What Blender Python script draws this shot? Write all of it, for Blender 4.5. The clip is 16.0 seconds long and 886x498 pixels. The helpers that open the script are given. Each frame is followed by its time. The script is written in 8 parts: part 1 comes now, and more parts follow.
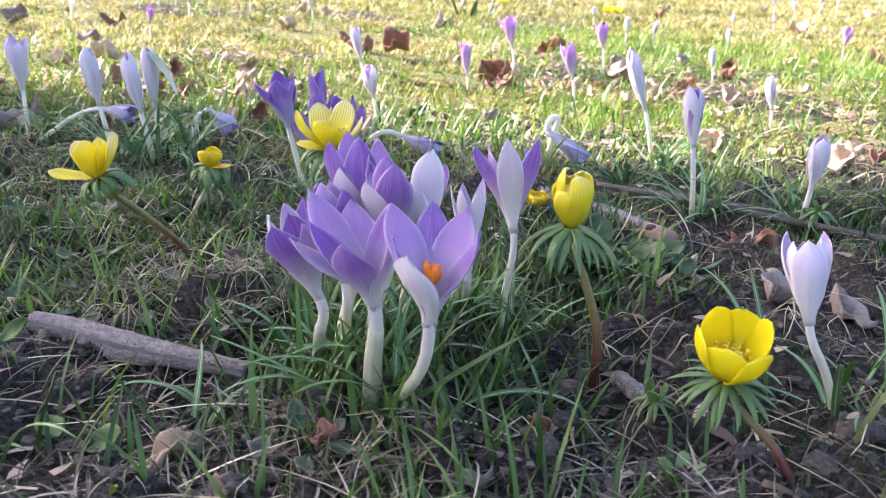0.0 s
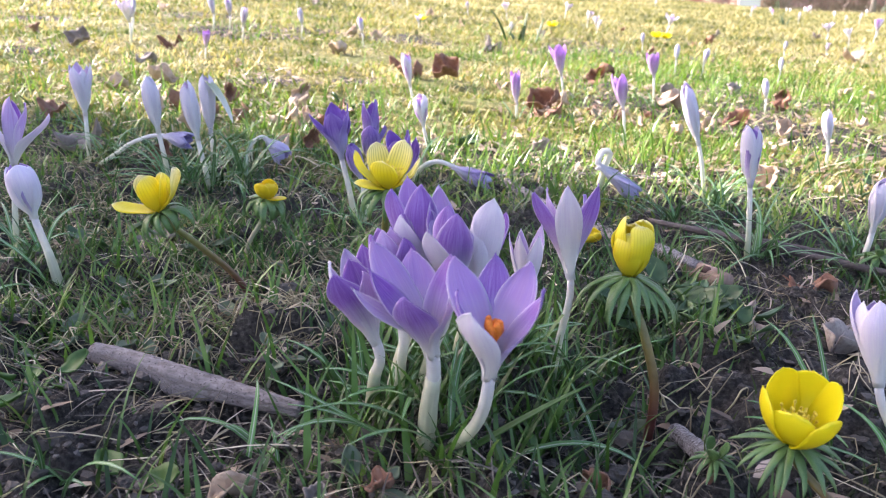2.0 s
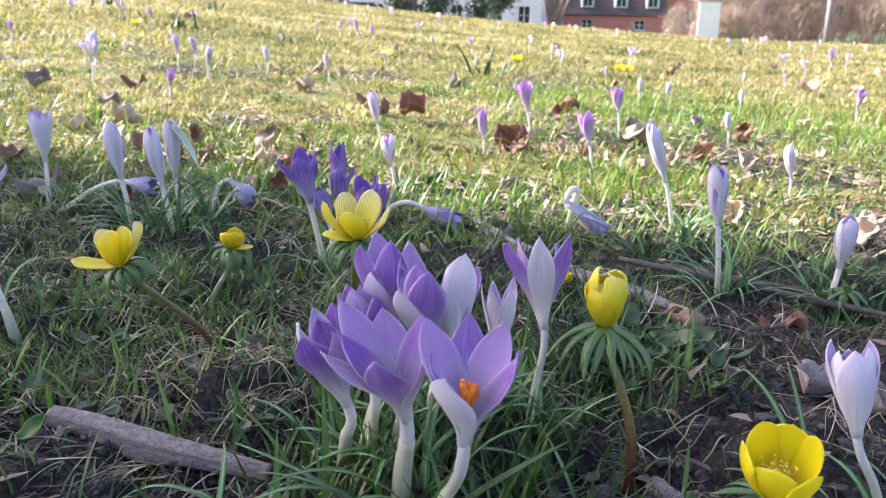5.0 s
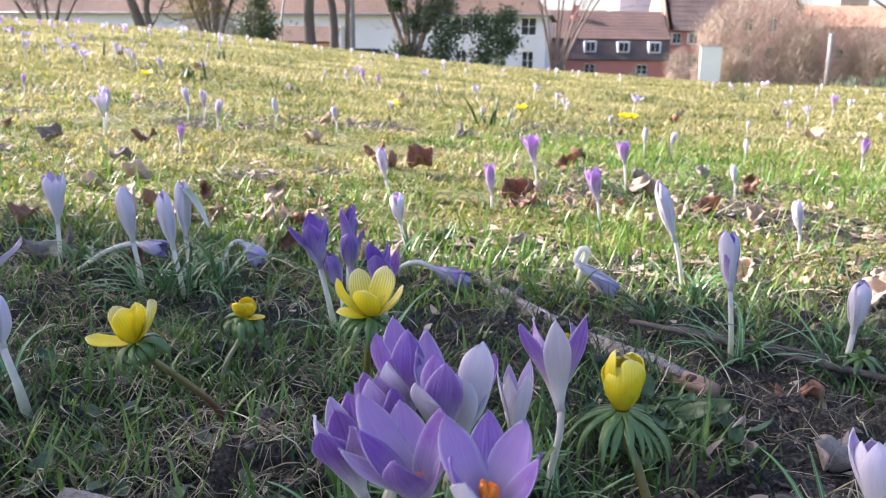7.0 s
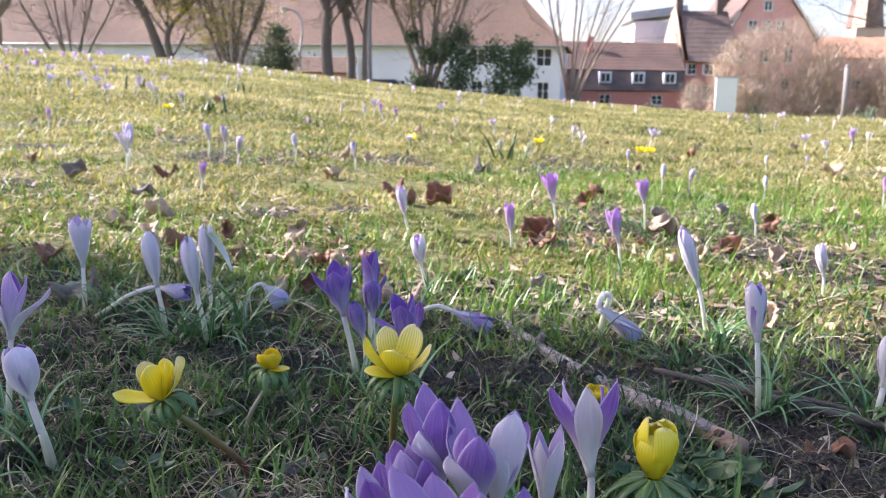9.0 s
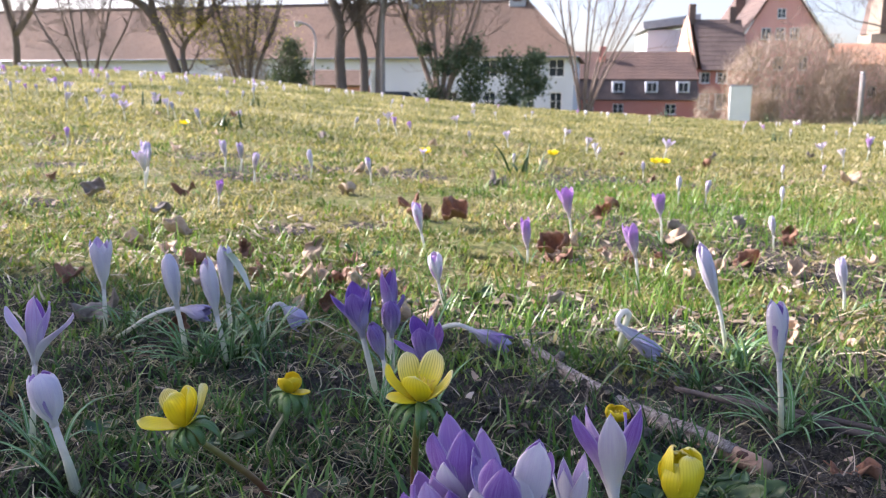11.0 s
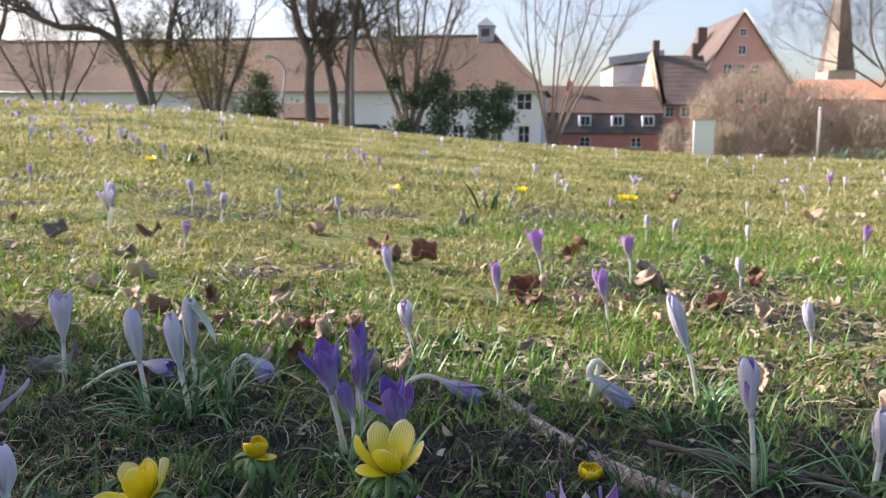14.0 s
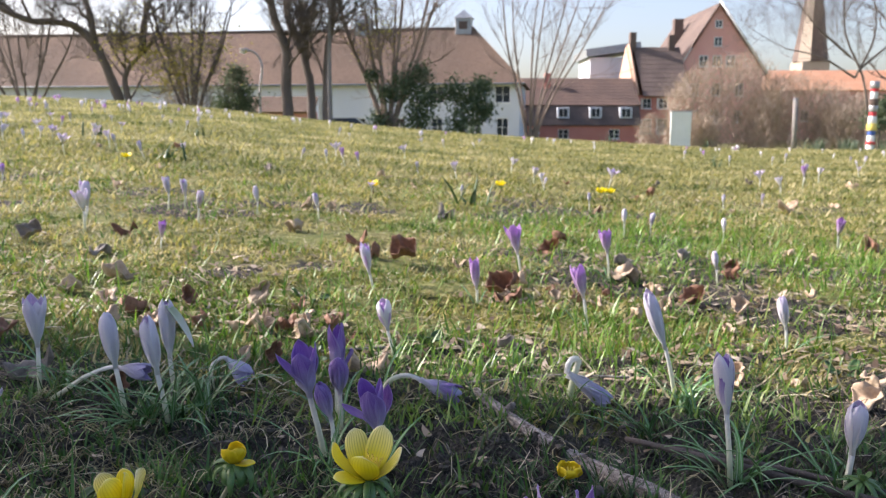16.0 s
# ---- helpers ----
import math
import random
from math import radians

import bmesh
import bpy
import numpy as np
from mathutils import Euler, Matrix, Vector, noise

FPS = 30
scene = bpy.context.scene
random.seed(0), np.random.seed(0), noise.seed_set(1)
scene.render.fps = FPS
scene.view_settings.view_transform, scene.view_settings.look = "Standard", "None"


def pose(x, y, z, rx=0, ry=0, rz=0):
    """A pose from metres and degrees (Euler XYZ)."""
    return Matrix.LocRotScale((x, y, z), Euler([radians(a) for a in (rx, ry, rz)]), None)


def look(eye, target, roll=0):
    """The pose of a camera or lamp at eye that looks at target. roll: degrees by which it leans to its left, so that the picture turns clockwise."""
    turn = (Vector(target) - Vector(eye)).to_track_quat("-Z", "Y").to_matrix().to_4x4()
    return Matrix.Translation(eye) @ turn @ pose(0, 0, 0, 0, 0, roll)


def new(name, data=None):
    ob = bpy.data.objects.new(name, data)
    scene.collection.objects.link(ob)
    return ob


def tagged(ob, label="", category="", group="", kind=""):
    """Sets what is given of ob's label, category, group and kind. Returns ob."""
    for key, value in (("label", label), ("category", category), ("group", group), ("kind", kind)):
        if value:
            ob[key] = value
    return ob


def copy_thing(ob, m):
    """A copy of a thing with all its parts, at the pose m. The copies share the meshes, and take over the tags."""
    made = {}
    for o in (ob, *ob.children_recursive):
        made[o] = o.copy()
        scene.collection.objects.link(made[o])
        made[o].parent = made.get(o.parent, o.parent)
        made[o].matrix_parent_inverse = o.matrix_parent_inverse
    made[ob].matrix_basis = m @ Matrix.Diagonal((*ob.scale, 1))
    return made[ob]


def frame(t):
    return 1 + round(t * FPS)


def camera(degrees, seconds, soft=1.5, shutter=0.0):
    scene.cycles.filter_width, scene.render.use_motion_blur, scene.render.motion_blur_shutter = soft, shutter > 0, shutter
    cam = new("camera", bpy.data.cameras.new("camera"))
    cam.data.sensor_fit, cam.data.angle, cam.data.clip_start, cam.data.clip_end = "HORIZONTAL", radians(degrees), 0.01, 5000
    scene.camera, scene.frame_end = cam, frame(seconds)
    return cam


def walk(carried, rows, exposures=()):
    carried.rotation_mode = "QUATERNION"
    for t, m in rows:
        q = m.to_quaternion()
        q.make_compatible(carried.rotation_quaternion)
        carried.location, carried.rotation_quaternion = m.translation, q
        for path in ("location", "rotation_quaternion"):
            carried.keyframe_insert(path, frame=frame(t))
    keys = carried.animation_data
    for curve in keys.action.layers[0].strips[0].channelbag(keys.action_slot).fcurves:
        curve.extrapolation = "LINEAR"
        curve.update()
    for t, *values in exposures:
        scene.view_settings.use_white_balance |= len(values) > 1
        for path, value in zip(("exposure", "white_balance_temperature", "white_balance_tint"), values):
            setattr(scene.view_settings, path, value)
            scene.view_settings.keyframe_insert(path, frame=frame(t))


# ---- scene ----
cam = camera(58.50, 16.0, soft=1.1)
PATH = [
    (0.0, look((0.0190, -0.0262, 0.1510), (0.0158, 0.9127, -0.1931), 1.17)),
    (0.5, look((0.0175, -0.0253, 0.1532), (0.0072, 0.9166, -0.1826), 1.35)),
    (1.0, look((0.0159, -0.0246, 0.1549), (-0.0202, 0.9172, -0.1794), 1.39)),
    (1.5, look((0.0132, -0.0226, 0.1573), (-0.0471, 0.9184, -0.1755), 1.73)),
    (2.0, look((0.0126, -0.0226, 0.1594), (-0.0420, 0.9224, -0.1632), 1.57)),
    (2.5, look((0.0128, -0.0225, 0.1588), (-0.0288, 0.9227, -0.1649), 1.69)),
    (3.0, look((0.0126, -0.0200, 0.1601), (-0.0180, 0.9279, -0.1572), 1.57)),
    (3.5, look((0.0123, -0.0196, 0.1597), (-0.0182, 0.9282, -0.1577), 1.50)),
    (4.0, look((0.0126, -0.0187, 0.1608), (-0.0057, 0.9322, -0.1480), 1.22)),
    (6.5, look((0.0088, -0.0116, 0.1755), (-0.0110, 0.9572, -0.0716), 1.03)),
    (7.0, look((0.0077, -0.0116, 0.1791), (-0.0177, 0.9604, -0.0543), 0.85)),
    (7.5, look((0.0054, -0.0104, 0.1817), (-0.0261, 0.9634, -0.0436), 1.11)),
    (8.0, look((0.0046, -0.0094, 0.1830), (-0.0292, 0.9654, -0.0372), 1.18)),
    (8.5, look((0.0035, -0.0085, 0.1859), (-0.0326, 0.9692, -0.0212), 1.17)),
    (9.0, look((0.0019, -0.0089, 0.1909), (-0.0431, 0.9702, -0.0071), 0.90)),
    (11.5, look((-0.0008, -0.0082, 0.1986), (-0.0645, 0.9739, 0.0219), 0.21)),
    (12.0, look((-0.0007, -0.0064, 0.2013), (-0.0611, 0.9776, 0.0337), 0.15)),
    (12.5, look((-0.0012, -0.0046, 0.2028), (-0.0530, 0.9805, 0.0390), 0.01)),
    (13.0, look((-0.0010, -0.0018, 0.2062), (-0.0449, 0.9869, 0.0632), 0.01)),
    (13.5, look((-0.0017, -0.0020, 0.2086), (-0.0378, 0.9873, 0.0670), 0.19)),
    (14.0, look((-0.0016, -0.0006, 0.2099), (-0.0270, 0.9886, 0.0654), 0.39)),
    (14.5, look((-0.0009, -0.0006, 0.2114), (-0.0213, 0.9879, 0.0613), 0.32)),
    (15.0, look((-0.0003, 0.0005, 0.2120), (-0.0108, 0.9887, 0.0590), 0.03)),
    (15.5, look((-0.0002, 0.0007, 0.2138), (-0.0074, 0.9887, 0.0594), 0.07)),
    (16.0, look((0.0000, 0.0000, 0.2150), (0.0000, 0.9882, 0.0620), 0.00)),
]
EXPOSURES = [(0.0, 2.09, 6450, 30), (1.5, 2.02, 6450, 30), (3.5, 1.90, 6400, 30), (7.0, 1.56, 6200, 28), (9.0, 1.42, 6180, 28), (11.5, 1.23, 6200, 27), (12.5, 1.10, 6250, 26), (14.0, 0.92, 6400, 21), (16.0, 0.93, 6400, 21)]
walk(cam, PATH, EXPOSURES)
cam.data.dof.use_dof = True
cam.data.dof.focus_distance = 0.34
cam.data.dof.aperture_fstop = 30.0

# ---- world and sun ----
SUN_EL, SUN_AZ = radians(33), radians(-73.8)  # azimuth from +y towards +x
sun_dir = Vector((math.sin(SUN_AZ) * math.cos(SUN_EL), math.cos(SUN_AZ) * math.cos(SUN_EL), math.sin(SUN_EL)))
world = bpy.data.worlds.new("sky_world")
scene.world = world
world.use_nodes = True
wn = world.node_tree.nodes
sky = wn.new("ShaderNodeTexSky")
sky.sky_type, sky.sun_disc = "NISHITA", False
sky.sun_elevation, sky.sun_rotation = SUN_EL, SUN_AZ
sky.air_density, sky.dust_density, sky.ozone_density = 1.0, 3.0, 0.8
world.node_tree.links.new(sky.outputs[0], wn["Background"].inputs[0])
wn["Background"].inputs[1].default_value = 0.14
sun = new("sun", bpy.data.lights.new("sun", "SUN"))
sun.data.energy, sun.data.angle, sun.data.color = 5.0, radians(0.42), (1.0, 0.94, 0.85)
sun.matrix_basis = look(sun_dir * 50, (0, 0, 0))


# ---- materials ----
def nodes_of(name):
    m = bpy.data.materials.new(name)
    m.use_nodes = True
    t = m.node_tree
    return m, t.nodes, t.links, t.nodes["Principled BSDF"], t.nodes["Material Output"]


def ramp(n, l, fac, stops, interp="LINEAR"):
    r = n.new("ShaderNodeValToRGB")
    r.color_ramp.interpolation = interp
    while len(r.color_ramp.elements) < len(stops):
        r.color_ramp.elements.new(0.5)
    for e, (p, c) in zip(r.color_ramp.elements, stops):
        e.position, e.color = p, (*c, 1) if len(c) == 3 else (c[0], c[0], c[0], 1)
    l.new(fac, r.inputs[0])
    return r.outputs[0]


def mixc(n, l, fac, a, b, mode="MIX"):
    m = n.new("ShaderNodeMix")
    m.data_type, m.blend_type = "RGBA", mode
    for sock, v in ((m.inputs[0], fac), (m.inputs[6], a), (m.inputs[7], b)):
        if isinstance(v, (float, int)):
            sock.default_value = v
        elif isinstance(v, tuple):
            sock.default_value = (*v, 1)
        else:
            l.new(v, sock)
    return m.outputs[2]


def maths(n, l, op, a, b=0.0):
    m = n.new("ShaderNodeMath")
    m.operation = op
    for sock, v in ((m.inputs[0], a), (m.inputs[1], b)):
        if isinstance(v, (float, int)):
            sock.default_value = v
        else:
            l.new(v, sock)
    return m.outputs[0]


def noise_tex(n, l, scale, detail=4.0, coord="Object", rough=0.55, stretch=None):
    tc = n.new("ShaderNodeTexCoord")
    t = n.new("ShaderNodeTexNoise")
    t.inputs["Scale"].default_value, t.inputs["Detail"].default_value, t.inputs["Roughness"].default_value = scale, detail, rough
    if stretch:
        mp = n.new("ShaderNodeMapping")
        mp.inputs["Scale"].default_value = stretch
        l.new(tc.outputs[coord], mp.inputs[0])
        l.new(mp.outputs[0], t.inputs["Vector"])
    else:
        l.new(tc.outputs[coord], t.inputs["Vector"])
    return t.outputs[0]


def bump(n, l, p, height, strength, dist):
    b = n.new("ShaderNodeBump")
    b.inputs["Strength"].default_value, b.inputs["Distance"].default_value = strength, dist
    l.new(height, b.inputs["Height"])
    l.new(b.outputs[0], p.inputs["Normal"])


def see_through(m, n, l, p, out, colour, amount):
    """Thin plant tissue: part of the light passes through it."""
    tr = n.new("ShaderNodeBsdfTranslucent")
    if isinstance(colour, tuple):
        tr.inputs[0].default_value = (*colour, 1)
    else:
        l.new(colour, tr.inputs[0])
    mx = n.new("ShaderNodeMixShader")
    mx.inputs[0].default_value = amount
    l.new(p.outputs[0], mx.inputs[1])
    l.new(tr.outputs[0], mx.inputs[2])
    l.new(mx.outputs[0], out.inputs[0])


def rough_surface(name, c1, c2, scale, fine, roughness=0.8, relief=0.002, c3=None, metallic=0.0, stretch=None):
    """Two colours in large patches, a third in fine grain, and relief."""
    m, n, l, p, out = nodes_of(name)
    big = noise_tex(n, l, scale, 5, stretch=stretch)
    small = noise_tex(n, l, fine, 6, rough=0.65, stretch=stretch)
    col = mixc(n, l, ramp(n, l, big, [(0.35, (0.0,)), (0.65, (1.0,))]), c1, c2)
    col = mixc(n, l, ramp(n, l, small, [(0.48, (0.0,)), (0.72, (0.75,))]), col, c3 or tuple(v * 0.6 for v in c1))
    l.new(col, p.inputs["Base Color"])
    l.new(ramp(n, l, small, [(0.2, (max(0, roughness - 0.12),)), (0.8, (min(1, roughness + 0.1),))]), p.inputs["Roughness"])
    p.inputs["Metallic"].default_value = metallic
    bump(n, l, p, small, 0.8, relief)
    return m


def blade_mat(name, stops, tip, roughness=0.45, through_=0.35, gloss=0.5, patch=None, pale=0.7):
    """Grass: each blade takes its own colour; its tip pales; patch: greener and drier areas."""
    m, n, l, p, out = nodes_of(name)
    g = n.new("ShaderNodeNewGeometry")
    pick = g.outputs["Random Per Island"]
    if patch:
        area = maths(n, l, "SUBTRACT", noise_tex(n, l, patch, 4, rough=0.6), 0.5)
        pick = maths(n, l, "ADD", maths(n, l, "MULTIPLY", pick, 0.55), maths(n, l, "ADD", maths(n, l, "MULTIPLY", area, 3.2), 0.22))
    col = ramp(n, l, pick, stops)
    uv = n.new("ShaderNodeUVMap")
    sx = n.new("ShaderNodeSeparateXYZ")
    l.new(uv.outputs[0], sx.inputs[0])
    along = ramp(n, l, sx.outputs[1], [(0.0, (0.35,)), (0.25, (0.0,)), (0.75, (0.0,)), (1.0, (pale,))])
    col = mixc(n, l, along, col, tip)
    l.new(col, p.inputs["Base Color"])
    p.inputs["Roughness"].default_value = roughness
    p.inputs["Specular IOR Level"].default_value = gloss
    see_through(m, n, l, p, out, mixc(n, l, 0.5, col, (0.9, 0.95, 0.35), "MULTIPLY"), through_)
    return m


def uv_noise(n, l, u, v, a, b, detail=2.0, rough=0.55):
    """Noise drawn out along a petal or a stick; each object has its own."""
    info = n.new("ShaderNodeObjectInfo")
    c = n.new("ShaderNodeCombineXYZ")
    l.new(maths(n, l, "MULTIPLY", u, a), c.inputs[0])
    l.new(maths(n, l, "MULTIPLY", v, b), c.inputs[1])
    l.new(maths(n, l, "MULTIPLY", info.outputs["Random"], 57.0), c.inputs[2])
    t = n.new("ShaderNodeTexNoise")
    t.inputs["Scale"].default_value, t.inputs["Detail"].default_value, t.inputs["Roughness"].default_value = 1.0, detail, rough
    l.new(c.outputs[0], t.inputs["Vector"])
    return t.outputs[0], info.outputs["Random"]


def petal_mat(name, neck, outer, inner, edge, vein, vein_amount=0.35, through_=0.38):
    """Crocus petal: white neck, long veins, paler edge; u above 1.5 is the inside."""
    m, n, l, p, out = nodes_of(name)
    uv = n.new("ShaderNodeUVMap")
    sx = n.new("ShaderNodeSeparateXYZ")
    l.new(uv.outputs[0], sx.inputs[0])
    inside = maths(n, l, "GREATER_THAN", sx.outputs[0], 1.5)
    u = maths(n, l, "SUBTRACT", sx.outputs[0], maths(n, l, "MULTIPLY", inside, 2.0))
    v = sx.outputs[1]
    off = maths(n, l, "MULTIPLY", maths(n, l, "ABSOLUTE", maths(n, l, "SUBTRACT", u, 0.5)), 2.0)
    broad, pick = uv_noise(n, l, u, v, 5.0, 1.3, 3)
    streak, _ = uv_noise(n, l, u, v, 17.0, 1.1, 2)
    fine, _ = uv_noise(n, l, u, v, 46.0, 1.7, 2, 0.6)
    body = mixc(n, l, inside, outer, inner)
    body = mixc(n, l, maths(n, l, "MULTIPLY", pick, 0.12), body, edge)
    body = mixc(n, l, ramp(n, l, broad, [(0.40, (0.0,)), (0.68, (0.55,))]), body, vein)
    body = mixc(n, l, ramp(n, l, streak, [(0.52, (0.0,)), (0.74, (0.26,))]), body, edge)
    # fine veins run along the petal
    lines = ramp(n, l, fine, [(0.50, (0.0,)), (0.58, (min(1.0, vein_amount * 1.7),)), (0.66, (min(1.0, vein_amount * 1.7),)), (0.72, (0.0,))])
    body = mixc(n, l, lines, body, vein)
    body = mixc(n, l, ramp(n, l, noise_tex(n, l, 900, 3, rough=0.7), [(0.50, (0.0,)), (0.72, (0.25,))]), body, vein)
    rim = maths(n, l, "ADD", off, maths(n, l, "MULTIPLY", maths(n, l, "SUBTRACT", broad, 0.5), 0.30))
    body = mixc(n, l, ramp(n, l, rim, [(0.78, (0.0,)), (0.94, (0.30,)), (1.02, (0.85,))]), body, edge)
    base = maths(n, l, "ADD", v, maths(n, l, "MULTIPLY", maths(n, l, "SUBTRACT", streak, 0.5), 0.30))
    col = mixc(n, l, ramp(n, l, base, [(0.06, (1.0,)), (0.16, (0.85,)), (0.30, (0.45,)), (0.58, (0.0,))]), body, neck)
    l.new(col, p.inputs["Base Color"])
    p.inputs["Roughness"].default_value = 0.5
    p.inputs["Specular IOR Level"].default_value = 0.35
    p.inputs["Sheen Weight"].default_value = 0.15
    bump(n, l, p, maths(n, l, "ADD", fine, maths(n, l, "MULTIPLY", streak, 1.2)), 0.45, 0.0006)
    see_through(m, n, l, p, out, col, through_)
    return m


def stick_mat(name, dark, mid, light, flake, relief=0.0012, dots=0.5, ratio=3.5):
    """Weathered bark: long streaks, pores and patches where the bark has flaked."""
    m, n, l, p, out = nodes_of(name)
    uv = n.new("ShaderNodeUVMap")
    sx = n.new("ShaderNodeSeparateXYZ")
    l.new(uv.outputs[0], sx.inputs[0])
    u, v = sx.outputs[0], sx.outputs[1]
    broad, _ = uv_noise(n, l, u, v, 4.0, 4.0 * ratio, 4, 0.65)
    streak, _ = uv_noise(n, l, u, v, 15.0, 6.0 * ratio, 4, 0.68)
    pore, _ = uv_noise(n, l, u, v, 24.0, 24.0 * ratio, 1)
    col = ramp(n, l, streak, [(0.30, dark), (0.50, mid), (0.70, light)])
    chip = ramp(n, l, broad, [(0.56, (0.0,)), (0.60, (0.85,))])
    col = mixc(n, l, chip, col, flake)
    spot_ = ramp(n, l, pore, [(0.62, (0.0,)), (0.68, (dots,))])
    col = mixc(n, l, spot_, col, tuple(c * 0.35 for c in dark))
    l.new(col, p.inputs["Base Color"])
    p.inputs["Roughness"].default_value = 0.85
    p.inputs["Specular IOR Level"].default_value = 0.3
    bump(n, l, p, maths(n, l, "SUBTRACT", maths(n, l, "ADD", streak, maths(n, l, "MULTIPLY", chip, -0.35)), maths(n, l, "MULTIPLY", spot_, 0.4)), 0.9, relief)
    return m


def along_mat(name, stops, roughness=0.45, through_=0.2, grain=400, vary=0.25, stripes=0.0, stripe_from=0.0, stripe_count=60.0, stripe_col=(0.78, 0.79, 0.58)):
    """Stem or leaf: colour changes along its length."""
    m, n, l, p, out = nodes_of(name)
    uv = n.new("ShaderNodeUVMap")
    sx = n.new("ShaderNodeSeparateXYZ")
    l.new(uv.outputs[0], sx.inputs[0])
    col = ramp(n, l, sx.outputs[1], stops)
    g = noise_tex(n, l, grain, 4)
    col = mixc(n, l, ramp(n, l, g, [(0.4, (0.0,)), (0.75, (vary,))]), col, (0.25, 0.22, 0.12), "MULTIPLY")
    if stripes:
        s = maths(n, l, "SINE", maths(n, l, "MULTIPLY", sx.outputs[0], stripe_count))
        lines = ramp(n, l, s, [(0.1, (0.0,)), (0.9, (stripes,))])
        if stripe_from:
            lines = maths(n, l, "MULTIPLY", lines, ramp(n, l, sx.outputs[1], [(stripe_from, (0.0,)), (min(0.99, stripe_from + 0.35), (1.0,))]))
        col = mixc(n, l, lines, col, stripe_col)
    l.new(col, p.inputs["Base Color"])
    p.inputs["Roughness"].default_value = roughness
    bump(n, l, p, g, 0.3, 0.0004)
    see_through(m, n, l, p, out, col, through_)
    return m


def midrib_mat(name, green, rib):
    """Crocus leaf: dark green with a pale line down its middle."""
    m, n, l, p, out = nodes_of(name)
    uv = n.new("ShaderNodeUVMap")
    sx = n.new("ShaderNodeSeparateXYZ")
    l.new(uv.outputs[0], sx.inputs[0])
    off = maths(n, l, "ABSOLUTE", maths(n, l, "SUBTRACT", maths(n, l, "FRACT", sx.outputs[0]), 0.5))
    info = n.new("ShaderNodeObjectInfo")
    body = mixc(n, l, info.outputs["Random"], green, tuple(v * 1.5 for v in green))
    col = mixc(n, l, ramp(n, l, off, [(0.05, (0.8,)), (0.13, (0.0,))]), body, rib)
    l.new(col, p.inputs["Base Color"])
    p.inputs["Roughness"].default_value = 0.32
    see_through(m, n, l, p, out, col, 0.22)
    return m


def soil_mat():
    """Dark crumbly earth that turns to moss and litter by the share kept in the sheet's 'cover'."""
    m, n, l, p, out = nodes_of("soil_and_moss")
    at = n.new("ShaderNodeAttribute")
    at.attribute_name = "cover"
    fine, mid, big = noise_tex(n, l, 420, 6, rough=0.7), noise_tex(n, l, 70, 5), noise_tex(n, l, 6, 4)
    earth = ramp(n, l, fine, [(0.34, (0.015, 0.0135, 0.011)), (0.54, (0.064, 0.059, 0.049)), (0.76, (0.18, 0.169, 0.145))])
    moss = ramp(n, l, mid, [(0.30, (0.045, 0.050, 0.018)), (0.46, (0.13, 0.135, 0.04)), (0.60, (0.27, 0.245, 0.085)), (0.75, (0.46, 0.40, 0.21))])
    moss = mixc(n, l, ramp(n, l, big, [(0.42, (0.0,)), (0.62, (0.55,))]), moss, (0.15, 0.19, 0.05))
    f = maths(n, l, "ADD", at.outputs["Fac"], maths(n, l, "MULTIPLY", maths(n, l, "SUBTRACT", mid, 0.5), 1.1))
    col = mixc(n, l, ramp(n, l, f, [(0.38, (0.0,)), (0.62, (1.0,))]), earth, moss)
    l.new(col, p.inputs["Base Color"])
    p.inputs["Roughness"].default_value = 0.92
    p.inputs["Specular IOR Level"].default_value = 0.25
    bump(n, l, p, maths(n, l, "ADD", fine, mid), 1.0, 0.005)
    return m


M = {}
M["soil"] = soil_mat()
M["clod"] = rough_surface("clod_earth", (0.040, 0.037, 0.031), (0.088, 0.081, 0.067), 60, 500, 0.95, 0.0015, (0.15, 0.135, 0.115))
M["crumb"] = rough_surface("dry_crumb_earth", (0.07, 0.063, 0.054), (0.17, 0.155, 0.135), 40, 700, 0.95, 0.001, (0.04, 0.035, 0.03))
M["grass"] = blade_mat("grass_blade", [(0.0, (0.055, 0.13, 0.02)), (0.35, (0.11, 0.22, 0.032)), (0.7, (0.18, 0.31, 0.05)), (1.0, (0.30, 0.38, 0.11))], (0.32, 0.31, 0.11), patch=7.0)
# darker copy of the grass greens: the bed's shade is put into the colour
M["grass_shade"] = blade_mat("shaded_grass_blade", [(0.0, (0.016, 0.052, 0.012)), (0.35, (0.036, 0.100, 0.020)), (0.7, (0.068, 0.165, 0.032)), (1.0, (0.15, 0.25, 0.06))], (0.12, 0.175, 0.058), 0.4, 0.35, 0.5, 9.0)
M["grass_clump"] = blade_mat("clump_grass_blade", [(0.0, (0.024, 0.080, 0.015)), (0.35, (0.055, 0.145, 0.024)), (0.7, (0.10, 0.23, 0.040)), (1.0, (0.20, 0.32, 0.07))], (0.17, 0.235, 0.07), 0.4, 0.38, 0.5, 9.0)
M["bed_moss"] = blade_mat("bed_moss_shoot", [(0.0, (0.020, 0.034, 0.012)), (0.4, (0.045, 0.070, 0.020)), (0.75, (0.085, 0.115, 0.034)), (1.0, (0.15, 0.15, 0.07))], (0.10, 0.115, 0.045), 0.6, 0.25, 0.25, 8.0, 0.3)
M["grass_lush"] = blade_mat("lush_grass_blade", [(0.0, (0.05, 0.14, 0.018)), (0.4, (0.12, 0.27, 0.03)), (1.0, (0.24, 0.40, 0.06))], (0.26, 0.36, 0.08), 0.4, 0.4, 0.5)
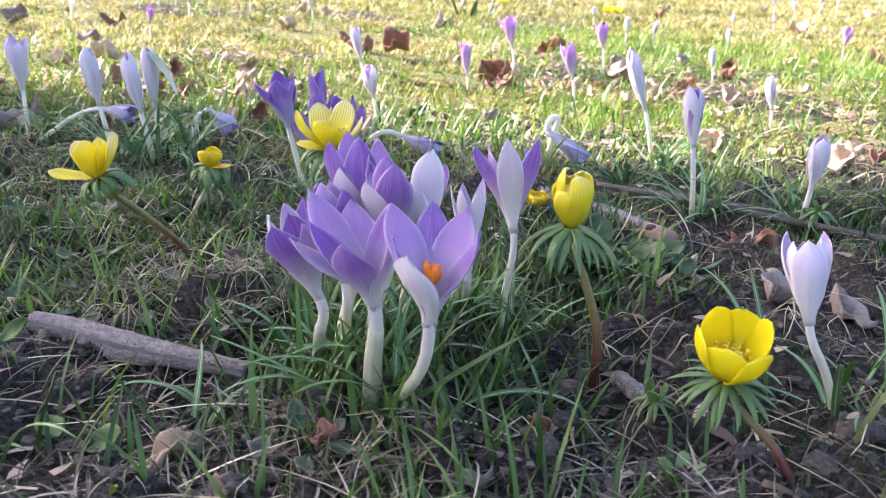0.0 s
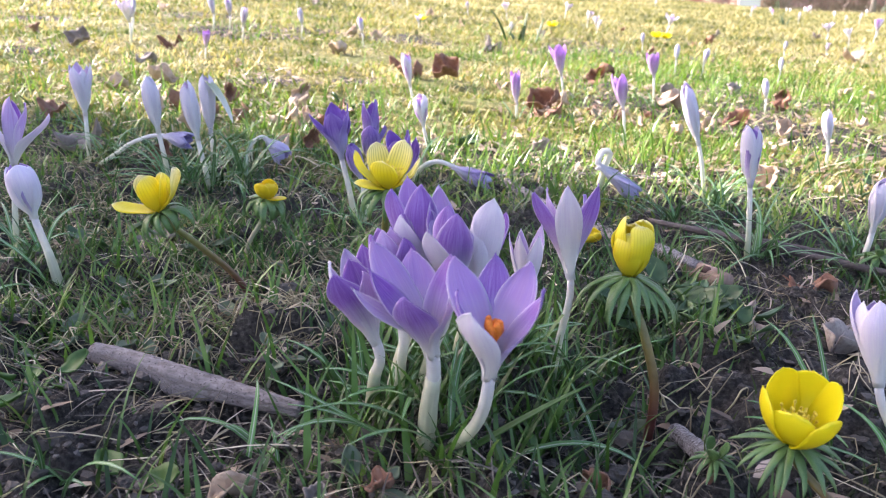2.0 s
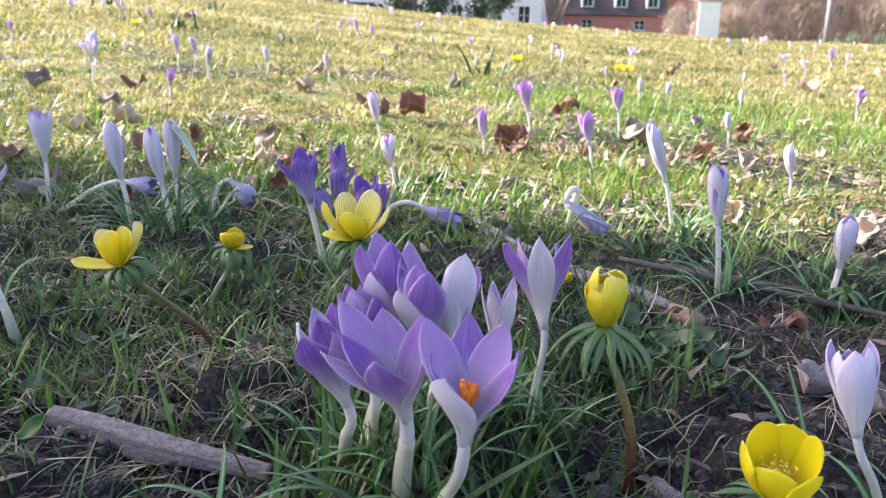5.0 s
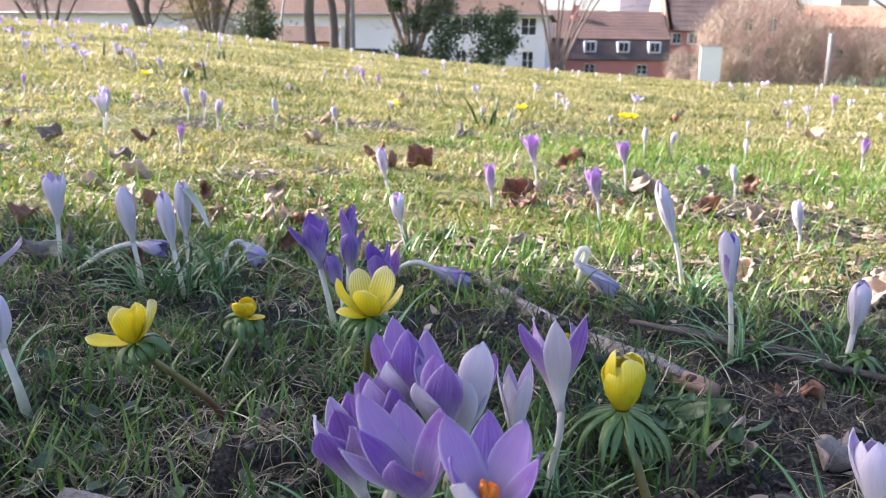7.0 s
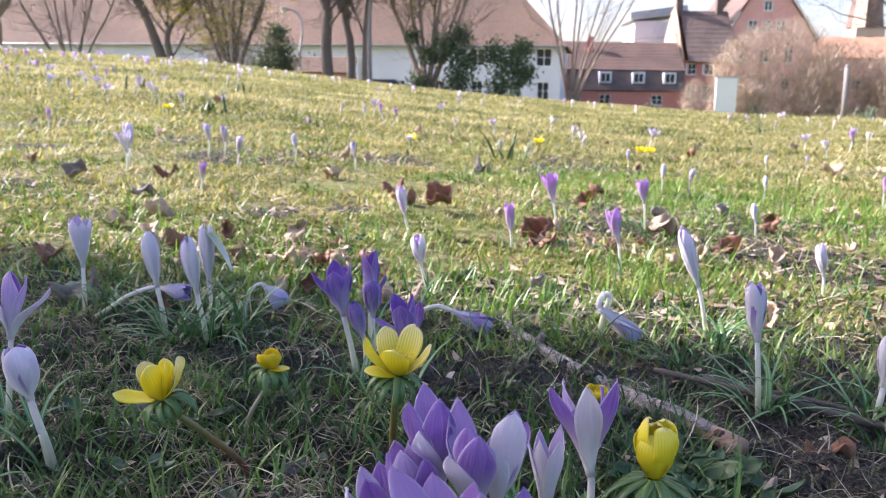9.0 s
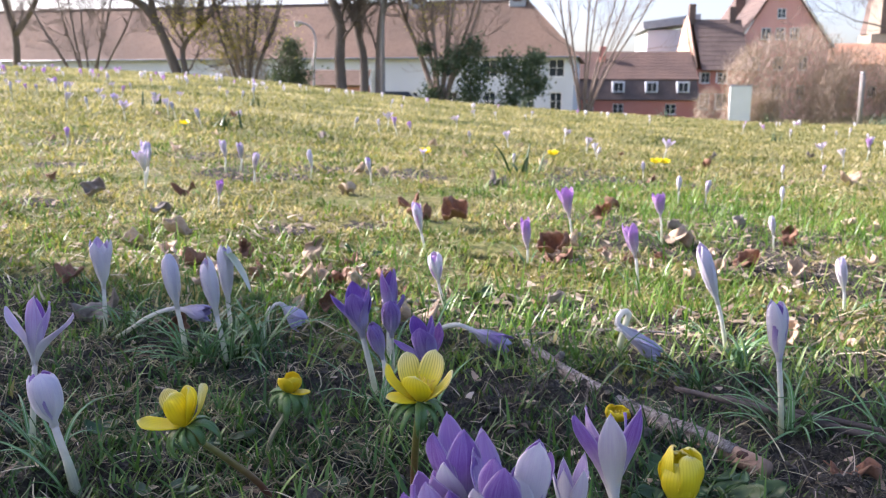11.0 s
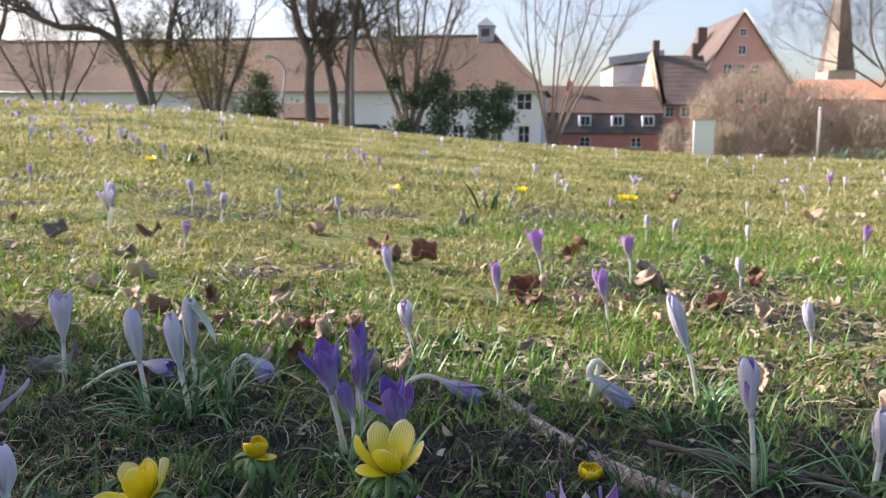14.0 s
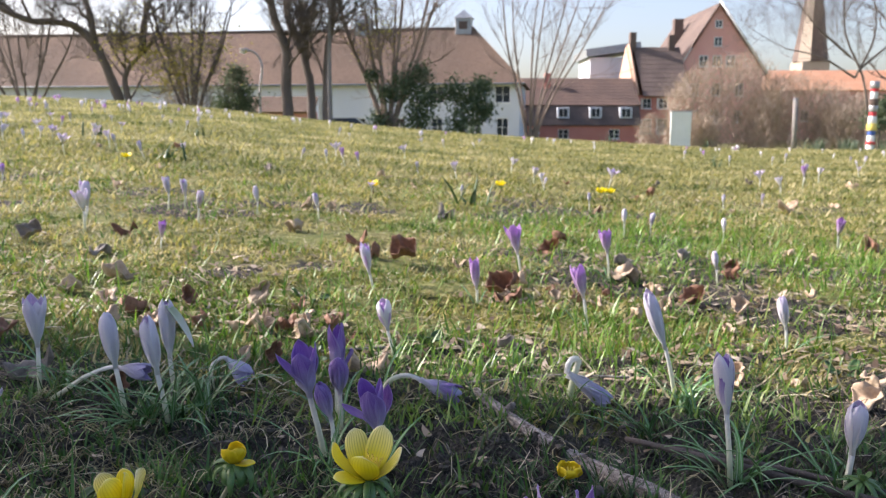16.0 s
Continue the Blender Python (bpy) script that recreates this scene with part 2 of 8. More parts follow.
M["thatch"] = blade_mat("dead_roots", [(0.0, (0.055, 0.046, 0.034)), (0.5, (0.10, 0.088, 0.067)), (0.85, (0.21, 0.185, 0.14)), (1.0, (0.46, 0.41, 0.32))], (0.18, 0.155, 0.115), 0.7, 0.15)
M["moss"] = blade_mat("moss_shoot", [(0.0, (0.05, 0.10, 0.018)), (0.25, (0.12, 0.185, 0.026)), (0.5, (0.285, 0.262, 0.092)), (0.75, (0.42, 0.365, 0.148)), (1.0, (0.60, 0.53, 0.31))], (0.37, 0.37, 0.150), 0.6, 0.4, 0.25, 5.5, 0.35)
M["meadow"] = blade_mat("meadow_blade", [(0.0, (0.085, 0.115, 0.04)), (0.3, (0.195, 0.205, 0.075)), (0.6, (0.33, 0.305, 0.125)), (1.0, (0.56, 0.50, 0.30))], (0.40, 0.375, 0.185), 0.6, 0.4, 0.25, 1.6, 0.35)
M["straw"] = blade_mat("dry_straw", [(0.0, (0.14, 0.11, 0.06)), (0.4, (0.29, 0.25, 0.145)), (0.8, (0.48, 0.43, 0.27)), (1.0, (0.66, 0.60, 0.43))], (0.42, 0.37, 0.22), 0.55, 0.25)
M["flake"] = blade_mat("leaf_flake", [(0.0, (0.09, 0.058, 0.036)), (0.4, (0.22, 0.155, 0.10)), (0.75, (0.42, 0.32, 0.22)), (1.0, (0.62, 0.52, 0.40))], (0.40, 0.31, 0.215), 0.6, 0.25)
M["lilac"] = petal_mat("lilac_petal", (0.84, 0.84, 0.82), (0.42, 0.262, 0.645), (0.365, 0.188, 0.585), (0.82, 0.77, 0.86), (0.28, 0.125, 0.47), 0.40, 0.44)
M["lilac_edge"] = petal_mat("lilac_outer_petal", (0.84, 0.84, 0.82), (0.61, 0.50, 0.765), (0.43, 0.27, 0.62), (0.87, 0.84, 0.88), (0.50, 0.33, 0.61), 0.34, 0.42)
M["lilac_pale"] = petal_mat("lilac_white_petal", (0.85, 0.85, 0.82), (0.87, 0.865, 0.87), (0.47, 0.32, 0.63), (0.90, 0.88, 0.90), (0.75, 0.69, 0.79), 0.22, 0.30)
M["pale"] = petal_mat("pale_blue_petal", (0.82, 0.82, 0.80), (0.83, 0.82, 0.86), (0.50, 0.36, 0.67), (0.86, 0.85, 0.88), (0.68, 0.64, 0.78), 0.20)
M["white"] = petal_mat("white_petal", (0.85, 0.86, 0.82), (0.82, 0.80, 0.87), (0.60, 0.48, 0.76), (0.88, 0.87, 0.90), (0.68, 0.62, 0.80), 0.20)
M["white_wide"] = petal_mat("white_spread_petal", (0.85, 0.86, 0.82), (0.83, 0.81, 0.88), (0.74, 0.68, 0.85), (0.88, 0.87, 0.91), (0.62, 0.54, 0.80), 0.20)
M["violet"] = petal_mat("violet_petal", (0.74, 0.71, 0.82), (0.42, 0.30, 0.64), (0.31, 0.16, 0.52), (0.47, 0.36, 0.70), (0.18, 0.065, 0.40), 0.30, 0.42)
M["pink"] = petal_mat("pink_purple_petal", (0.84, 0.80, 0.82), (0.64, 0.42, 0.74), (0.52, 0.27, 0.66), (0.78, 0.62, 0.84), (0.46, 0.22, 0.60), 0.35, 0.46)
M["wilted"] = petal_mat("wilted_petal", (0.70, 0.70, 0.72), (0.52, 0.52, 0.72), (0.28, 0.23, 0.54), (0.58, 0.56, 0.66), (0.34, 0.30, 0.54))
M["tube"] = along_mat("crocus_tube", [(0.0, (0.42, 0.50, 0.26)), (0.35, (0.62, 0.66, 0.50)), (0.8, (0.74, 0.75, 0.72)), (1.0, (0.74, 0.73, 0.78))], 0.4, 0.35, 300, 0.12, 0.12)
M["stigma"] = rough_surface("orange_stigma", (0.85, 0.20, 0.01), (0.95, 0.30, 0.02), 300, 1500, 0.55, 0.0005, (0.70, 0.13, 0.01))
M["crocus_leaf"] = midrib_mat("crocus_leaf_green", (0.07, 0.19, 0.048), (0.42, 0.50, 0.38))
M["sheath"] = along_mat("pale_sheath", [(0.0, (0.50, 0.53, 0.33)), (1.0, (0.72, 0.74, 0.58))], 0.45, 0.4, 200, 0.15, 0.25)
M["aconite"] = along_mat("aconite_petal", [(0.0, (0.72, 0.60, 0.01)), (0.4, (0.90, 0.80, 0.006)), (1.0, (0.92, 0.84, 0.02))], 0.34, 0.45, 160, 0.05)
M["aconite_pale"] = along_mat("faded_aconite_petal", [(0.0, (0.70, 0.60, 0.02)), (0.55, (0.90, 0.81, 0.025)), (0.84, (0.91, 0.83, 0.12)), (1.0, (0.88, 0.85, 0.45))], 0.42, 0.42, 160, 0.06, 0.30, 0.25, 57.0, (0.62, 0.51, 0.02))
M["aconite_old"] = along_mat("withered_aconite_petal", [(0.0, (0.66, 0.48, 0.01)), (1.0, (0.90, 0.73, 0.01))], 0.45, 0.3, 160, 0.25)
M["anther"] = rough_surface("yellow_anther", (0.80, 0.62, 0.05), (0.86, 0.70, 0.10), 400, 2000, 0.7, 0.0003, (0.66, 0.46, 0.03))
M["bract"] = along_mat("aconite_bract", [(0.0, (0.15, 0.27, 0.065)), (0.6, (0.085, 0.205, 0.055)), (1.0, (0.14, 0.26, 0.08))], 0.33, 0.28, 250, 0.3, 0.10)
M["aconite_stem"] = along_mat("aconite_stem", [(0.0, (0.085, 0.022, 0.021)), (0.26, (0.135, 0.042, 0.030)), (0.50, (0.18, 0.13, 0.045)), (1.0, (0.20, 0.25, 0.065))], 0.38, 0.12, 400, 0.3)
M["pale_stem"] = along_mat("pale_aconite_stem", [(0.0, (0.20, 0.13, 0.10)), (0.3, (0.30, 0.27, 0.19)), (1.0, (0.30, 0.36, 0.19))], 0.45, 0.15, 400, 0.3)
M["weed"] = along_mat("weed_leaf", [(0.0, (0.06, 0.12, 0.035)), (1.0, (0.045, 0.11, 0.035))], 0.42, 0.22, 200, 0.4)
M["weed_bright"] = along_mat("bright_weed_leaf", [(0.0, (0.055, 0.145, 0.025)), (1.0, (0.07, 0.17, 0.03))], 0.5, 0.3, 200, 0.5)
M["weed_grey"] = along_mat("grey_green_leaf", [(0.0, (0.12, 0.17, 0.09)), (1.0, (0.17, 0.23, 0.14))], 0.6, 0.22, 300, 0.4)
M["brown_leaf"] = rough_surface("brown_dead_leaf", (0.19, 0.09, 0.05), (0.28, 0.145, 0.085), 60, 350, 0.7, 0.001, (0.08, 0.04, 0.025))
M["tan_leaf"] = rough_surface("tan_dead_leaf", (0.40, 0.29, 0.19), (0.52, 0.41, 0.29), 60, 400, 0.7, 0.001, (0.26, 0.18, 0.11))
M["grey_leaf"] = rough_surface("grey_dead_leaf", (0.20, 0.17, 0.14), (0.30, 0.26, 0.22), 60, 400, 0.75, 0.001, (0.12, 0.10, 0.08))
M["stick"] = rough_surface("grey_stick_bark", (0.19, 0.178, 0.165), (0.32, 0.30, 0.28), 150, 700, 0.85, 0.003, (0.06, 0.05, 0.045))
M["branch"] = stick_mat("flaking_branch_bark", (0.12, 0.10, 0.088), (0.27, 0.245, 0.222), (0.50, 0.47, 0.44), (0.085, 0.07, 0.06), 0.0016, 0.4, 7.5)
M["bare_wood"] = rough_surface("bare_brown_wood", (0.27, 0.18, 0.125), (0.38, 0.26, 0.185), 90, 420, 0.75, 0.002, (0.15, 0.09, 0.06), stretch=(1, 1, 0.2))
M["twig"] = rough_surface("dark_twig_bark", (0.058, 0.050, 0.046), (0.095, 0.083, 0.076), 60, 600, 0.85, 0.001)
M["old_stick"] = stick_mat("old_stick_bark", (0.105, 0.094, 0.086), (0.185, 0.168, 0.156), (0.27, 0.25, 0.235), (0.14, 0.118, 0.104), 0.0005, 0.7)
M["aconite_striped"] = along_mat("striped_aconite_petal", [(0.0, (0.72, 0.60, 0.02)), (0.35, (0.90, 0.80, 0.04)), (0.7, (0.89, 0.84, 0.36)), (1.0, (0.87, 0.86, 0.62))], 0.42, 0.40, 160, 0.06, 0.55, 0.22, 57.0, (0.42, 0.39, 0.08))
M["pith"] = rough_surface("dark_pith", (0.05, 0.025, 0.02), (0.09, 0.045, 0.03), 200, 900, 0.9, 0.001)
M["bark"] = rough_surface("tree_bark", (0.125, 0.102, 0.084), (0.19, 0.158, 0.132), 1.2, 14, 0.9, 0.03, (0.095, 0.076, 0.065), stretch=(1, 1, 0.25))
M["bark_warm"] = rough_surface("shrub_bark", (0.21, 0.16, 0.125), (0.29, 0.23, 0.185), 1.2, 14, 0.9, 0.02, (0.09, 0.06, 0.045))
M["thicket"] = blade_mat("thicket_twig", [(0.0, (0.28, 0.22, 0.175)), (0.5, (0.42, 0.34, 0.275)), (1.0, (0.54, 0.455, 0.38))], (0.48, 0.40, 0.325), 0.7, 0.15, 0.2)
M["ivy"] = blade_mat("ivy_leaf", [(0.0, (0.06, 0.10, 0.05)), (0.6, (0.095, 0.135, 0.08)), (1.0, (0.17, 0.21, 0.13))], (0.13, 0.17, 0.10), 0.65, 0.25, 0.2)
M["spring_leaf"] = blade_mat("young_leaf", [(0.0, (0.40, 0.36, 0.08)), (1.0, (0.62, 0.54, 0.16))], (0.55, 0.48, 0.13), 0.5, 0.45)
M["roof"] = rough_surface("brown_roof_tile", (0.140, 0.098, 0.070), (0.205, 0.138, 0.096), 0.10, 3.5, 0.9, 0.05, (0.10, 0.070, 0.053))
M["roof_red"] = rough_surface("orange_roof_tile", (0.52, 0.26, 0.15), (0.60, 0.33, 0.20), 0.5, 6, 0.85, 0.03, (0.40, 0.19, 0.11))
M["roof_grey"] = rough_surface("grey_brown_roof_tile", (0.115, 0.085, 0.072), (0.165, 0.122, 0.102), 0.5, 4, 0.9, 0.03, (0.08, 0.062, 0.052))
M["roof_dark"] = rough_surface("dark_brown_roof_tile", (0.105, 0.070, 0.056), (0.145, 0.094, 0.072), 0.5, 4, 0.9, 0.03, (0.075, 0.052, 0.042))
M["plaster_white"] = rough_surface("white_plaster", (0.64, 0.67, 0.71), (0.58, 0.62, 0.66), 0.35, 12, 0.9, 0.004, (0.50, 0.53, 0.56))
M["plaster_red"] = rough_surface("red_plaster", (0.50, 0.19, 0.145), (0.56, 0.24, 0.19), 0.35, 12, 0.9, 0.004, (0.42, 0.15, 0.115))
M["plaster_pink"] = rough_surface("pink_plaster", (0.70, 0.35, 0.30), (0.75, 0.42, 0.36), 0.35, 12, 0.9, 0.004, (0.60, 0.30, 0.26))
M["plaster_cream"] = rough_surface("cream_plaster", (0.60, 0.37, 0.26), (0.66, 0.44, 0.32), 0.35, 12, 0.9, 0.004, (0.50, 0.32, 0.24))
# pale tower wall; also the sunlit side of the spire, painted lighter
M["tower_and_lit_facet"] = rough_surface("pale_tower_and_lit_facet", (0.36, 0.31, 0.245), (0.46, 0.40, 0.32), 0.3, 4, 0.9, 0.02, (0.34, 0.29, 0.24))
M["slate_dark"] = rough_surface("dark_slate_band", (0.09, 0.066, 0.058), (0.13, 0.098, 0.086), 0.8, 9, 0.8, 0.02, (0.05, 0.042, 0.04))
M["zinc"] = rough_surface("grey_zinc", (0.30, 0.33, 0.35), (0.40, 0.43, 0.45), 1.5, 12, 0.5, 0.004, (0.22, 0.24, 0.26), 0.6)
M["paint_white"] = rough_surface("white_paint", (0.78, 0.79, 0.78), (0.72, 0.74, 0.72), 2, 40, 0.55, 0.002, (0.66, 0.68, 0.64))
M["board"] = rough_surface("pale_green_board", (0.80, 0.82, 0.78), (0.74, 0.77, 0.71), 1.5, 30, 0.6, 0.002, (0.60, 0.66, 0.56))
M["metal_grey"] = rough_surface("galvanised_post", (0.34, 0.34, 0.35), (0.44, 0.44, 0.45), 3, 60, 0.5, 0.001, (0.26, 0.26, 0.27), 0.7)
M["stripe_red"] = rough_surface("red_paint", (0.55, 0.04, 0.05), (0.62, 0.06, 0.07), 3, 40, 0.5, 0.001)
M["stripe_blue"] = rough_surface("blue_paint", (0.04, 0.10, 0.35), (0.06, 0.13, 0.42), 3, 40, 0.5, 0.001)
M["stripe_yellow"] = rough_surface("yellow_paint", (0.72, 0.58, 0.12), (0.78, 0.64, 0.18), 3, 40, 0.5, 0.001)
M["lamp_head"] = rough_surface("lamp_opal", (0.78, 0.80, 0.80), (0.72, 0.74, 0.75), 4, 40, 0.35, 0.001)


def glass_mat():
    m, n, l, p, out = nodes_of("window_glass")
    p.inputs["Base Color"].default_value = (0.03, 0.04, 0.05, 1)
    p.inputs["Roughness"].default_value = 0.08
    g = noise_tex(n, l, 3, 3)
    bump(n, l, p, g, 0.15, 0.01)
    return m


M["glass"] = glass_mat()


# ---- mesh helpers ----
def make_mesh(name, V, F, UV=None, smooth=True):
    me = bpy.data.meshes.new(name)
    me.from_pydata([tuple(v) for v in V], [], [tuple(int(i) for i in f) for f in F])
    if UV is not None:
        uvl = me.uv_layers.new(name="UVMap")
        idx = np.empty(len(me.loops), dtype=np.int32)
        me.loops.foreach_get("vertex_index", idx)
        uvl.data.foreach_set("uv", np.asarray(UV, dtype=np.float32)[idx].ravel())
    if smooth:
        me.polygons.foreach_set("use_smooth", np.ones(len(me.polygons), dtype=bool))
    me.update()
    return me


def quad_mesh(name, V, Q, UV):
    """Large meshes of four-cornered faces only."""
    me = bpy.data.meshes.new(name)
    V, Q = np.asarray(V, dtype=np.float32), np.asarray(Q, dtype=np.int32)
    me.vertices.add(len(V))
    me.vertices.foreach_set("co", V.ravel())
    me.loops.add(Q.size)
    me.loops.foreach_set("vertex_index", Q.ravel())
    me.polygons.add(len(Q))
    me.polygons.foreach_set("loop_start", np.arange(len(Q), dtype=np.int32) * 4)
    if UV is not None:
        uvl = me.uv_layers.new(name="UVMap")
        uvl.data.foreach_set("uv", np.asarray(UV, dtype=np.float32)[Q.ravel()].ravel())
    me.update(calc_edges=True)
    me.polygons.foreach_set("use_smooth", np.ones(len(Q), dtype=bool))
    return me


def part(name, me, material, parent=None, label=""):
    """Links a mesh as one object, under a thing or a part if one is given."""
    if not me.materials:
        me.materials.append(material)
    ob = new(name, me)
    ob.parent = parent
    if label:
        tagged(ob, label)
    return ob


def thing(name, place, label, category, group="", kind=""):
    ob = new(name)
    ob.location = place
    ob.empty_display_size = 0.01
    return tagged(ob, label, category, group, kind)


class Bag:
    """Collects pieces that end in one mesh."""

    def __init__(self):
        self.V, self.F, self.UV, self.n = [], [], [], 0

    def add(self, piece):
        V, F, UV = piece
        self.V.append(np.asarray(V, dtype=float))
        self.F.extend([tuple(i + self.n for i in f) for f in F])
        self.UV.append(np.asarray(UV, dtype=float) if UV is not None else np.zeros((len(V), 2)))
        self.n += len(V)
        return self

    def mesh(self, name, smooth=True):
        return make_mesh(name, np.concatenate(self.V), self.F, np.concatenate(self.UV), smooth)


def shell(P, th):
    """A thin closed sheet round the grid P; the second face's u runs from 2 to 3."""
    P = np.asarray(P, dtype=float)
    nv, nu = P.shape[:2]
    du, dv = np.gradient(P, axis=1), np.gradient(P, axis=0)
    N = np.cross(du, dv)
    N /= np.maximum(np.linalg.norm(N, axis=2, keepdims=True), 1e-12)
    V = np.concatenate([(P + N * th / 2).reshape(-1, 3), (P - N * th / 2).reshape(-1, 3)])
    u, v = np.meshgrid(np.linspace(0, 1, nu), np.linspace(0, 1, nv))
    UV = np.concatenate([np.stack([u, v], -1).reshape(-1, 2), np.stack([u + 2, v], -1).reshape(-1, 2)])
    F, k = [], nv * nu
    for i in range(nv - 1):
        for j in range(nu - 1):
            a, b, c, d = i * nu + j, i * nu + j + 1, (i + 1) * nu + j + 1, (i + 1) * nu + j
            F += [(a, b, c, d), (d + k, c + k, b + k, a + k)]
    rim = [j for j in range(nu)] + [i * nu + nu - 1 for i in range(1, nv)]
    rim += [(nv - 1) * nu + j for j in range(nu - 2, -1, -1)] + [i * nu for i in range(nv - 2, 0, -1)]
    for a, b in zip(rim, rim[1:] + rim[:1]):
        F.append((b, a, a + k, b + k))
    return V, F, UV


def tube(pts, radii, n=8, wobble=0.0, seed=0):
    """A round bar along pts, closed at both ends."""
    pts = np.asarray(pts, dtype=float)
    m = len(pts)
    radii = np.broadcast_to(np.asarray(radii, dtype=float), (m,))
    T = np.gradient(pts, axis=0)
    T /= np.maximum(np.linalg.norm(T, axis=1, keepdims=True), 1e-12)
    ref = np.array([0.31, 0.17, 0.94]) if abs(T[0][2]) < 0.9 else np.array([1.0, 0.1, 0.0])
    rng = np.random.RandomState(seed)
    V, UV = [], []
    A = np.cross(T[0], ref)
    for i in range(m):
        A = A - T[i] * (A @ T[i])
        A /= np.linalg.norm(A)
        B = np.cross(T[i], A)
        for j in range(n):
            a = 2 * math.pi * j / n
            r = radii[i] * (1 + wobble * rng.uniform(-1, 1))
            V.append(pts[i] + (A * math.cos(a) + B * math.sin(a)) * r)
            UV.append((j / n, i / (m - 1)))
    F = [(i * n + j, i * n + (j + 1) % n, (i + 1) * n + (j + 1) % n, (i + 1) * n + j) for i in range(m - 1) for j in range(n)]
    F += [tuple(range(n - 1, -1, -1)), tuple((m - 1) * n + j for j in range(n))]
    return np.array(V), F, UV


def curve_pts(ctrl, m):
    """A smooth line through the control points."""
    c = np.asarray(ctrl, dtype=float)
    d = np.concatenate([[0], np.cumsum(np.linalg.norm(np.diff(c, axis=0), axis=1))])
    g = np.gradient(c, d, axis=0)
    out = []
    for s in np.linspace(0, d[-1], m):
        i = min(max(np.searchsorted(d, s) - 1, 0), len(d) - 2)
        h = d[i + 1] - d[i]
        t = (s - d[i]) / h
        out.append((2 * t**3 - 3 * t**2 + 1) * c[i] + (t**3 - 2 * t**2 + t) * h * g[i] + (3 * t**2 - 2 * t**3) * c[i + 1] + (t**3 - t**2) * h * g[i + 1])
    return np.array(out)


def box_piece(x0, x1, y0, y1, z0, z1):
    V = [(x, y, z) for z in (z0, z1) for y in (y0, y1) for x in (x0, x1)]
    F = [(0, 2, 3, 1), (4, 5, 7, 6), (0, 1, 5, 4), (2, 6, 7, 3), (0, 4, 6, 2), (1, 3, 7, 5)]
    return V, F, [(0, 0)] * 8


def bevel_box(x0, x1, y0, y1, z0, z1, b=0.02):
    bm = bmesh.new()
    r = bmesh.ops.create_cube(bm, size=1.0)
    for v in r["verts"]:
        v.co = Vector((x0 if v.co.x < 0 else x1, y0 if v.co.y < 0 else y1, z0 if v.co.z < 0 else z1))
    bmesh.ops.bevel(bm, geom=bm.edges[:], offset=b, segments=1, affect="EDGES")
    V, F = [tuple(v.co) for v in bm.verts], [tuple(v.index for v in f.verts) for f in bm.faces]
    bm.free()
    return V, F, [(0, 0)] * len(V)


def frame_of(axis):
    """The turn that takes z to the axis and keeps x close to the world's."""
    z = np.array(Vector(axis).normalized())
    x = np.array([1.0, 0.0, 0.0]) if abs(z[0]) < 0.9 else np.array([0.0, 0.0, -1.0])
    x = x - z * (x @ z)
    x /= np.linalg.norm(x)
    return np.stack([x, np.cross(z, x), z], 1)


def lattice(ix, iy, seed):
    h = (ix.astype(np.int64) * 374761393 + iy.astype(np.int64) * 668265263 + seed * 1442695041) & 0x7FFFFFFF
    h = ((h ^ (h >> 13)) * 1274126177) & 0x7FFFFFFF
    return ((h ^ (h >> 16)) & 0xFFFF) / 65535.0


def vnoise(x, y, seed=0):
    x, y = np.asarray(x, dtype=float), np.asarray(y, dtype=float)
    ix, iy = np.floor(x), np.floor(y)
    fx, fy = x - ix, y - iy
    fx, fy = fx * fx * (3 - 2 * fx), fy * fy * (3 - 2 * fy)
    a, b = lattice(ix, iy, seed), lattice(ix + 1, iy, seed)
    c, d = lattice(ix, iy + 1, seed), lattice(ix + 1, iy + 1, seed)
    return (a * (1 - fx) + b * fx) * (1 - fy) + (c * (1 - fx) + d * fx) * fy


def fbm(x, y, seed=0, octaves=4):
    s, amp, tot = 0.0, 1.0, 0.0
    for o in range(octaves):
        s = s + amp * vnoise(np.asarray(x) * 2**o + 17.3 * o, np.asarray(y) * 2**o - 9.1 * o, seed + o)
        tot += amp
        amp *= 0.5
    return s / tot


# ---- the lie of the land ----
AZ = np.array([-0.75, -0.51, -0.333, -0.20, -0.06, 0.083, 0.222, 0.319, 0.51, 1.2, 1.9])
SLOPE = np.array([0.047, 0.0468, 0.0396, 0.0247, 0.0098, -0.0011, -0.0087, -0.015, -0.015, -0.008, 0.0])
CREST = 18.0


def land(x, y):
    """Height of the ground: level here, rising to the left, with a crest some way off."""
    x, y = np.asarray(x, dtype=float), np.asarray(y, dtype=float)
    r, az = np.hypot(x, y), np.arctan2(x, y)
    k = (np.interp(az - 0.04, AZ, SLOPE) + np.interp(az, AZ, SLOPE) + np.interp(az + 0.04, AZ, SLOPE)) / 3
    back = np.clip((np.abs(az) - 1.0) / 1.0, 0, 1)
    k = k * (1 - back)
    z = 0.008 + k * np.clip(np.minimum(r, CREST) - 0.5, 0, None)
    z = z - 0.03 * np.clip(r - CREST, 0, None) - 0.014 * np.exp(-((x - 0.15) ** 2 + (y - 0.68) ** 2) / 0.125)
    return np.maximum(z, -1.6)


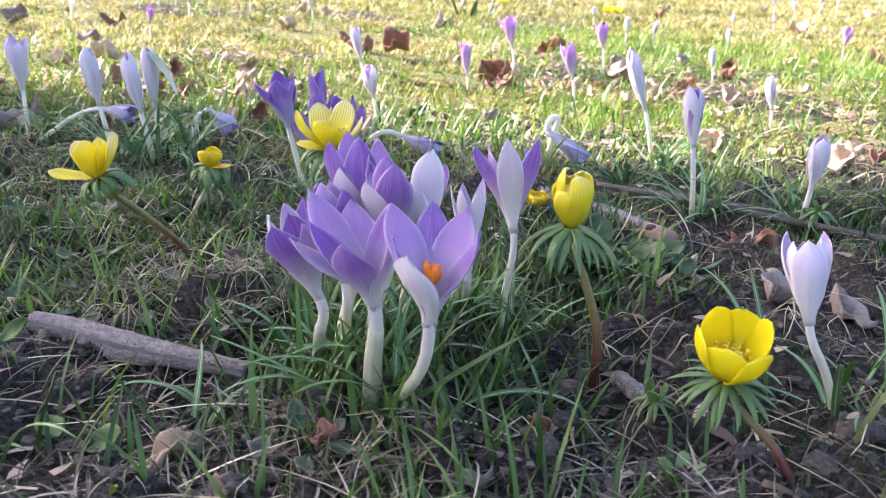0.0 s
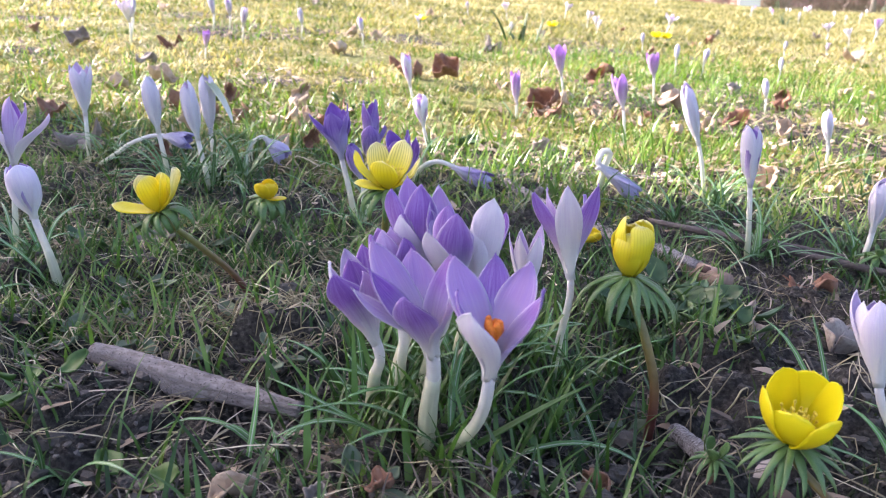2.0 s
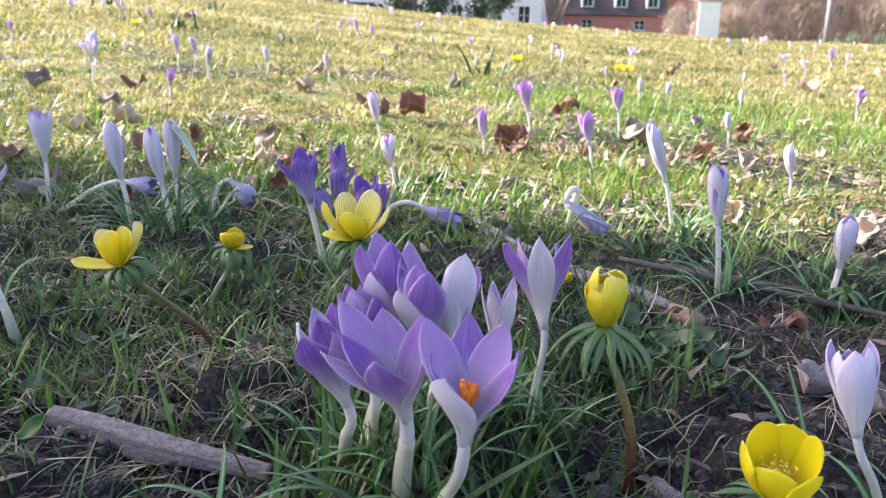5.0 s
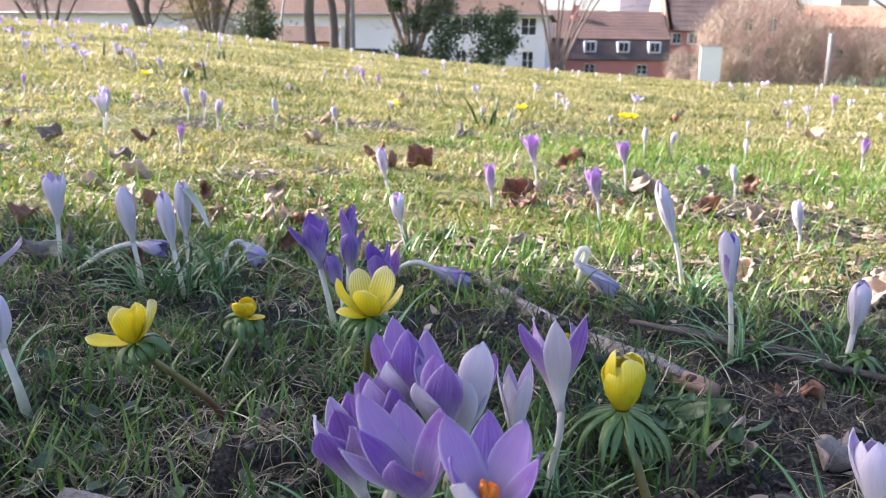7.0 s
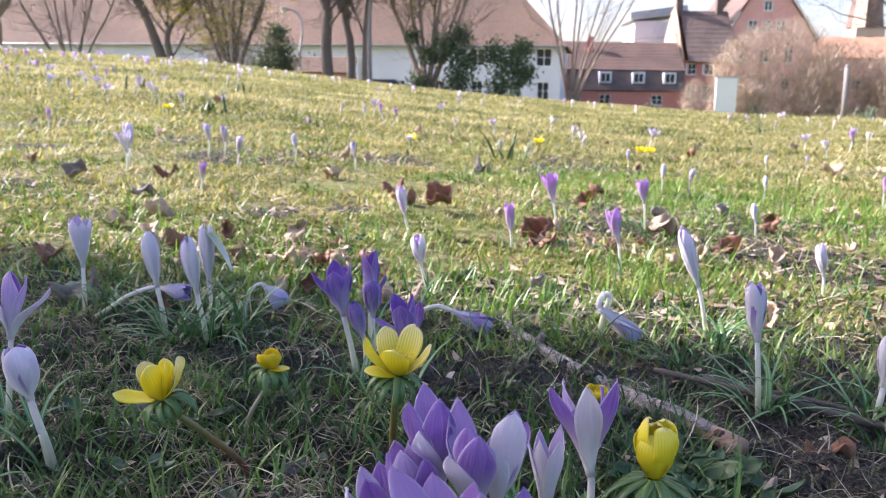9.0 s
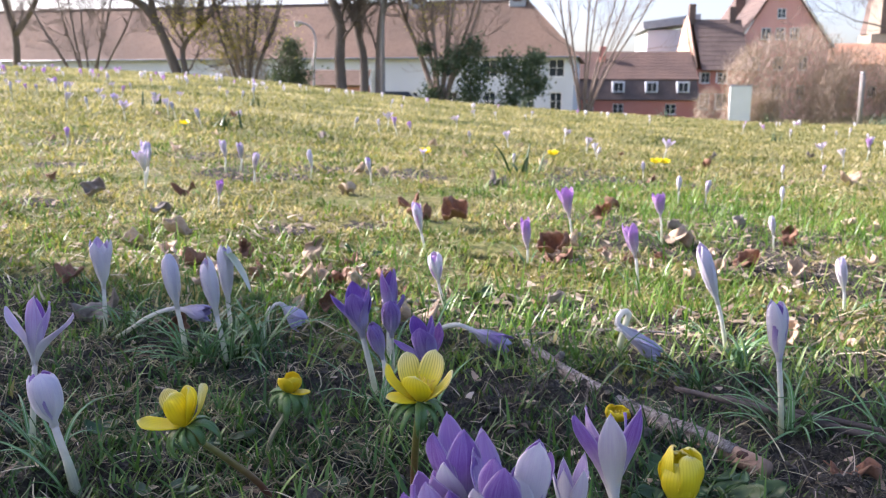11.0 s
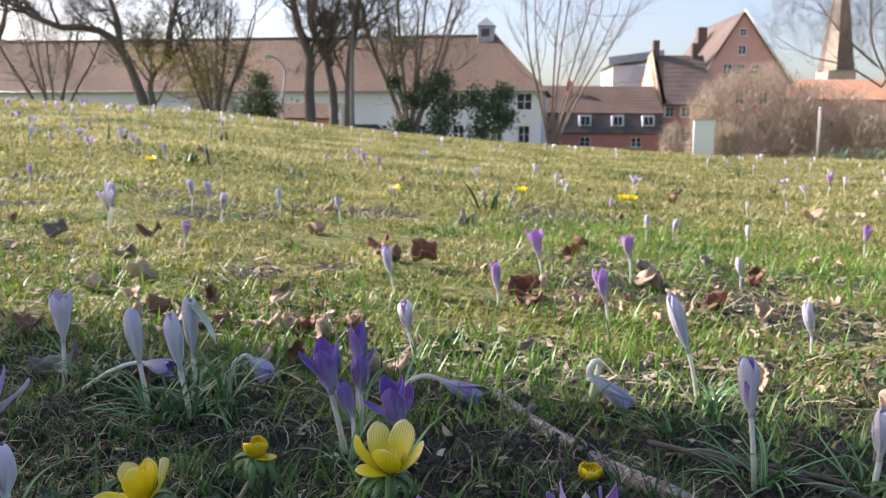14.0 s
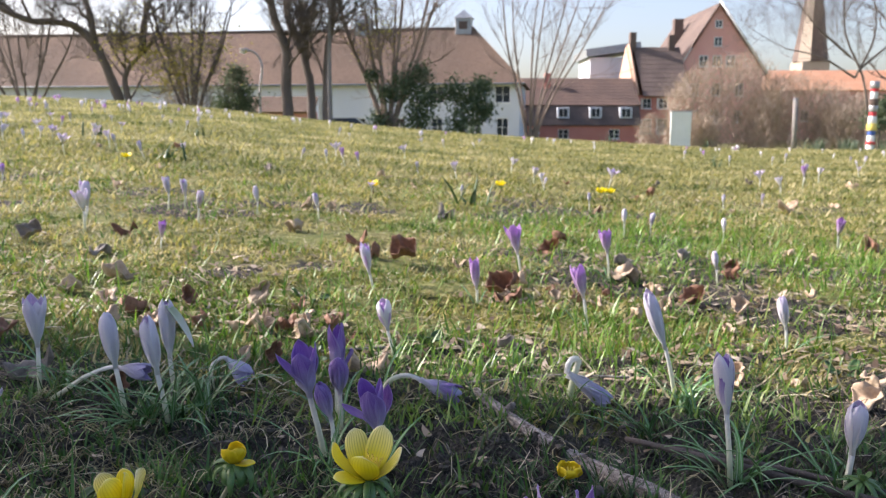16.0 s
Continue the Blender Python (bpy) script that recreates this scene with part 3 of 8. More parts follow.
def cover(x, y):
    """Share of moss and litter over bare earth."""
    edge = 0.56 + 0.16 * (fbm(x * 5.0, y * 5.0, 5, 3) - 0.5) + 0.35 * np.clip(x - 0.05, 0, 0.3) + 0.42 * np.clip(-x - 0.06, 0, 0.4)
    c = np.clip((y - edge) / 0.16 + 0.5, 0.0, 1.0)
    c = np.maximum(c, np.clip((np.hypot(x, y - 0.25) - 0.75 - 0.3 * (fbm(x * 3, y * 3, 7, 3) - 0.5)) / 0.25, 0, 1))
    patch = np.clip((fbm(x * 9, y * 9, 11, 3) - 0.50) * 6, 0, 1) * 0.22
    bald = np.clip((fbm(x * 4.5, y * 4.5, 23, 3) - 0.545) * 9, 0, 1) * np.clip(3.0 - y, 0, 1) * np.clip((y - 0.3) / 0.2, 0, 1) * np.clip(2.4 - np.abs(x), 0, 1)
    return np.clip(np.maximum(c, patch) * (1 - 0.75 * bald), 0, 1)


def relief(x, y):
    """Clods near by, tussocks farther on."""
    r = np.hypot(x, y)
    near = np.clip(1.4 - r, 0, 1) * np.clip((y + 0.12) / 0.15, 0, 1)
    c = cover(x, y)
    clod = (np.abs(fbm(x * 45, y * 45, 31, 4) - 0.5) * 0.040 + (fbm(x * 14, y * 14, 41, 3) - 0.5) * 0.020 - 0.003) * near * (1.15 - 0.6 * c)
    hump = (fbm(x * 1.5, y * 1.5, 51, 2) - 0.5) * 0.034 * np.clip((r - 0.8) / 1.5, 0, 1) * np.clip((6 - r) / 4, 0, 1)
    knoll = (fbm(x * 10, y * 10, 57, 3) - 0.5) * 0.024 * np.clip((r - 0.65) / 0.4, 0, 1) * np.clip((2.0 - r) / 1.0, 0, 1)
    return clod + hump + knoll


def top(x, y):
    return land(x, y) + relief(x, y)


def spot(x, y, sink=0.003):
    return (x, y, float(top(x, y)) - sink)


def steps(fine0, fine1, step, lo, hi, grow):
    a = list(np.arange(fine0, fine1 + step / 2, step))
    d, v = step, a[-1]
    while v < hi:
        d *= grow if v < 30 else 1.35
        v += d
        a.append(v)
    d, v = step, a[0]
    left = []
    while v > lo:
        d *= grow if v > -12 else 1.35
        v -= d
        left.append(v)
    return np.array(left[::-1] + a)


gx, gy = steps(-0.40, 0.40, 0.0034, -2500, 2500, 1.045), steps(0.12, 0.70, 0.0034, -2500, 2500, 1.03)
GX, GY = np.meshgrid(gx, gy)
GZ = top(GX, GY)
nyy, nxx = GX.shape
ii, jj = np.meshgrid(np.arange(nyy - 1), np.arange(nxx - 1), indexing="ij")
a0 = (ii * nxx + jj).ravel()
gmesh = quad_mesh("ground", np.stack([GX, GY, GZ], -1).reshape(-1, 3), np.stack([a0, a0 + 1, a0 + nxx + 1, a0 + nxx], -1), None)
att = gmesh.attributes.new("cover", "FLOAT", "POINT")
att.data.foreach_set("value", cover(GX, GY).astype(np.float32).ravel())
ground = part("ground", gmesh, M["soil"])
tagged(ground, "dark crumbly park soil turning to mossy meadow with litter", "ground", kind="structure")


# ---- grass, moss and litter ----
def blades(name, x, y, length, width, lean, material, label, category, seed, segs=4, lift=0.0, flat=False):
    """Many bent strips as one mesh."""
    rng = np.random.RandomState(seed)
    n = len(x)
    head = rng.uniform(0, 2 * math.pi, n)
    H = np.stack([np.cos(head), np.sin(head)], -1)
    S = np.stack([-H[:, 1], H[:, 0]], -1)
    z = top(x, y) + lift
    V = np.empty((n, segs + 1, 2, 3))
    tw = rng.uniform(-0.9, 0.9, n)
    ang0 = lean * rng.uniform(0.3, 1.0, n)
    if flat:
        ang0 = rng.uniform(0.95, 1.35, n) * lean
    curve = rng.uniform(0.1, 1.0, n) * (1.45 - ang0) if not flat else rng.uniform(0.1, 0.7, n)
    side = rng.uniform(-0.5, 0.5, n) * (1.6 if flat else 0.5)
    px, pz, py = np.zeros(n), np.zeros(n), np.zeros(n)
    for i in range(segs + 1):
        f = i / segs
        w = width * (1 - f**2.2) * 0.5 + width * 0.03
        yaw = side * f
        wx = S[:, 0] * np.cos(tw) * w
        wy = S[:, 1] * np.cos(tw) * w
        wz = np.sin(tw) * w * (0.25 if flat else 0.5)
        cx = x + H[:, 0] * px + S[:, 0] * py
        cy = y + H[:, 1] * px + S[:, 1] * py
        cz = z + pz - 0.002
        V[:, i, 0] = np.stack([cx - wx, cy - wy, cz - wz], -1)
        V[:, i, 1] = np.stack([cx + wx, cy + wy, cz + wz], -1)
        a = ang0 + curve * f
        st = length / segs
        px, pz, py = px + np.sin(a) * st, pz + np.cos(a) * st, py + np.sin(a) * st * yaw
    base = np.arange(n)[:, None] * (2 * (segs + 1)) + np.arange(segs)[None] * 2
    Q = np.stack([base, base + 1, base + 3, base + 2], -1).reshape(-1, 4)
    vv = np.broadcast_to(np.linspace(0, 1, segs + 1)[None, :, None], (n, segs + 1, 2))
    uu = np.broadcast_to(np.array([0.0, 1.0])[None, None], (n, segs + 1, 2))
    ob = part(name, quad_mesh(name, V.reshape(-1, 3), Q, np.stack([uu, vv], -1).reshape(-1, 2)), material)
    return tagged(ob, label, category, kind="stuff")


def scatter(n, y0, y1, seed, spread=0.66, extra=0.22, power=1.0):
    """Places in the fan of ground in front, denser near by where power is above 1."""
    rng = np.random.RandomState(seed)
    y = y0 + (y1 - y0) * rng.uniform(0, 1, n) ** power
    x = rng.uniform(-1, 1, n) * (spread * y + extra)
    return x, y, rng


def keep(mask, *arrays):
    return [a[mask] for a in arrays]


def bare(x, y):
    """Trodden spots where little grass grows."""
    return 0.30 * np.exp(-((x - 0.205) ** 2 / 0.007 + (y - 0.30) ** 2 / 0.009)) + 0.02 * np.exp(-((x + 0.17) ** 2 / 0.008 + (y - 0.28) ** 2 / 0.005))


# green grass in the bare foreground, in patches
x, y, rng = scatter(19000, 0.06, 0.78, 101, 0.66, 0.20)
green = fbm(x * 11, y * 11, 71, 3) + 0.25 * np.exp(-((x + 0.01) ** 2 + (y - 0.25) ** 2) / 0.006) + 0.22 * np.exp(-((x + 0.2) ** 2 + (y - 0.52) ** 2) / 0.010) \
    + 0.02 * np.exp(-((x + 0.13) ** 2 + (y - 0.22) ** 2) / 0.003) + 0.07 * np.exp(-((x + 0.07) ** 2 / 0.003 + (y - 0.185) ** 2 / 0.001)) + 0.06 * np.exp(-((x - 0.05) ** 2 / 0.002 + (y - 0.20) ** 2 / 0.002)) - 0.05 * np.exp(-((x + 0.11) ** 2 + (y - 0.31) ** 2) / 0.003) - 0.14 * np.exp(-((x - 0.19) ** 2 + (y - 0.33) ** 2) / 0.010) - 0.22 * np.exp(-((x - 0.12) ** 2 + (y - 0.18) ** 2) / 0.006)
green = green + 0.02 * np.exp(-((x + 0.18) ** 2 / 0.012 + (y - 0.37) ** 2 / 0.010)) - 0.10 * np.exp(-((x - 0.26) ** 2 / 0.010 + (y - 0.47) ** 2 / 0.010))
green = green - bare(x, y)
m = green + rng.uniform(-0.22, 0.22, len(x)) > 0.595
x, y = keep(m, x, y)
n = len(x)
blades("grass", x, y, np.clip(rng.gamma(3.0, 0.0060, n) * np.where(y > 0.27, 0.7, 1.0), 0.006, 0.050), rng.uniform(0.0010, 0.0024, n), 0.65, M["grass_shade"], "green grass blades in tufts on dark soil", "grass", 1, 5)
# fresh upright grass round the clump
x, y, rng = scatter(2000, 0.185, 0.36, 131, 0.30, 0.04)
m = np.exp(-((x - 0.005) ** 2 / 0.0022 + (y - 0.245) ** 2 / 0.0022)) + 0.25 * fbm(x * 20, y * 20, 33, 2) > rng.uniform(0.15, 1.0, len(x))
x, y = keep(m, x, y)
n = len(x)
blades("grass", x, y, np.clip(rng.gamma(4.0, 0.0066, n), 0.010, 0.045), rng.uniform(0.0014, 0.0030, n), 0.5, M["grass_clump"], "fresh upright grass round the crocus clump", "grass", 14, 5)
# thatch of dead roots and short stalks
x, y, rng = scatter(26000, 0.09, 0.68, 133, 0.66, 0.16)
m = fbm(x * 16, y * 16, 37, 3) + rng.uniform(-0.2, 0.2, len(x)) > 0.47
x, y = keep(m & (rng.uniform(0, 1, len(x)) < 0.75), x, y)
n = len(x)
blades("thatch", x, y, rng.uniform(0.006, 0.024, n), rng.uniform(0.0004, 0.0010, n), 1.0, M["thatch"], "tangle of dead roots and stalks on the soil", "thatch", 15, 4, 0.002, True)
# pale curled threads of dead grass between the flowers
rng = np.random.RandomState(171)
threads = Bag()
for i in range(2150):
    y = rng.uniform(0.16, 0.62)
    x = rng.uniform(-1, 1) * (0.62 * y + 0.08)
    if i >= 620:
        # the thick tangle on the bed's open side
        x, y = rng.uniform(-0.31, -0.055), rng.uniform(0.255, 0.46)
    if i >= 1650:
        # and along the shadow's edge
        x, y = rng.uniform(-0.42, -0.10), rng.uniform(0.44, 0.59)
    if fbm(np.array([x * 9]), np.array([y * 9]), 173, 2)[0] < (0.42 if i < 620 else 0.36):
        continue
    q, a, pts_ = np.array([x, y]), rng.uniform(0, 6.28), []
    bend, ln = rng.uniform(-3.2, 3.2), rng.uniform(0.012, 0.034)
    arch = rng.uniform(0.001, 0.007)
    for k in range(6):
        pts_.append((q[0], q[1], float(top(q[0], q[1])) + 0.002 + arch * math.sin(math.pi * k / 5)))
        q = q + np.array([math.cos(a), math.sin(a)]) * ln / 5
        a += bend / 5 + rng.uniform(-0.4, 0.4)
    threads.add(tube(pts_, np.linspace(1.0, 0.5, 6) * rng.uniform(0.00022, 0.00042), 4))
tagged(part("dead_grass", threads.mesh("dead_grass"), M["straw"]), "pale curled threads of dead grass on shaded soil", "dead grass", kind="stuff")
# young grass coming up through the tangle
x, y, rng = scatter(9000, 0.25, 0.60, 141, 0.66, 0.10)
m = 0.55 * np.exp(-((x + 0.17) ** 2 / 0.014 + (y - 0.40) ** 2 / 0.016)) + 0.30 * np.exp(-((x + 0.03) ** 2 / 0.006 + (y - 0.45) ** 2 / 0.008)) + 0.45 * np.exp(-((x - 0.105) ** 2 / 0.0016 + (y - 0.31) ** 2 / 0.0022)) \
    + 0.25 * np.exp(-((x + 0.33) ** 2 / 0.008 + (y - 0.52) ** 2 / 0.006)) + 0.9 * (fbm(x * 14, y * 14, 43, 3) - 0.5) > rng.uniform(0.08, 0.9, len(x))
x, y = keep(m & (x < 0.15), x, y)
n = len(x)
blades("grass", x, y, np.clip(rng.gamma(3.0, 0.0050, n), 0.006, 0.034), rng.uniform(0.0010, 0.0021, n), 0.7, M["grass_clump"], "young green grass growing through dead threads", "grass", 17, 4)
# low shoots and moss on the earth
x, y, rng = scatter(42000, 0.10, 0.70, 135, 0.66, 0.14)
m = fbm(x * 13, y * 13, 39, 3) + 0.09 * np.clip((y - 0.27) / 0.08, 0, 1) + 0.12 * np.exp(-((x + 0.17) ** 2 / 0.012 + (y - 0.36) ** 2 / 0.012)) - 0.5 * bare(x, y) + rng.uniform(-0.15, 0.15, len(x)) > 0.53
x, y = keep(m, x, y)
n = len(x)
blades("moss", x, y, rng.uniform(0.003, 0.010, n), rng.uniform(0.0006, 0.0016, n), 1.0, M["bed_moss"], "low green shoots and moss on the dark soil", "moss", 16, 2)
# close short turf between the flowers
x, y, rng = scatter(36000, 0.27, 0.70, 113, 0.66, 0.10)
m = fbm(x * 8, y * 8, 85, 3) + 0.10 * np.clip((y - 0.35) / 0.2, 0, 1) - 0.20 * np.exp(-((x - 0.20) ** 2 / 0.006 + (y - 0.40) ** 2 / 0.008)) + 0.16 * np.exp(-((x - 0.02) ** 2 / 0.005 + (y - 0.42) ** 2 / 0.005)) - 0.20 * np.exp(-((x - 0.33) ** 2 / 0.01 + (y - 0.60) ** 2 / 0.006)) - 0.10 * np.exp(-((x + 0.105) ** 2 / 0.0022 + (y - 0.315) ** 2 / 0.0022)) - 0.06 * np.exp(-((x + 0.11) ** 2 / 0.0015 + (y - 0.37) ** 2 / 0.0015)) - 0.05 * np.exp(-((x + 0.24) ** 2 / 0.012 + (y - 0.45) ** 2 / 0.022)) - 0.12 * np.exp(-((x - 0.27) ** 2 / 0.012 + (y - 0.50) ** 2 / 0.012)) - bare(x, y) + rng.uniform(-0.14, 0.14, len(x)) > 0.555
x, y = keep(m, x, y)
n = len(x)
turf_h, turf_w = np.clip(rng.gamma(3.0, 0.0040, n), 0.005, 0.032), rng.uniform(0.0009, 0.0020, n)
# the turf thins out towards the far side of the bed
sparse = (fbm(x * 21, y * 21, 91, 2) > 0.10 + 0.44 * np.clip((y - 0.46) / 0.08, 0, 1))
x, y, turf_h, turf_w = keep(sparse, x, y, turf_h, turf_w)
n = len(x)
blades("grass", x, y, turf_h, turf_w, 0.75, M["grass_shade"], "short shaded green turf between the flowers", "grass", 13, 3)
# grass in the sunlit meadow
x, y, rng = scatter(47000, 0.55, 3.6, 102, 0.66, 0.10, 1.5)
m = (fbm(x * 5, y * 5, 81, 3) + rng.uniform(-0.2, 0.2, len(x)) > 0.50) & (rng.uniform(0, 1, len(x)) < (3.6 - y) / 1.6)
x, y = keep(m, x, y)
n = len(x)
blades("grass", x, y, np.clip(rng.gamma(3.0, 0.0037, n), 0.005, 0.036), rng.uniform(0.0011, 0.0024, n), 0.9, M["grass"], "short green meadow grass in sunshine", "grass", 2, 3)
# taller bright blades along the sunny side of the shadow's edge
x, y, rng = scatter(4200, 0.52, 1.15, 143, 0.66, 0.06, 1.3)
m = fbm(x * 12, y * 12, 45, 3) + rng.uniform(-0.12, 0.12, len(x)) > 0.53
x, y = keep(m, x, y)
n = len(x)
blades("grass", x, y, np.clip(rng.gamma(4.0, 0.0052, n), 0.010, 0.042), rng.uniform(0.0012, 0.0026, n), 0.75, M["grass"], "taller sunlit grass at the edge of the shade", "grass", 18, 4)
# lusher patches
x, y, rng = scatter(56000, 0.60, 2.6, 112, 0.66, 0.10, 1.2)
lush = 1.35 * np.exp(-((x - 0.34) ** 2 / 0.09 + (y - 1.58) ** 2 / 0.10)) + np.exp(-((x - 0.62) ** 2 / 0.03 + (y - 1.25) ** 2 / 0.05)) + 0.8 * np.exp(-((x - 0.02) ** 2 / 0.02 + (y - 0.72) ** 2 / 0.006)) + 0.8 * np.exp(-((x - 0.20) ** 2 / 0.006 + (y - 0.80) ** 2 / 0.01))
m = lush * 0.75 + 0.5 * fbm(x * 9, y * 9, 83, 2) - 0.25 > rng.uniform(0, 1, len(x))
x, y = keep(m, x, y)
n = len(x)
blades("grass", x, y, np.clip(rng.gamma(3.5, 0.0062, n), 0.008, 0.05), rng.uniform(0.0012, 0.0026, n), 0.7, M["grass_lush"], "fresh bright green grass patches in sunshine", "grass", 12, 3)
# moss and fine dry shoots
x, y, rng = scatter(150000, 0.42, 3.8, 103, 0.66, 0.10, 1.7)
m = (cover(x, y) + rng.uniform(-0.35, 0.35, len(x)) > 0.5) & (fbm(x * 13, y * 13, 61, 3) + rng.uniform(-0.12, 0.12, len(x)) > 0.44) & (rng.uniform(0, 1, len(x)) < (3.8 - y) / 1.6)
x, y = keep(m, x, y)
n = len(x)
blades("moss", x, y, rng.uniform(0.004, 0.013, n) * (1 + 0.25 * y), rng.uniform(0.0014, 0.0034, n) * (1 + 0.3 * y), 1.1, M["moss"], "low olive moss and dry shoots covering the meadow", "moss", 3, 2)
# far meadow
x, y, rng = scatter(125000, 1.6, 19.0, 104, 0.68, 0.2, 1.6)
m = rng.uniform(0, 1, len(x)) < (y - 1.6) / 1.8
x, y = keep(m, x, y)
n = len(x)
blades("meadow_grass", x, y, rng.uniform(0.010, 0.032, n) * (1 + 0.05 * y), rng.uniform(0.005, 0.012, n) * (0.6 + 0.09 * y), 1.4, M["meadow"], "yellowish green park meadow stretching away in sunshine", "meadow", 4, 2)
# meadow on all other sides
rng = np.random.RandomState(140)
x, y = rng.uniform(-8, 8, 28000), rng.uniform(-7, 8, 28000)
m = (np.abs(x) > 0.64 * y + 0.22) & (np.hypot(x, y - 0.2) > 0.55 + rng.uniform(0, 0.4, len(x)))
x, y = keep(m, x, y)
n = len(x)
blades("meadow_grass", x, y, rng.uniform(0.020, 0.055, n), rng.uniform(0.006, 0.014, n), 1.3, M["meadow"], "yellowish green park meadow round the flower bed", "meadow", 17, 2)
# straw and litter
x, y, rng = scatter(1100, 0.07, 0.62, 105, 0.66, 0.20, 1.4)
n = len(x)
blades("straw", x, y, rng.uniform(0.012, 0.050, n), rng.uniform(0.0005, 0.0014, n), 1.15, M["straw"], "pale dry grass stalks lying on the soil", "straw", 5, 5, 0.003, True)
x, y, rng = scatter(12000, 0.6, 6.0, 106, 0.66, 0.10, 1.9)
m = rng.uniform(0, 1, len(x)) < (6.0 - y) / 3 * np.clip(0.2 + 0.55 * (y - 0.6), 0.2, 1.0)
x, y = keep(m, x, y)
n = len(x)
blades("straw", x, y, rng.uniform(0.012, 0.05, n), rng.uniform(0.0008, 0.0020, n) * (1 + 0.25 * y), 1.15, M["straw"], "bleached straw lying in the sunlit moss", "straw", 6, 3, 0.004, True)
x, y, rng = scatter(15000, 0.5, 3.6, 107, 0.66, 0.10, 1.7)
bed = 0.25 * np.exp(-((x + 0.20) ** 2 / 0.02 + (y - 0.78) ** 2 / 0.012)) + 0.25 * np.exp(-((x - 0.08) ** 2 / 0.012 + (y - 1.0) ** 2 / 0.012)) + 0.12 * np.exp(-((x - 0.32) ** 2 / 0.01 + (y - 0.80) ** 2 / 0.03))
m = fbm(x * 4.5, y * 4.5, 23, 3) + bed - 0.07 * np.exp(-((x - 0.12) ** 2 / 0.012 + (y - 0.72) ** 2 / 0.006)) - 0.06 * np.clip(y - 2.4, 0, 2) - 0.5 * np.clip((0.68 - y) / 0.06, 0, 1) + rng.uniform(-0.15, 0.15, len(x)) > 0.555
x, y = keep(m, x, y)
n = len(x)
blades("leaf_litter", x, y, rng.uniform(0.006, 0.020, n), rng.uniform(0.003, 0.009, n), 1.1, M["flake"], "crumbled tan leaf litter scattered over the moss", "leaf litter", 7, 3, 0.005, True)
x, y, rng = scatter(700, 0.07, 0.62, 108, 0.66, 0.18)
n = len(x)
blades("leaf_litter", x, y, rng.uniform(0.004, 0.014, n), rng.uniform(0.002, 0.006, n), 1.2, M["flake"], "small dead leaf scraps on dark soil", "leaf litter", 8, 3, 0.003, True)

# crumbs of earth
ico = bmesh.new()
bmesh.ops.create_icosphere(ico, subdivisions=1, radius=1.0)
ICO_V = np.array([v.co[:] for v in ico.verts])
ICO_F = [tuple(v.index for v in f.verts) for f in ico.faces]
ico.free()
def crumbs(n, y1, seed, lo, hi, mat, label):
    """Many small uneven lumps as one mesh."""
    x, y, rng = scatter(n, 0.09, y1, seed, 0.64, 0.15)
    m = cover(x, y) < 0.55
    x, y = keep(m, x, y)
    n = len(x)
    size = np.clip(rng.gamma(1.6, lo, n), 0.0003, hi)
    V = ICO_V[None] * (1 + rng.uniform(-0.42, 0.42, (n, len(ICO_V), 1))) * size[:, None, None]
    V = V * np.stack([np.ones(n), rng.uniform(0.5, 1.1, n), rng.uniform(0.4, 0.85, n)], -1)[:, None]
    V = V + np.stack([x, y, top(x, y) + size * 0.25], -1)[:, None]
    T = (np.arange(n)[:, None, None] * len(ICO_V) + np.array(ICO_F)[None]).reshape(-1, 3)
    me = bpy.data.meshes.new("soil_crumbs")
    me.from_pydata(V.reshape(-1, 3).tolist(), [], T.tolist())
    me.polygons.foreach_set("use_smooth", [False] * len(me.polygons))
    return tagged(part("soil_crumbs", me, M[mat]), label, "soil", kind="stuff")


crumbs(9000, 0.60, 109, 0.0007, 0.0036, "clod", "loose dark crumbs and clods of earth")
crumbs(7500, 0.42, 110, 0.00042, 0.0014, "crumb", "fine grey crumbs of dry earth")

# larger clods
ico = bmesh.new()
bmesh.ops.create_icosphere(ico, subdivisions=3, radius=1.0)
BALL_V = np.array([v.co[:] for v in ico.verts])
BALL_F = [tuple(v.index for v in f.verts) for f in ico.faces]
ico.free()
for i, (x, y, size) in enumerate(((0.114, 0.182, 0.0062), (0.059, 0.202, 0.0048), (0.043, 0.203, 0.004), (0.073, 0.188, 0.0036), (0.131, 0.172, 0.0052), (0.05, 0.179, 0.0045), (0.184, 0.318, 0.0042), (0.082, 0.176, 0.004), (0.148, 0.185, 0.0052), (0.07, 0.236, 0.0036), (0.098, 0.173, 0.0034), (0.034, 0.178, 0.0042), (-0.152, 0.219, 0.0058), (-0.133, 0.206, 0.005), (-0.143, 0.244, 0.004), (-0.141, 0.195, 0.0055), (-0.1, 0.189, 0.0036), (-0.083, 0.333, 0.0044), (-0.124, 0.341, 0.004), (-0.152, 0.233, 0.004))):
    b = BALL_V
    lump = 0.62 + 0.75 * fbm(b[:, 0] * 1.3 + i * 9 + b[:, 2], b[:, 1] * 1.3 - b[:, 2] * 0.8, 301, 2) + 0.5 * (fbm(b[:, 0] * 5 + i * 5, b[:, 1] * 5 + b[:, 2] * 4, 303, 2) - 0.5)
    v = b * lump[:, None] * size * np.array([1.15, 0.9, 0.72])
    t = part("clod", make_mesh("clod", v, BALL_F, None, False), M["clod"])
    t.location = (x, y, float(top(x, y)) + size * 0.25)
    tagged(t, "grey-brown lump of crumbly earth lying on the soil", "clod", "clods of earth")


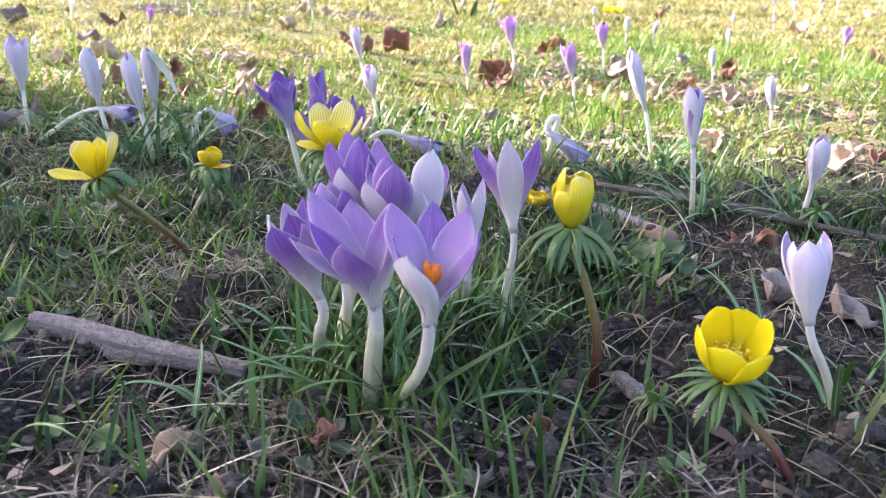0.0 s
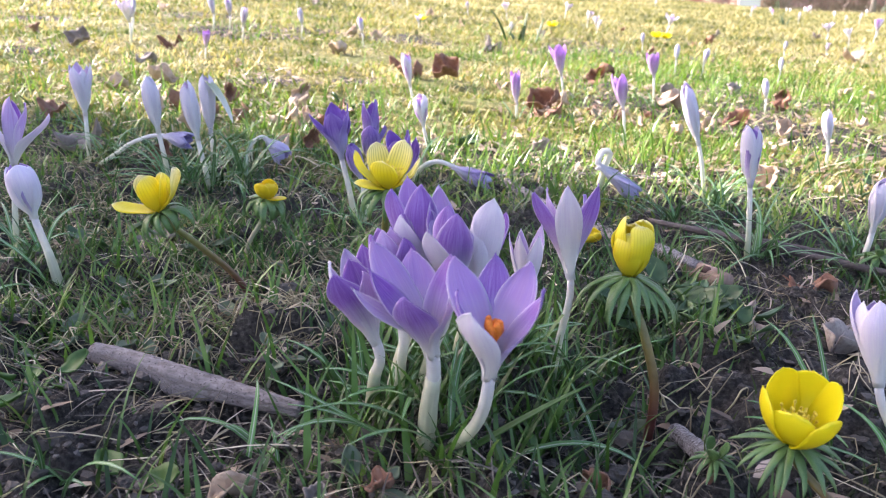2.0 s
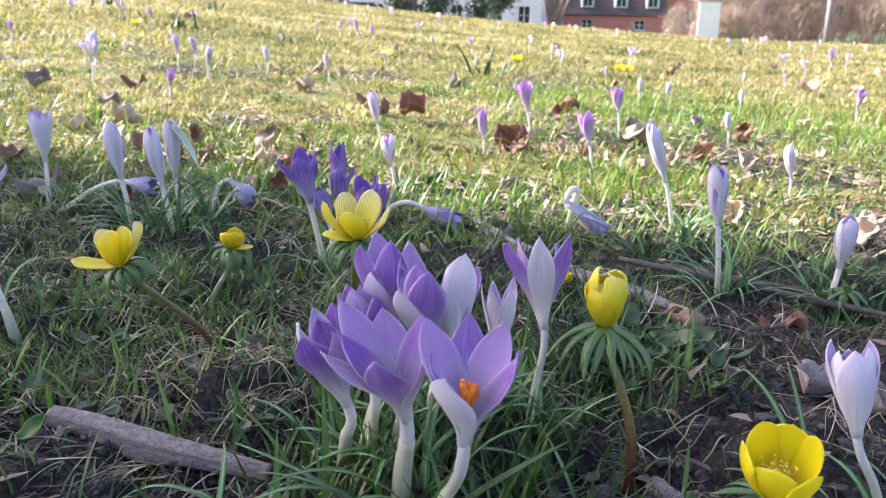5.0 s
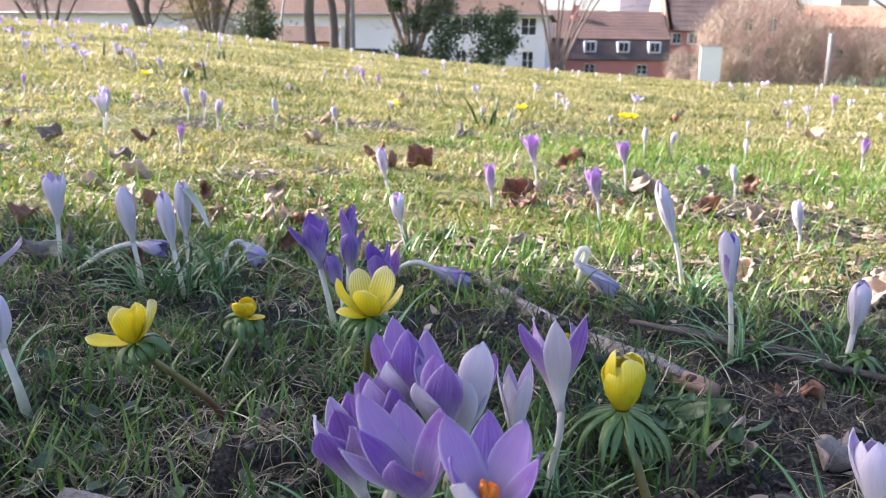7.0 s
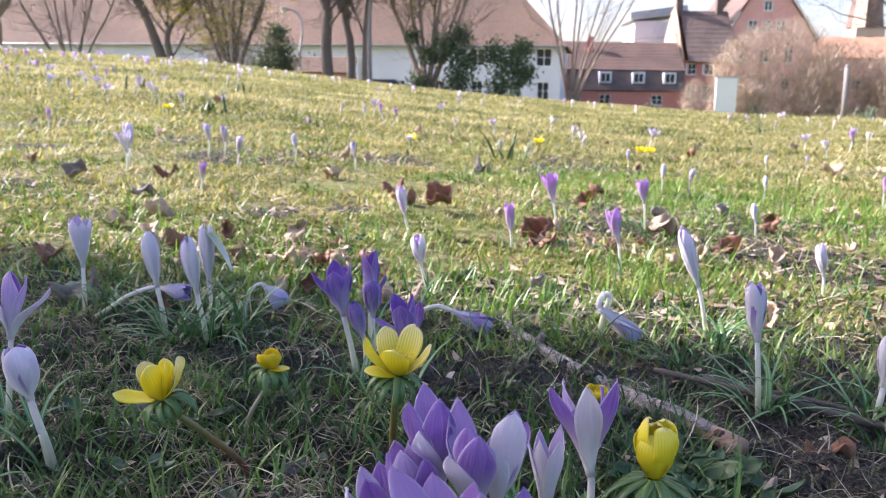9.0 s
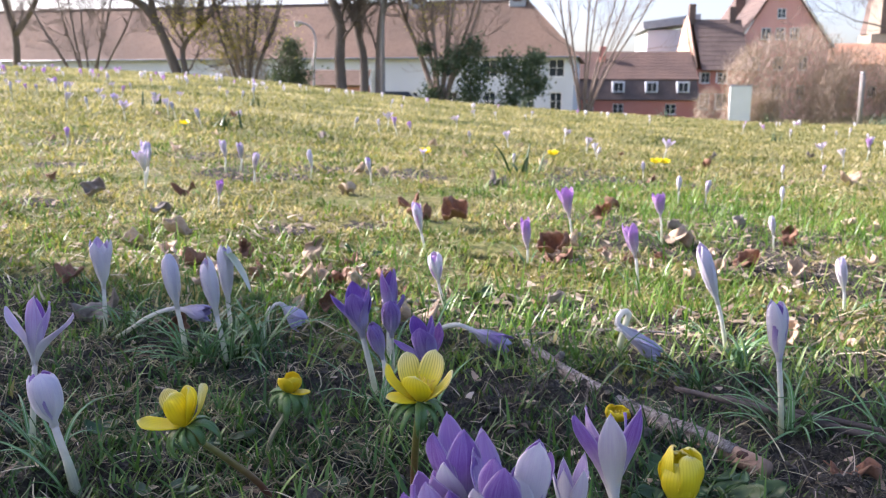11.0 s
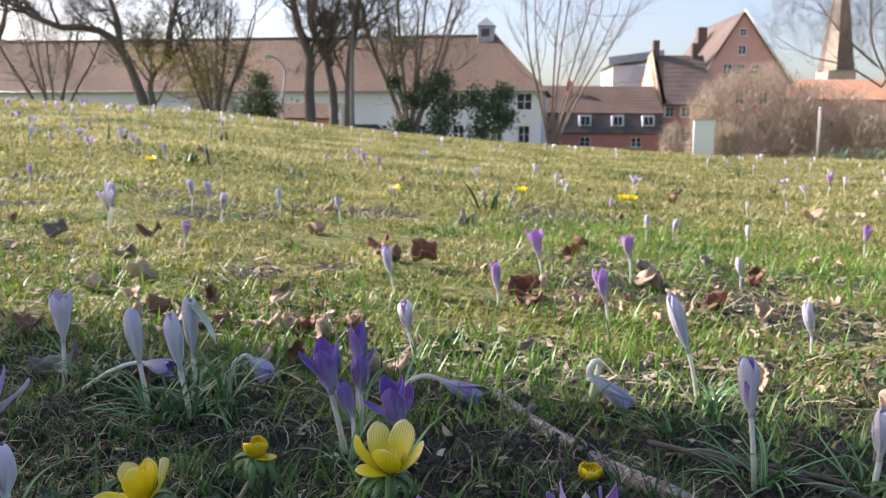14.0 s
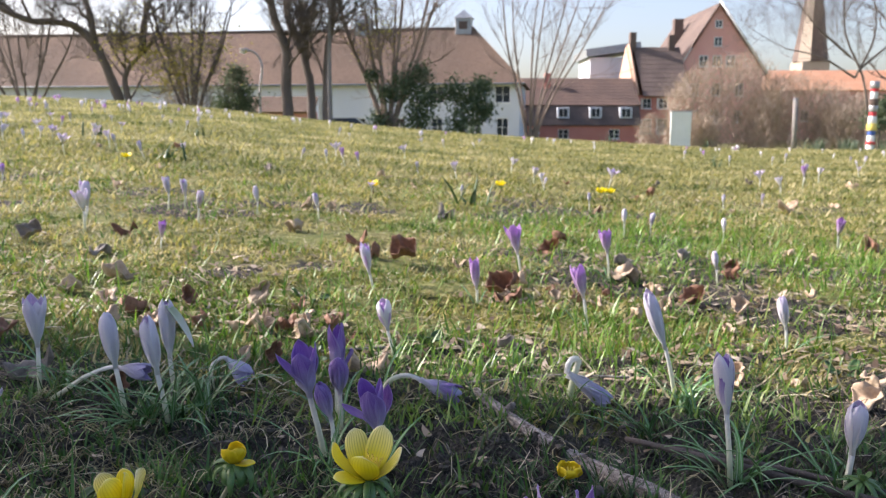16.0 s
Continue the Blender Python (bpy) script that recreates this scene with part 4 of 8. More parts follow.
# ---- flowers ----
def petal_grid(L, W, belly, mouth, phi, nv, nu, r0=0.0014, full=1.2, seed=0, ruffle=0.0, blunt=0.94, start=0.24, height=None, tipped=0.26, cup=0.62, power=0.8):
    """A petal that leaves the axis at r0, bulges to belly and ends at mouth."""
    rng = np.random.RandomState(seed)
    s = 1 - (1 - np.linspace(0, 1, nv)) ** 1.35
    r = (1 - s) ** 3 * r0 + 3 * s * (1 - s) ** 2 * belly * start + 3 * s * s * (1 - s) * belly * 1.3 + s**3 * mouth
    dr = np.gradient(r, s)
    hp = np.sqrt(np.maximum(L * L - dr * dr, (0.12 * L) ** 2)) * np.where(np.abs(dr) > 1.6 * L, -1, 1)
    h = np.concatenate([[0], np.cumsum((hp[1:] + hp[:-1]) / 2 * np.diff(s))])
    if height:
        h = h * height / h[-1]
    w = W * 0.5 * (0.15 * (1 - s) + np.maximum(np.sin(np.pi * np.clip(s**full * blunt, 0, 1)), 0) ** power)
    w = w * np.sqrt(np.clip(1 - (np.clip(s - 1 + tipped, 0, 1) / tipped) ** 2, 0.004, 1))
    P = np.empty((nv, nu, 3))
    wave = rng.uniform(-1, 1, 4)
    grip = np.clip(s / 0.35, 0, 1) ** 2 * (3 - 2 * np.clip(s / 0.35, 0, 1))
    for j, u in enumerate(np.linspace(-1, 1, nu)):
        rho = np.maximum(r * (1 - grip + grip * (0.45 + cup)), cup * W * grip)
        th = u * w / rho
        rad, tan = r - rho * (1 - np.cos(th)), rho * np.sin(th)
        rad = rad + ruffle * L * abs(u) ** 2 * np.sin(s * 7 + wave[0] * 3 + u * 2) * 0.35
        lift = h + ruffle * L * 0.1 * np.sin(u * 4 + wave[1] * 3) * s - 0.02 * L * u * u * s
        P[:, j] = np.stack([rad * math.cos(phi) - tan * math.sin(phi), rad * math.sin(phi) + tan * math.cos(phi), lift], -1)
    return P


def leaf_strip(start, heading, length, width, rise, droop, nv=9, nu=3, fold=0.25, side=0.0):
    """A narrow leaf that climbs at the angle rise and droops along its way."""
    s = np.linspace(0, 1, nv)
    a = rise - droop * s**1.3
    st = length / (nv - 1)
    hx = np.concatenate([[0], np.cumsum(np.cos(a[1:]) * st)])
    hz = np.concatenate([[0], np.cumsum(np.sin(a[1:]) * st)])
    yaw = heading + side * s
    w = width * 0.5 * np.clip(np.minimum(1.0, 0.5 + 2.5 * s), 0, 1) * np.clip(1 - s**2.4, 0.03, 1) ** 0.7
    P = np.empty((nv, nu, 3))
    for j, u in enumerate(np.linspace(-1, 1, nu)):
        P[:, j] = np.stack([start[0] + np.cos(yaw) * hx - np.sin(yaw) * u * w, start[1] + np.sin(yaw) * hx + np.cos(yaw) * u * w, start[2] + hz + fold * abs(u) * w], -1)
    return P




def crocus(base, neck, tip, kind, belly, mouth, width, label, turn=0.0, stem=0.0016, leaves=0, seed=1, via=None, grid=(12, 7), outer=None, ruffle=0.015, special=None, stigma=0.0, sides=8, group="crocuses in the meadow", sheath=0.0, funnel=0.05, tips=None, fallen=0.0, bulge=0.0068):
    """A crocus: a tube from the soil, six petals in two rings, and narrow leaves."""
    rng = np.random.RandomState(seed)
    b0 = np.array(spot(base[0], base[1], 0.004))
    t = thing("crocus", b0, label, "crocus", group)
    nk, tp = np.array(neck) - b0, np.array(tip) - b0
    axis = tp - nk
    L = float(np.linalg.norm(axis))
    axis = axis / L
    if via is None:
        reach = np.linalg.norm(nk)
        ctrl = [np.zeros(3), nk * 0.5 + (np.array([0, 0, 1]) * 0.5 + nk / reach * -0.5 - axis * 0.3 + np.array([0, 0, 0.3])) * reach * 0.10, nk, nk + axis * L * 0.075]
    else:
        ctrl = [np.zeros(3)] + [np.array(v) - b0 for v in via] + [nk, nk + axis * L * 0.075]
    pts = curve_pts(ctrl, 14 if sides > 5 else 7)
    f = np.linspace(0, 1, len(pts))
    rad = stem * (1.14 - 0.22 * f)
    tube_ob = part("stem", Bag().add(tube(pts, rad, sides)).mesh("crocus_stem"), M["tube"], t)
    if sheath:
        k = max(3, int(len(pts) * sheath))
        part("sheath", Bag().add(tube(pts[:k], stem * (1.42 - 0.36 * np.linspace(0, 1, k) ** 2), sides)).mesh("crocus_sheath"), M["sheath"], t)
    R = frame_of(axis)
    for i, (tx, ty, tz, wide, mname) in enumerate(tips or []):
        v = R.T @ (np.array([tx, ty, tz]) - b0 - nk)
        r = math.hypot(v[0], v[1])
        P = petal_grid(float(np.linalg.norm(v)) * 1.02, wide * 0.98, max(r * (0.9 - 0.32 * min(1.0, max(0.0, (r - 0.011) / 0.006))), bulge) * (1 + 0.05 * rng.uniform(-1, 1)), r, math.atan2(v[1], v[0]), *grid, r0=stem * 0.95, seed=seed * 7 + i, ruffle=0.06, start=funnel, height=float(v[2]), full=1.2, cup=0.46, power=0.80, tipped=0.30, blunt=0.86)
        part("petal", Bag().add(shell(P @ R.T + nk, 0.00035)).mesh("crocus_petal"), M[mname], t)
    for i in range(0 if tips else 6):
        ring = i % 2
        phi = turn + i * math.pi / 3
        sp = (special or {}).get(i, {})
        k = rng.uniform(-1, 1)
        phi += sp.get("turn", 0.0) + 0.13 * rng.uniform(-1, 1)
        P = petal_grid(L * sp.get("L", 1.0) * (1.03 if ring == 0 else 0.96) * (1 + 0.05 * k), width * sp.get("W", 1.0) * (1.0 if ring == 0 else 0.95), belly * sp.get("belly", 1.0) * (1.0 if ring == 0 else 0.86) * (1 + 0.05 * rng.uniform(-1, 1)),
                       mouth * sp.get("mouth", 1.0) * (1 + 0.14 * rng.uniform(-1, 1)) * (1.0 if ring == 0 else 0.84), phi, *grid, r0=stem * 0.95, seed=seed * 7 + i, ruffle=ruffle, start=funnel, cup=0.50, full=1.30, power=0.88, tipped=0.30, blunt=0.87)
        P = P @ R.T + nk
        mat = M[outer] if (outer and ring == 0) else M[kind]
        part("petal", Bag().add(shell(P, 0.00035)).mesh("crocus_petal"), mat, t)
    if fallen:
        P = leaf_strip(nk + axis * L * 0.93 + np.array([0.002, -0.004, 0.0]), -0.25, fallen, 0.0100, -0.75, 0.45, 12, 7, 0.5)
        part("petal", Bag().add(shell(P, 0.00035)).mesh("crocus_petal"), M["tube"], t, "petal folded outward and hanging down")
    if stigma:
        for i in range(6):
            a, rr = turn + i * 1.05, rng.uniform(0.6, 1.0)
            e = np.array([math.cos(a) * 0.0026 * rr, math.sin(a) * 0.0026 * rr, L * stigma * rng.uniform(0.88, 1.04)])
            c = curve_pts([nk + R @ np.array([0, 0, 0.15 * L]), nk + R @ (e * np.array([0.35, 0.35, 0.72])), nk + R @ e], 7)
            part("stigma", Bag().add(tube(c, [0.0006, 0.0006, 0.0006, 0.0008, 0.0011, 0.0014, 0.0008], 7, 0.35, i)).mesh("crocus_stigma"), M["stigma"], t, "bright orange stigma")
    for i in range(leaves):
        a = rng.uniform(0, 2 * math.pi)
        P = leaf_strip((0.004 * math.cos(a), 0.004 * math.sin(a), 0.0), a, rng.uniform(0.028, 0.065), rng.uniform(0.0018, 0.0028), rng.uniform(0.8, 1.4), rng.uniform(0.5, 1.4), 9, 5, 0.3, rng.uniform(-0.4, 0.4))
        part("leaf", Bag().add(shell(P, 0.0003)).mesh("crocus_leaf"), M["crocus_leaf"], t)
    return t


NEAR = "crocus clump in the foreground"
crocus((-0.018, 0.240), (-0.014, 0.216, 0.050), (-0.020, 0.213, 0.086), "lilac", 0.0090, 0.0080, 0.0110, "lilac crocus wedged between its neighbours in the clump", stem=0.0018, leaves=2, seed=25, grid=(16, 11), group=NEAR,
       tips=[(-0.0240, 0.212, 0.0830, 0.0115, "lilac"), (-0.0195, 0.208, 0.0860, 0.0115, "lilac_edge"), (-0.0165, 0.222, 0.0870, 0.0115, "lilac"), (-0.0125, 0.206, 0.0845, 0.0110, "lilac"), (-0.0235, 0.224, 0.0815, 0.0110, "lilac_edge")], funnel=0.16)
crocus((0.004, 0.202), (0.015, 0.172, 0.056), (0.016, 0.165, 0.093), "lilac", 0.0112, 0.0124, 0.0112, "open lilac crocus with white outer petal and orange stigma", turn=-1.85, stem=0.0019, leaves=5, seed=3,
       via=[(0.0095, 0.190, 0.027), (0.0125, 0.183, 0.036)], grid=(16, 11), outer="lilac_pale", stigma=0.53, group=NEAR,
       tips=[(0.0092, 0.159, 0.0810, 0.0140, "lilac_pale"), (0.0058, 0.165, 0.0847, 0.0110, "lilac"), (0.0040, 0.180, 0.0885, 0.0122, "lilac_edge"), (0.0152, 0.185, 0.0879, 0.0118, "lilac"), (0.0247, 0.181, 0.0874, 0.0122, "lilac_edge"), (0.0275, 0.165, 0.0861, 0.0125, "lilac")], funnel=0.16)
crocus((-0.005, 0.205), (-0.002, 0.190, 0.053), (-0.009, 0.181, 0.090), "lilac", 0.0112, 0.0128, 0.0112, "open lilac crocus on a thick pale stem among grass", turn=-2.75, outer="lilac_edge", stem=0.0023, leaves=6, seed=5, grid=(16, 11), stigma=0.36, group=NEAR,
       tips=[(-0.0088, 0.173, 0.0786, 0.0128, "lilac"), (-0.0245, 0.181, 0.0775, 0.0068, "lilac_pale"), (-0.0199, 0.183, 0.0826, 0.0125, "lilac"), (-0.0211, 0.198, 0.0860, 0.0110, "lilac_edge"), (-0.0098, 0.201, 0.0829, 0.0135, "lilac_edge"), (0.0024, 0.193, 0.0843, 0.0125, "lilac"), (0.0030, 0.181, 0.0793, 0.0115, "lilac_edge")], funnel=0.16, sheath=0.8)
crocus((-0.028, 0.236), (-0.021, 0.205, 0.049), (-0.031, 0.200, 0.078), "lilac", 0.0098, 0.0098, 0.0106, "half-open lilac crocus leaning out of the clump", turn=-2.6, stem=0.0019, leaves=4, seed=8, grid=(16, 11), outer="lilac_edge", group=NEAR,
       tips=[(-0.0346, 0.200, 0.0779, 0.0090, "lilac_pale"), (-0.0317, 0.191, 0.0772, 0.0130, "lilac"), (-0.0301, 0.209, 0.0758, 0.0125, "lilac"), (-0.0237, 0.195, 0.0770, 0.0095, "lilac_edge"), (-0.0270, 0.215, 0.0787, 0.0115, "lilac"), (-0.0327, 0.214, 0.0772, 0.0090, "lilac_pale")], funnel=0.16, sheath=0.7)
crocus((-0.022, 0.243), (-0.009, 0.225, 0.061), (-0.012, 0.230, 0.097), "lilac", 0.0102, 0.0096, 0.0110, "tall lilac crocus at the back of the clump", turn=-2.2, stem=0.0019, leaves=4, seed=11, grid=(16, 11), outer="lilac_edge", group=NEAR,
       tips=[(-0.0186, 0.221, 0.0958, 0.0115, "lilac"), (-0.0151, 0.237, 0.0962, 0.0130, "lilac_edge"), (-0.0090, 0.219, 0.0981, 0.0125, "lilac"), (-0.0178, 0.213, 0.0855, 0.0100, "lilac_edge"), (-0.0148, 0.215, 0.0891, 0.0090, "lilac_pale"), (-0.0048, 0.232, 0.0901, 0.0120, "lilac")], funnel=0.16, sheath=0.6)
crocus((-0.010, 0.236), (0.0015, 0.212, 0.062), (0.0035, 0.216, 0.096), "lilac", 0.0098, 0.0090, 0.0108, "lilac crocus crowded in the middle of the clump", turn=-2.4, stem=0.0019, leaves=3, seed=14, grid=(16, 11), outer="lilac_edge", group=NEAR,
       tips=[(-0.0034, 0.223, 0.0973, 0.0125, "lilac_edge"), (0.0007, 0.207, 0.0951, 0.0125, "lilac"), (0.0035, 0.203, 0.0938, 0.0125, "lilac"), (0.0063, 0.212, 0.0865, 0.0115, "lilac_edge"), (-0.0048, 0.199, 0.0896, 0.0100, "lilac_pale"), (-0.0054, 0.217, 0.0903, 0.0115, "lilac")], funnel=0.16, sheath=0.6)
crocus((0.002, 0.258), (0.009, 0.225, 0.059), (0.0145, 0.226, 0.091), "lilac", 0.0080, 0.0046, 0.0112, "nearly closed crocus, whitish outside and lilac within", turn=-1.75, stem=0.0019, leaves=4, seed=17, grid=(16, 11), outer="lilac_pale", group=NEAR,
       tips=[(0.0142, 0.219, 0.0946, 0.0135, "lilac_pale"), (0.0152, 0.233, 0.0895, 0.0120, "lilac"), (0.0186, 0.228, 0.0875, 0.0125, "lilac"), (0.0096, 0.222, 0.0831, 0.0110, "lilac_pale"), (0.0103, 0.232, 0.0831, 0.0115, "lilac")], funnel=0.16, sheath=0.6)
crocus((0.027, 0.275), (0.0275, 0.246, 0.043), (0.027, 0.246, 0.076), "lilac_pale", 0.0052, 0.0070, 0.0070, "slender pale lilac crocus behind the clump", turn=-1.2, stem=0.0016, leaves=4, seed=20, grid=(14, 9), stigma=0.53, group=NEAR, funnel=0.16)
crocus((0.041, 0.270), (0.045, 0.260, 0.053), (0.042, 0.276, 0.085), "lilac", 0.0082, 0.0112, 0.0094, "pointed lilac crocus opening on a thin white stem", turn=-1.6, stem=0.0015, leaves=3, seed=23, grid=(16, 9), outer="lilac_pale", group=NEAR,
       tips=[(0.0292, 0.263, 0.0858, 0.0082, "lilac"), (0.0348, 0.274, 0.0850, 0.0092, "lilac_edge"), (0.0401, 0.250, 0.0920, 0.0098, "lilac_pale"), (0.0491, 0.274, 0.0830, 0.0092, "lilac"), (0.0525, 0.262, 0.0904, 0.0088, "lilac"), (0.0384, 0.268, 0.0777, 0.0085, "lilac")], funnel=0.16)
crocus((0.153, 0.207), (0.1352, 0.203, 0.0440), (0.1322, 0.210, 0.0718), "lilac_pale", 0.0082, 0.0058, 0.0118, "white crocus half open with lilac inside on a tall stem", turn=-1.9, stem=0.0015, leaves=3, seed=26, grid=(16, 9), group="pale crocuses in the shade", outer="white", funnel=0.30)
crocus((0.180, 0.222), (0.177, 0.222, 0.040), (0.174, 0.224, 0.066), "white", 0.0070, 0.0045, 0.0115, "white crocus bud in grass", turn=-1.2, stem=0.0015, leaves=2, seed=27, grid=(14, 9), group="pale crocuses in the shade")
PALE = "pale crocuses in the shade"
crocus((-0.199, 0.333), (-0.2075, 0.333, 0.044), (-0.2125, 0.333, 0.070), "lilac", 0.0088, 0.0050, 0.0150, "white crocus bud showing violet inner petal", stem=0.0019, leaves=3, seed=29, grid=(16, 9), group=PALE, sheath=0.62, funnel=0.13, bulge=0.0088,
       tips=[(-0.2108, 0.3300, 0.0712, 0.0175, "white"), (-0.2170, 0.3318, 0.0695, 0.0145, "white"), (-0.2145, 0.3310, 0.0705, 0.0130, "violet"), (-0.2130, 0.3368, 0.0705, 0.0140, "lilac"), (-0.2085, 0.3355, 0.0695, 0.0140, "white")])
crocus((-0.251, 0.381), (-0.2445, 0.381, 0.0573), (-0.2400, 0.381, 0.0960), "lilac_pale", 0.0088, 0.0105, 0.0112, "wide open whitish lilac crocus with spread petals", stem=0.0016, leaves=3, seed=32, grid=(16, 9), group=PALE, funnel=0.14,
       tips=[(-0.2545, 0.3765, 0.0905, 0.0125, "white_wide"), (-0.2405, 0.3800, 0.0955, 0.0140, "lilac_edge"), (-0.2345, 0.3830, 0.0920, 0.0120, "lilac_edge"), (-0.2175, 0.3750, 0.0880, 0.0095, "white_wide"), (-0.2450, 0.3890, 0.0920, 0.0100, "lilac")])
crocus((-0.306, 0.577), (-0.305, 0.577, 0.051), (-0.305, 0.577, 0.091), "lilac_pale", 0.0090, 0.0080, 0.0140, "pale lilac crocus half open beside the shadow's edge", turn=0.2, seed=35, group=PALE, outer="pale", stem=0.0017)
crocus((-0.222, 0.530), (-0.227, 0.530, 0.049), (-0.232, 0.530, 0.090), "pale", 0.0084, 0.0012, 0.0135, "closed pale blue crocus bud in a grassy tuft", turn=0.5, leaves=7, seed=38, group=PALE, stem=0.0018)
crocus((-0.192, 0.529), (-0.198, 0.529, 0.045), (-0.204, 0.529, 0.086), "pale", 0.0084, 0.0014, 0.0135, "closed greyish lilac crocus bud in a grassy tuft", turn=-2.0, leaves=7, seed=41, group=PALE, stem=0.0018, outer="pale")
crocus((-0.211, 0.597), (-0.213, 0.597, 0.036), (-0.214, 0.597, 0.082), "pale", 0.0086, 0.0030, 0.0135, "pale crocus with one petal hanging down", turn=-0.1, leaves=4, seed=44, group=PALE, stem=0.0018, fallen=0.038)
crocus((-0.183, 0.606), (-0.172, 0.606, 0.034), (-0.153, 0.604, 0.016), "wilted", 0.0095, 0.0080, 0.0130, "drooping pale blue crocus, petals collapsed", turn=0.4, leaves=5, seed=47, group=PALE, via=[(-0.181, 0.606, 0.030)], ruffle=0.10)
crocus((-0.300, 0.560), (-0.235, 0.552, 0.043), (-0.210, 0.548, 0.040), "wilted", 0.0065, 0.0060, 0.0110, "fallen crocus with a long lying stem", turn=0.4, leaves=2, seed=50, group=PALE, via=[(-0.277, 0.555, 0.024), (-0.257, 0.553, 0.037)], ruffle=0.14)
DARK = "dark violet crocuses"
crocus((-0.074, 0.474), (-0.083, 0.474, 0.048), (-0.0895, 0.472, 0.084), "violet", 0.0095, 0.0120, 0.0140, "open deep violet crocus on a pale stem", stem=0.0018, leaves=3, seed=53, grid=(16, 9), group=DARK, funnel=0.18,
       tips=[(-0.1025, 0.4690, 0.0775, 0.0165, "violet"), (-0.0910, 0.4830, 0.0828, 0.0150, "violet"), (-0.0880, 0.4640, 0.0795, 0.0165, "violet"), (-0.0792, 0.4730, 0.0842, 0.0150, "violet"), (-0.0835, 0.4820, 0.0790, 0.0120, "violet")])
crocus((-0.078, 0.560), (-0.078, 0.560, 0.030), (-0.077, 0.560, 0.074), "violet", 0.0085, 0.0062, 0.0145, "violet crocus standing behind its neighbours, one petal fallen sideways", stem=0.0018, leaves=2, seed=56, grid=(14, 9), group=DARK, funnel=0.20,
       tips=[(-0.0820, 0.5560, 0.0740, 0.0150, "lilac"), (-0.0740, 0.5590, 0.0748, 0.0145, "violet"), (-0.0770, 0.5660, 0.0720, 0.0140, "violet"), (-0.0665, 0.5570, 0.0560, 0.0120, "violet")])
crocus((-0.070, 0.520), (-0.069, 0.508, 0.038), (-0.0685, 0.503, 0.0655), "violet", 0.0072, 0.0022, 0.0150, "closed dark violet crocus bud", turn=-1.6, stem=0.0016, leaves=2, seed=59, grid=(14, 9), group=DARK, funnel=0.25)
crocus((-0.068, 0.470), (-0.0696, 0.470, 0.0350), (-0.0765, 0.468, 0.0600), "violet", 0.0056, 0.0018, 0.0120, "small dark violet crocus bud", turn=-1.6, stem=0.0014, leaves=2, seed=62, grid=(12, 7), group=DARK, funnel=0.2)
crocus((-0.040, 0.440), (-0.0365, 0.420, 0.046), (-0.0400, 0.416, 0.080), "violet", 0.0100, 0.0110, 0.0145, "open violet crocus leaning above the yellow aconite", stem=0.0017, leaves=3, seed=65, grid=(16, 9), group=DARK, funnel=0.22,
       tips=[(-0.0550, 0.4140, 0.0655, 0.0125, "violet"), (-0.0452, 0.4220, 0.0775, 0.0155, "violet"), (-0.0405, 0.4100, 0.0740, 0.0165, "violet"), (-0.0345, 0.4170, 0.0790, 0.0170, "violet"), (-0.0305, 0.4240, 0.0735, 0.0135, "violet")])
SUNNY = "purple crocuses in sunshine"
crocus((-0.044, 0.710), (-0.051, 0.710, 0.029), (-0.056, 0.710, 0.059), "pink", 0.0095, 0.0035, 0.0145, "sunlit white and pink-purple crocus bud", turn=-2.6, stem=0.0014, leaves=2, seed=68, outer="lilac_pale", group=SUNNY)
crocus((-0.086, 0.978), (-0.092, 0.978, 0.031), (-0.099, 0.978, 0.071), "pink", 0.0072, 0.0050, 0.0130, "sunlit pink-purple crocus, slightly open", turn=0.3, seed=71, outer="white", group=SUNNY)
crocus((0.042, 0.943), (0.041, 0.943, 0.019), (0.037, 0.943, 0.058), "pink", 0.0068, 0.0045, 0.0125, "sunlit deep purple crocus beside brown leaves", turn=-1.5, seed=74, group=SUNNY, leaves=3)
crocus((0.112, 1.105), (0.106, 1.105, 0.036), (0.097, 1.105, 0.079), "pink", 0.0100, 0.0120, 0.0160, "open purple crocus glowing in the sun", turn=-1.5, seed=77, group=SUNNY, leaves=2)
crocus((0.155, 0.825), (0.150, 0.825, 0.034), (0.141, 0.825, 0.071), "pink", 0.0090, 0.0070, 0.0150, "purple crocus on a white stem in sunny grass", turn=-1.2, seed=80, group=SUNNY, leaves=3)
crocus((0.235, 1.098), (0.231, 1.098, 0.039), (0.226, 1.098, 0.074), "pink", 0.0098, 0.0075, 0.0160, "rounded pink-purple crocus lit by the sun", turn=-1.7, seed=83, group=SUNNY, leaves=2)
crocus((0.187, 0.610), (0.177, 0.610, 0.040), (0.160, 0.610, 0.087), "pale", 0.0082, 0.0016, 0.0130, "tall closed pale blue crocus bud leaning over", turn=-1.0, stem=0.0017, seed=86, group=PALE, leaves=7)
crocus((0.174, 0.451), (0.169, 0.451, 0.046), (0.164, 0.451, 0.084), "pale", 0.0082, 0.0024, 0.0130, "closed pale blue crocus bud with violet seam", stem=0.0017, seed=89, group=PALE, leaves=9, grid=(14, 9), funnel=0.24, bulge=0.0072,
       tips=[(0.1618, 0.4480, 0.0835, 0.0125, "pale"), (0.1675, 0.4490, 0.0830, 0.0120, "pale"), (0.1650, 0.4485, 0.0815, 0.0115, "violet"), (0.1630, 0.4550, 0.0830, 0.0130, "pale"), (0.1680, 0.4540, 0.0825, 0.0130, "pale")])
